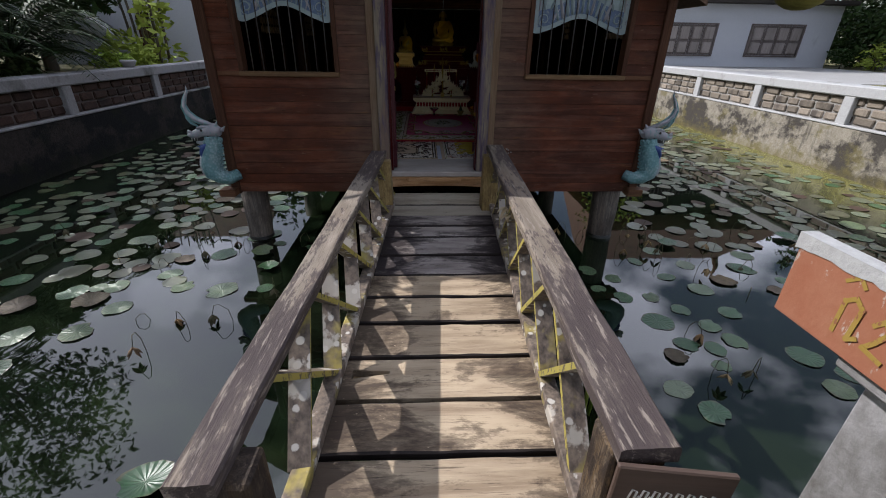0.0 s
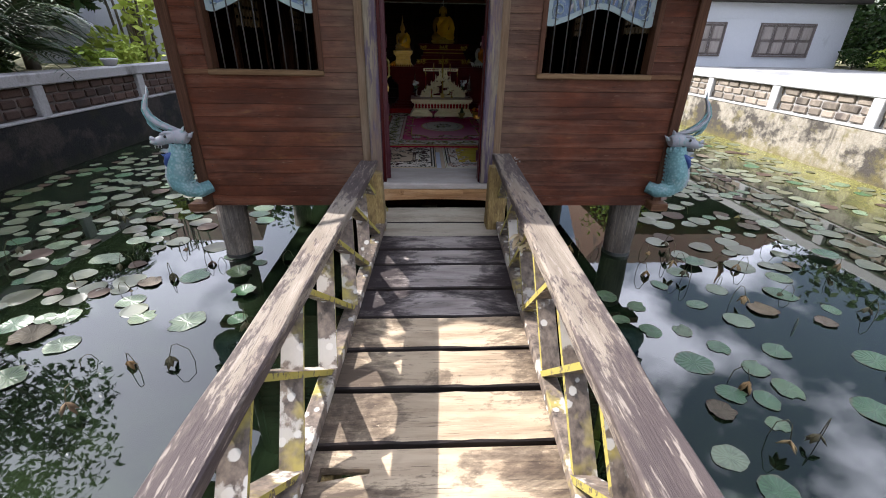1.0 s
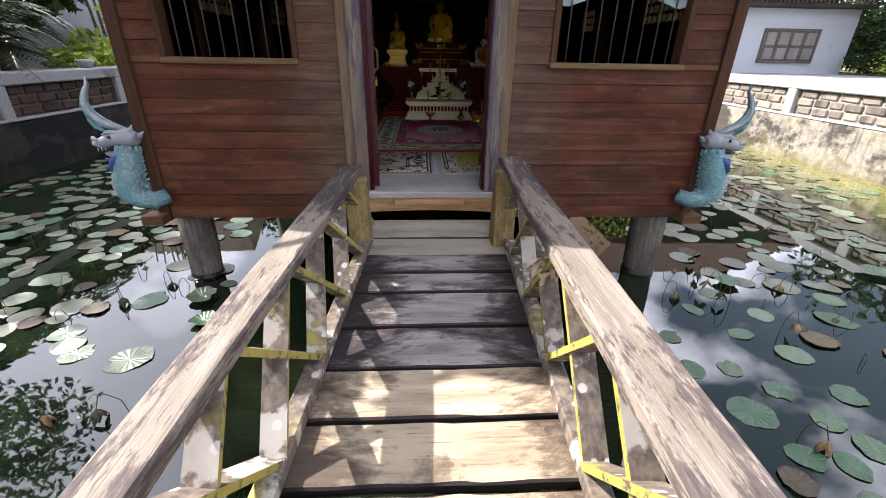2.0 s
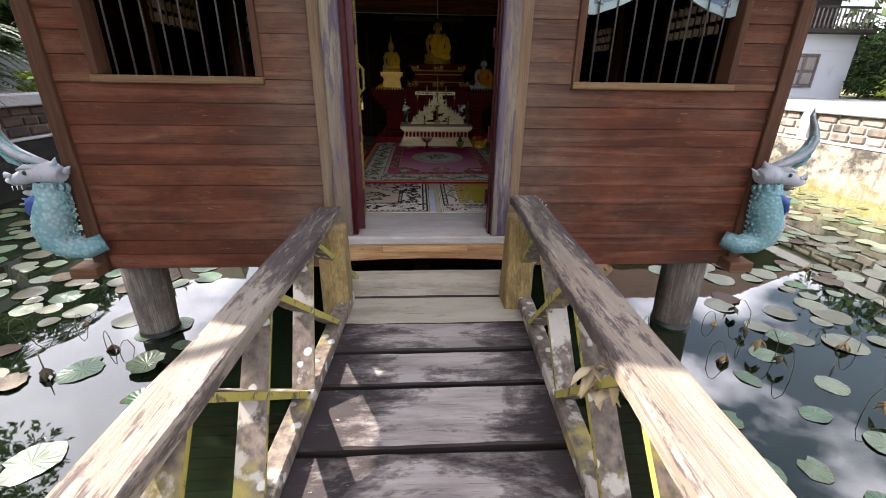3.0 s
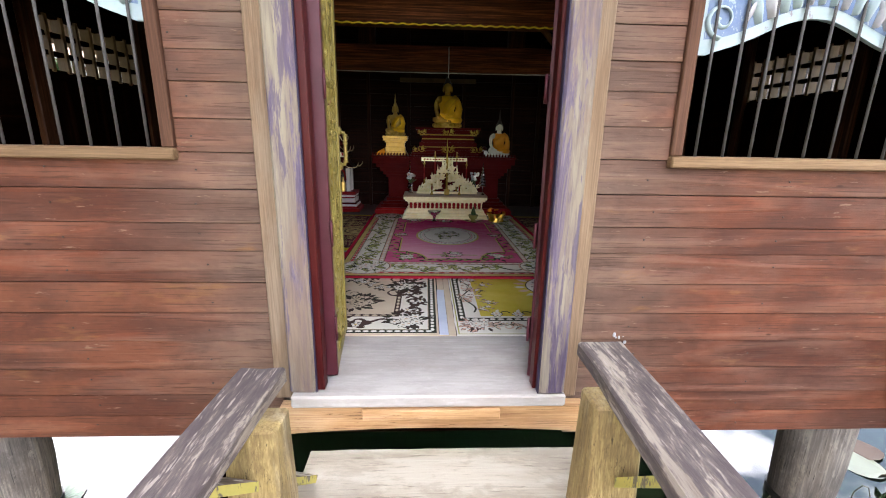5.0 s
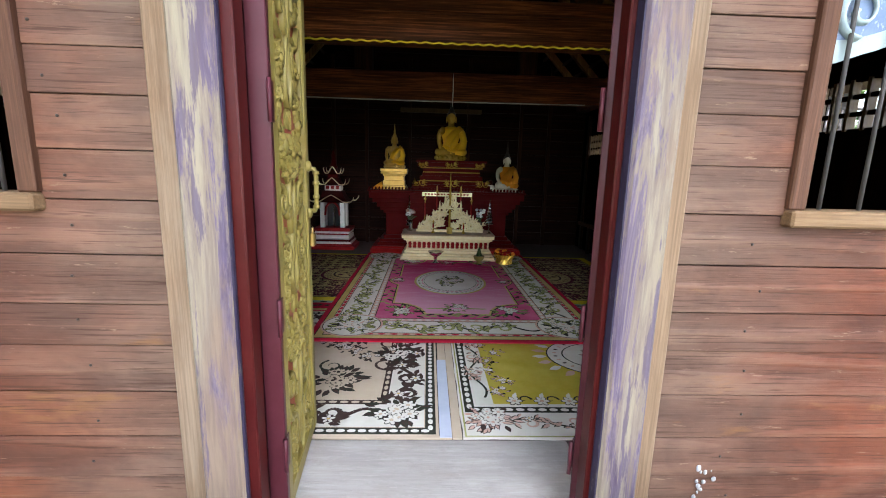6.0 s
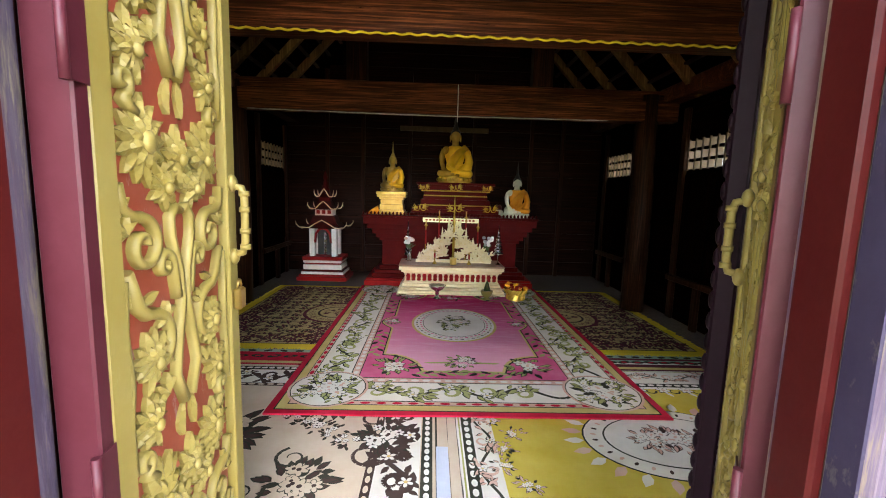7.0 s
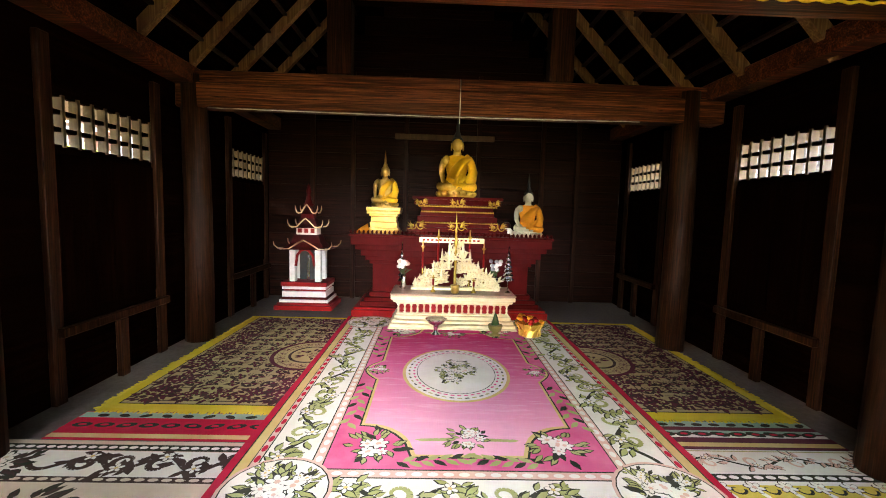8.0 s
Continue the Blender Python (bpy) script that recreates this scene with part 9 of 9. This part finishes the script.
def leaf_cloud(b, c, rad, n, size, rr2, mis=(0,)):
    """Loose leaves through an uneven ball, with gaps."""
    for k in range(n):
        while True:
            p = Vector((rr2.uniform(-1, 1), rr2.uniform(-1, 1), rr2.uniform(-1, 1)))
            if p.length < 1 and p.length > 0.35 and noise.noise(p * 2.3 + Vector(c)) > -0.12:
                break
        p = Vector(c) + Vector((p.x * rad[0], p.y * rad[1], p.z * rad[2]))
        u = Vector((rr2.gauss(0, 1), rr2.gauss(0, 1), rr2.gauss(0, 0.6))).normalized()
        v = u.cross(Vector((rr2.gauss(0, 1), rr2.gauss(0, 1), rr2.gauss(0, 1)))).normalized()
        s2 = size * rr2.uniform(0.6, 1.3)
        f = b.faces.new([b.verts.new(q) for q in (p - u * s2, p + v * s2 * 0.42, p + u * s2, p - v * s2 * 0.42)])
        f.material_index = rr2.choice(mis)


def tree(x, y, z, h, r, seed, label, leaf, n=1500, size=0.16, trunk_r=0.16, clumps=9):
    rr2 = random.Random(seed)
    t = thing("tree", label, "tree", (x, y, z), "trees round the pond")
    b = bmesh.new()
    fork = h * 0.45
    sweep(b, [(0, 0, -0.3), (0.05 * h * rr2.uniform(-0.4, 0.4), 0, fork * 0.5), (0, 0.03 * h * rr2.uniform(-1, 1), fork)], [trunk_r * 1.2, trunk_r, trunk_r * 0.7], 10)
    ends = []
    for k in range(clumps):
        a = k * math.tau / clumps + rr2.uniform(-0.4, 0.4)
        e = Vector((r * rr2.uniform(0.35, 0.8) * math.cos(a), r * rr2.uniform(0.35, 0.8) * math.sin(a), h * rr2.uniform(0.58, 0.9)))
        ends.append(e)
        sweep(b, [(0, 0, fork * rr2.uniform(0.7, 1.0)), e * 0.5 + Vector((0, 0, fork * 0.3)), e], [trunk_r * 0.45, trunk_r * 0.25, 0.012], 6)
    part("trunk", b, M_BARK, t)
    b = bmesh.new()
    for e in ends:
        leaf_cloud(b, e, (r * 0.45, r * 0.45, r * 0.36), n // clumps, size, rr2)
    part("crown", b, leaf, t, recalc=False)
    return t


M_TREE = leaf_mat("tree_leaf", (0.020, 0.042, 0.012), (0.030, 0.056, 0.016), (0.050, 0.076, 0.025))
tree(-11.9, 9.0, 0.42, 10.0, 2.9, 11, "broad leafy tree standing over the bank", M_TREE, 4200, 0.12, 0.2, 12)
for k, (x, y, h, r) in enumerate(((-15, 15, 4.6, 3.6), (-19, 20, 5.8, 4.5), (-13, 24, 6, 4.5), (-22, 11, 7.5, 5), (-6, 27, 7, 4.5), (2, 30, 9, 4.5), (24, 19, 9, 5), (27, 26, 10, 5), (22, 13, 7, 4), (-25, 4, 9, 5), (20.8, 17.2, 5.5, 3))):
    tree(x, y, 0.3, h, r, 30 + k, "dark green tree beyond the pond", M_TREE, 1300, 0.26, 0.22, 9)
# extra trees, added to throw shade on the left water and wall
for x, y, h, r, sd in ((-17.0, 11.6, 5.0, 2.4, 91), (-17.6, 8.0, 5.2, 2.5, 92), (-16.2, 5.0, 4.6, 2.4, 93)):
    tree(x, y, 0.42, h, r, sd, "tall leafy tree added to shade the pond", M_TREE, 3600, 0.20, 0.28, 12)
# added behind the camera, unseen: they cut sky light on the hall front
for x, y, h, r, sd in ((-5.4, -2.6, 10, 4.3, 81), (-9.5, -0.6, 10, 4.2, 83), (13.5, -6.5, 10, 4.0, 84)):
    tree(x, y, -0.26, h, r, sd, "unseen leafy tree added to shade the hall front", M_TREE, 3600, 0.30, 0.26, 12)
for x, y, h, r, sd in ((-10.6, 7.2, 2.8, 2.0, 71), (-11.2, 10.6, 3.0, 2.1, 72), (-9.9, 4.2, 2.5, 1.9, 73), (-9.6, 9.0, 2.6, 1.6, 74), (-10.2, 13.2, 2.9, 1.8, 75)):
    tree(x, y, 0.4, h, r, sd, "low spreading dark tree over the bank", M_TREE, 3400, 0.17, 0.14, 12)
tree(8.75, 18.2, 0.3, 4.6, 1.6, 61, "slim tree with sparse yellow-green leaves", M_LIME, 420, 0.11, 0.07, 7)
for k, (x, y, s2) in enumerate(((-7.7, 11.9, 0.55), (-7.6, 13.0, 0.6), (19.4, 19.2, 1.1), (20.2, 18.6, 1.0), (18.9, 20.4, 0.8), (-7.5, 9.0, 0.45))):
    t = thing("shrub", "low leafy shrub on the bank", "shrub", (x, y, 0.42), "shrubs on the bank")
    b = bmesh.new()
    rr2 = random.Random(k)
    for j in range(5):
        leaf_cloud(b, (rr2.uniform(-0.4, 0.4) * s2, rr2.uniform(-0.4, 0.4) * s2, rr2.uniform(0.3, 0.8) * s2), (0.5 * s2, 0.5 * s2, 0.4 * s2), 90, 0.09, rr2)
    part("foliage", b, M_LIME if k in (0, 1, 2) else M_TREE, t, recalc=False)
    b = bmesh.new()
    sweep(b, [(0, 0, -0.1), (0, 0, 0.4 * s2)], 0.03, 6)
    part("stem", b, M_BARK, t)
for k, (x, y, s2) in enumerate(((-9.6, 3.6, 1.7), (-10.8, 5.4, 1.9), (-11.6, 7.6, 2.2), (-12.0, 9.8, 2.2), (-12.4, 12.2, 2.2), (-14.5, 14.5, 2.6), (-9.9, 6.6, 1.5), (-10.4, 11.2, 1.6), (20.4, 15.6, 2.2), (21.6, 18.6, 2.6), (22.4, 22.0, 2.8), (19.9, 12.6, 2.2), (20.4, 20.4, 2.6), (22.2, 23.6, 3.2), (24.5, 26.5, 3.6))):
    t = thing("bush", "dense dark green bush behind the pond wall", "bush", (x, y, 0.42), "bushes behind the wall")
    b = bmesh.new()
    rr2 = random.Random(k + 50)
    for j in range(7):
        leaf_cloud(b, (rr2.uniform(-0.5, 0.5) * s2, rr2.uniform(-0.5, 0.5) * s2, rr2.uniform(0.25, 0.9) * s2), (0.5 * s2, 0.5 * s2, 0.42 * s2), 240, 0.15, rr2)
    part("foliage", b, M_TREE, t, recalc=False)
    b = bmesh.new()
    sweep(b, [(0, 0, -0.1), (0.05, 0, 0.3 * s2), (0, 0.05, 0.7 * s2)], [0.07, 0.05, 0.02], 7)
    part("stem", b, M_BARK, t)
can = thing("cane_plant", "clump of slender canes with lime green leaves", "plant", (-8.0, 14.2, 0.42))
rr2 = random.Random(6)
for k in range(9):
    b = bmesh.new()
    x, y = rr2.uniform(-0.5, 0.5), rr2.uniform(-0.4, 0.4)
    sweep(b, [(x, y, -0.05), (x * 1.2, y, 1.5), (x * 1.7, y * 1.3, 3.2)], [0.04, 0.035, 0.02], 7)
    part("cane", b, M_BARK, can)
b = bmesh.new()
for j in range(6):
    leaf_cloud(b, (rr2.uniform(-0.6, 0.6), rr2.uniform(-0.5, 0.5), rr2.uniform(0.3, 1.6)), (0.5, 0.4, 0.5), 60, 0.16, rr2)
part("leaf", b, M_LIME, can, recalc=False)
pot = bmesh.new()
lathe(pot, [(0.10, 0.0), (0.15, 0.10), (0.17, 0.14), (0.15, 0.15)], (-6.72, 10.9, 0.66), 14)
solid("stone_pot", pot, M_WHITE, "squat white pot on the pond wall", "pot")
wd = thing("water_weed", "bright green strap leaves growing beside the bridge", "plant", (0.98, 2.35, WATER))
rr2 = random.Random(19)
for k in range(16):
    b = bmesh.new()
    a = rr2.uniform(0, math.tau)
    x, y = rr2.uniform(-0.12, 0.12), rr2.uniform(-0.3, 0.3)
    ln = rr2.uniform(0.25, 0.5)
    sweep(b, [(x, y, -0.05), (x + 0.03 * math.cos(a), y + 0.03 * math.sin(a), ln * 0.6), (x + 0.12 * math.cos(a), y + 0.12 * math.sin(a), ln)], [0.014, 0.018, 0.003], 6, 0, 0.25)
    part("blade", b, M_LIME, wd)

# ---- houses ----
hs = thing("white_house", "white rendered house with grey shutters and dark upper balcony", "house", (15, 23, 0.3))
b = bmesh.new()
box(b, 10.2, 18.65, 21.0, 27.0, 0.2, 2.95)
wpart("wall", b, M_HOUSE, hs)
b = bmesh.new()
box(b, 10.2, 18.65, 20.97, 21.0, 2.34, 2.40)
wpart("string_course", b, M_HOUSE, hs)
for x0, x1 in ((14.68, 17.05), (10.75, 13.0)):
    win = thing("window", "closed four-leaf grey panelled shutters", "")
    win.parent = hs
    win.matrix_parent_inverse = hs.matrix_basis.inverted()
    b = bmesh.new()
    for q in ((x0 - 0.07, x0, 0.85, 2.2), (x1, x1 + 0.07, 0.85, 2.2), (x0, x1, 2.13, 2.2), (x0, x1, 0.85, 0.92)):
        box(b, q[0], q[1], 20.93, 21.0, q[2], q[3])
    part("frame", b, M_SHUTFRAME, win)
    n = 4
    for k in range(n):
        a, c = x0 + (x1 - x0) * k / n + 0.01, x0 + (x1 - x0) * (k + 1) / n - 0.01
        b = bmesh.new()
        box(b, a, c, 20.96, 20.995, 0.93, 2.12, 0, 0.006)
        part("shutter", b, M_SHUTFRAME, win)
        for z0, z1 in ((1.0, 1.45), (1.55, 2.05)):
            b = bmesh.new()
            box(b, a + 0.07, c - 0.07, 20.925, 20.959, z0, z1, 0, 0.03)
            part("shutter_panel", b, M_SHUTTER, win)
b = bmesh.new()
box(b, 9.9, 18.9, 20.55, 21.0, 2.951, 3.12, 0, 0.02)
wpart("balcony_edge", b, M_GREYBEAM, hs, "dark weathered balcony beam")
b = bmesh.new()
box(b, 10.0, 18.8, 20.62, 20.70, 3.86, 3.95, 0, 0.01)
wpart("balcony_rail", b, M_GREYBEAM, hs)
for k in range(46):
    b = bmesh.new()
    x = 10.1 + 0.19 * k
    lathe(b, [(0.030, 3.121), (0.045, 3.25), (0.028, 3.38), (0.040, 3.62), (0.026, 3.859)], (x, 20.66, 0), 6)
    wpart("baluster", b, M_SHUTFRAME, hs)
b = bmesh.new()
box(b, 10.2, 18.65, 22.4, 27.0, 2.951, 5.7)
wpart("upper_wall", b, M_GREYBEAM, hs, "dark boarded upper storey behind the balcony")
b = bmesh.new()
ra = [(9.4, 20.2, 5.7), (19.4, 20.2, 5.7), (19.0, 24.0, 9.4), (9.8, 24.0, 9.4), (9.4, 27.8, 5.7), (19.4, 27.8, 5.7)]
v = [b.verts.new(p) for p in ra]
for q in ((0, 1, 2, 3), (3, 2, 5, 4), (0, 3, 4), (1, 5, 2), (0, 4, 5, 1)):
    b.faces.new([v[i] for i in q])
wpart("roof", b, M_TILE, hs, "tall brown tiled roof")
b = bmesh.new()
sweep(b, [(18.9, 24, 9.3), (19.2, 24, 10.1), (19.0, 24, 11.0)], [0.2, 0.14, 0.02], 8)
wpart("finial", b, M_TRIM, hs)

lh = thing("garden_house", "white garden building with dark door and curved stair parapet", "house", (-10, 17, 0.3))
b = bmesh.new()
box(b, -12.5, -7.35, 16.2, 20.0, 0.3, 2.35)
wpart("wall", b, M_HOUSE, lh)
b = bmesh.new()
box(b, -9.35, -8.95, 16.12, 16.19, 0.6, 1.9, 0, 0.01)
wpart("door", b, M_TRIMZ, lh, "dark brown wooden door")
b = bmesh.new()
n = 16
rows5 = []
for i in range(n + 1):
    u = i / n
    x = -11.6 + 2.3 * u
    zt = 2.05 - 1.5 * u ** 2.2
    rows5.append([b.verts.new(p) for p in ((x, 15.75, zt - 0.2), (x, 15.75, zt), (x, 15.95, zt), (x, 15.95, zt - 0.2))])
for u2, v2 in zip(rows5, rows5[1:]):
    for q in range(4):
        b.faces.new((u2[q], u2[(q + 1) % 4], v2[(q + 1) % 4], v2[q]))
b.faces.new(rows5[0])
b.faces.new(rows5[-1][::-1])
wpart("stair_parapet", b, M_WHITE, lh, "curved white stair parapet")
for k in range(14):
    b = bmesh.new()
    x = -10.3 + 0.16 * k
    box(b, x - 0.03, x + 0.03, 16.22, 16.28, 2.351, 2.75)
    wpart("railing_bar", b, M_TRIMZ, lh)
b = bmesh.new()
box(b, -12.6, -7.3, 16.18, 16.34, 2.751, 2.83)
wpart("railing_top", b, M_TRIMZ, lh)
b = bmesh.new()
v = [b.verts.new(p) for p in ((-12.8, 17.0, 3.2), (-7.0, 17.0, 3.2), (-7.6, 19, 5.4), (-12.2, 19, 5.4), (-12.8, 20.6, 3.2), (-7.0, 20.6, 3.2))]
for q in ((0, 1, 2, 3), (3, 2, 5, 4), (0, 3, 4), (1, 5, 2), (0, 4, 5, 1)):
    b.faces.new([v[i] for i in q])
wpart("roof", b, M_TILE, lh)
b = bmesh.new()
box(b, -12.3, -7.6, 17.6, 19.8, 2.36, 3.25)
wpart("upper_wall", b, M_HOUSE, lh)

# dark woods that close the view far off
b = bmesh.new()
rr2 = random.Random(99)
for k in range(150):
    a = k * math.tau / 150 + rr2.uniform(-0.02, 0.02)
    d = rr2.uniform(60, 75)
    h = rr2.uniform(5, 10)
    leaf_cloud(b, (d * math.cos(a), 6 + d * math.sin(a), h * 0.5), (3.6, 3.6, h * 0.62), 60, 0.9, rr2)
solid("far_woods", b, M_TREE, "dark line of far woods all round", "trees", kind="stuff", recalc=False)

# ---- woven lanterns under the eave corners ----
M_STRAW = wood("yellow_woven_straw", (0.15, 0.125, 0.030), (0.27, 0.235, 0.060), (0.36, 0.32, 0.10), "x", 0.7, 40, None, 0.6)
for x, s2 in ((2.86, 1), (-2.57, -1)):
    lt = thing("hanging_lantern", "round yellow woven lantern hung at the eave corner", "lantern", (x, 4.02, 1.70), "eave lanterns")
    b = bmesh.new()
    prof = []
    for k in range(15):
        a = -1.35 + 2.7 * k / 14
        prof.append((0.20 * math.cos(a) + (0.006 if k % 2 else 0.0), 0.17 * math.sin(a)))
    lathe(b, prof, (0, 0, 0), 24)
    part("shade", b, M_STRAW, lt, "ribbed yellow woven shade")
    b = bmesh.new()
    sweep(b, [(0, 0, 0.16), (0, 0, 0.30)], 0.006, 6)
    part("cord", b, M_STEM, lt)
    b = bmesh.new()
    beam(b, (0.01 * s2, 0, 0.31), (-s2 * 0.44, 0.26, 0.31), 0.03, 0.03)
    part("bracket", b, M_TRIM, lt, "brown wooden bracket")
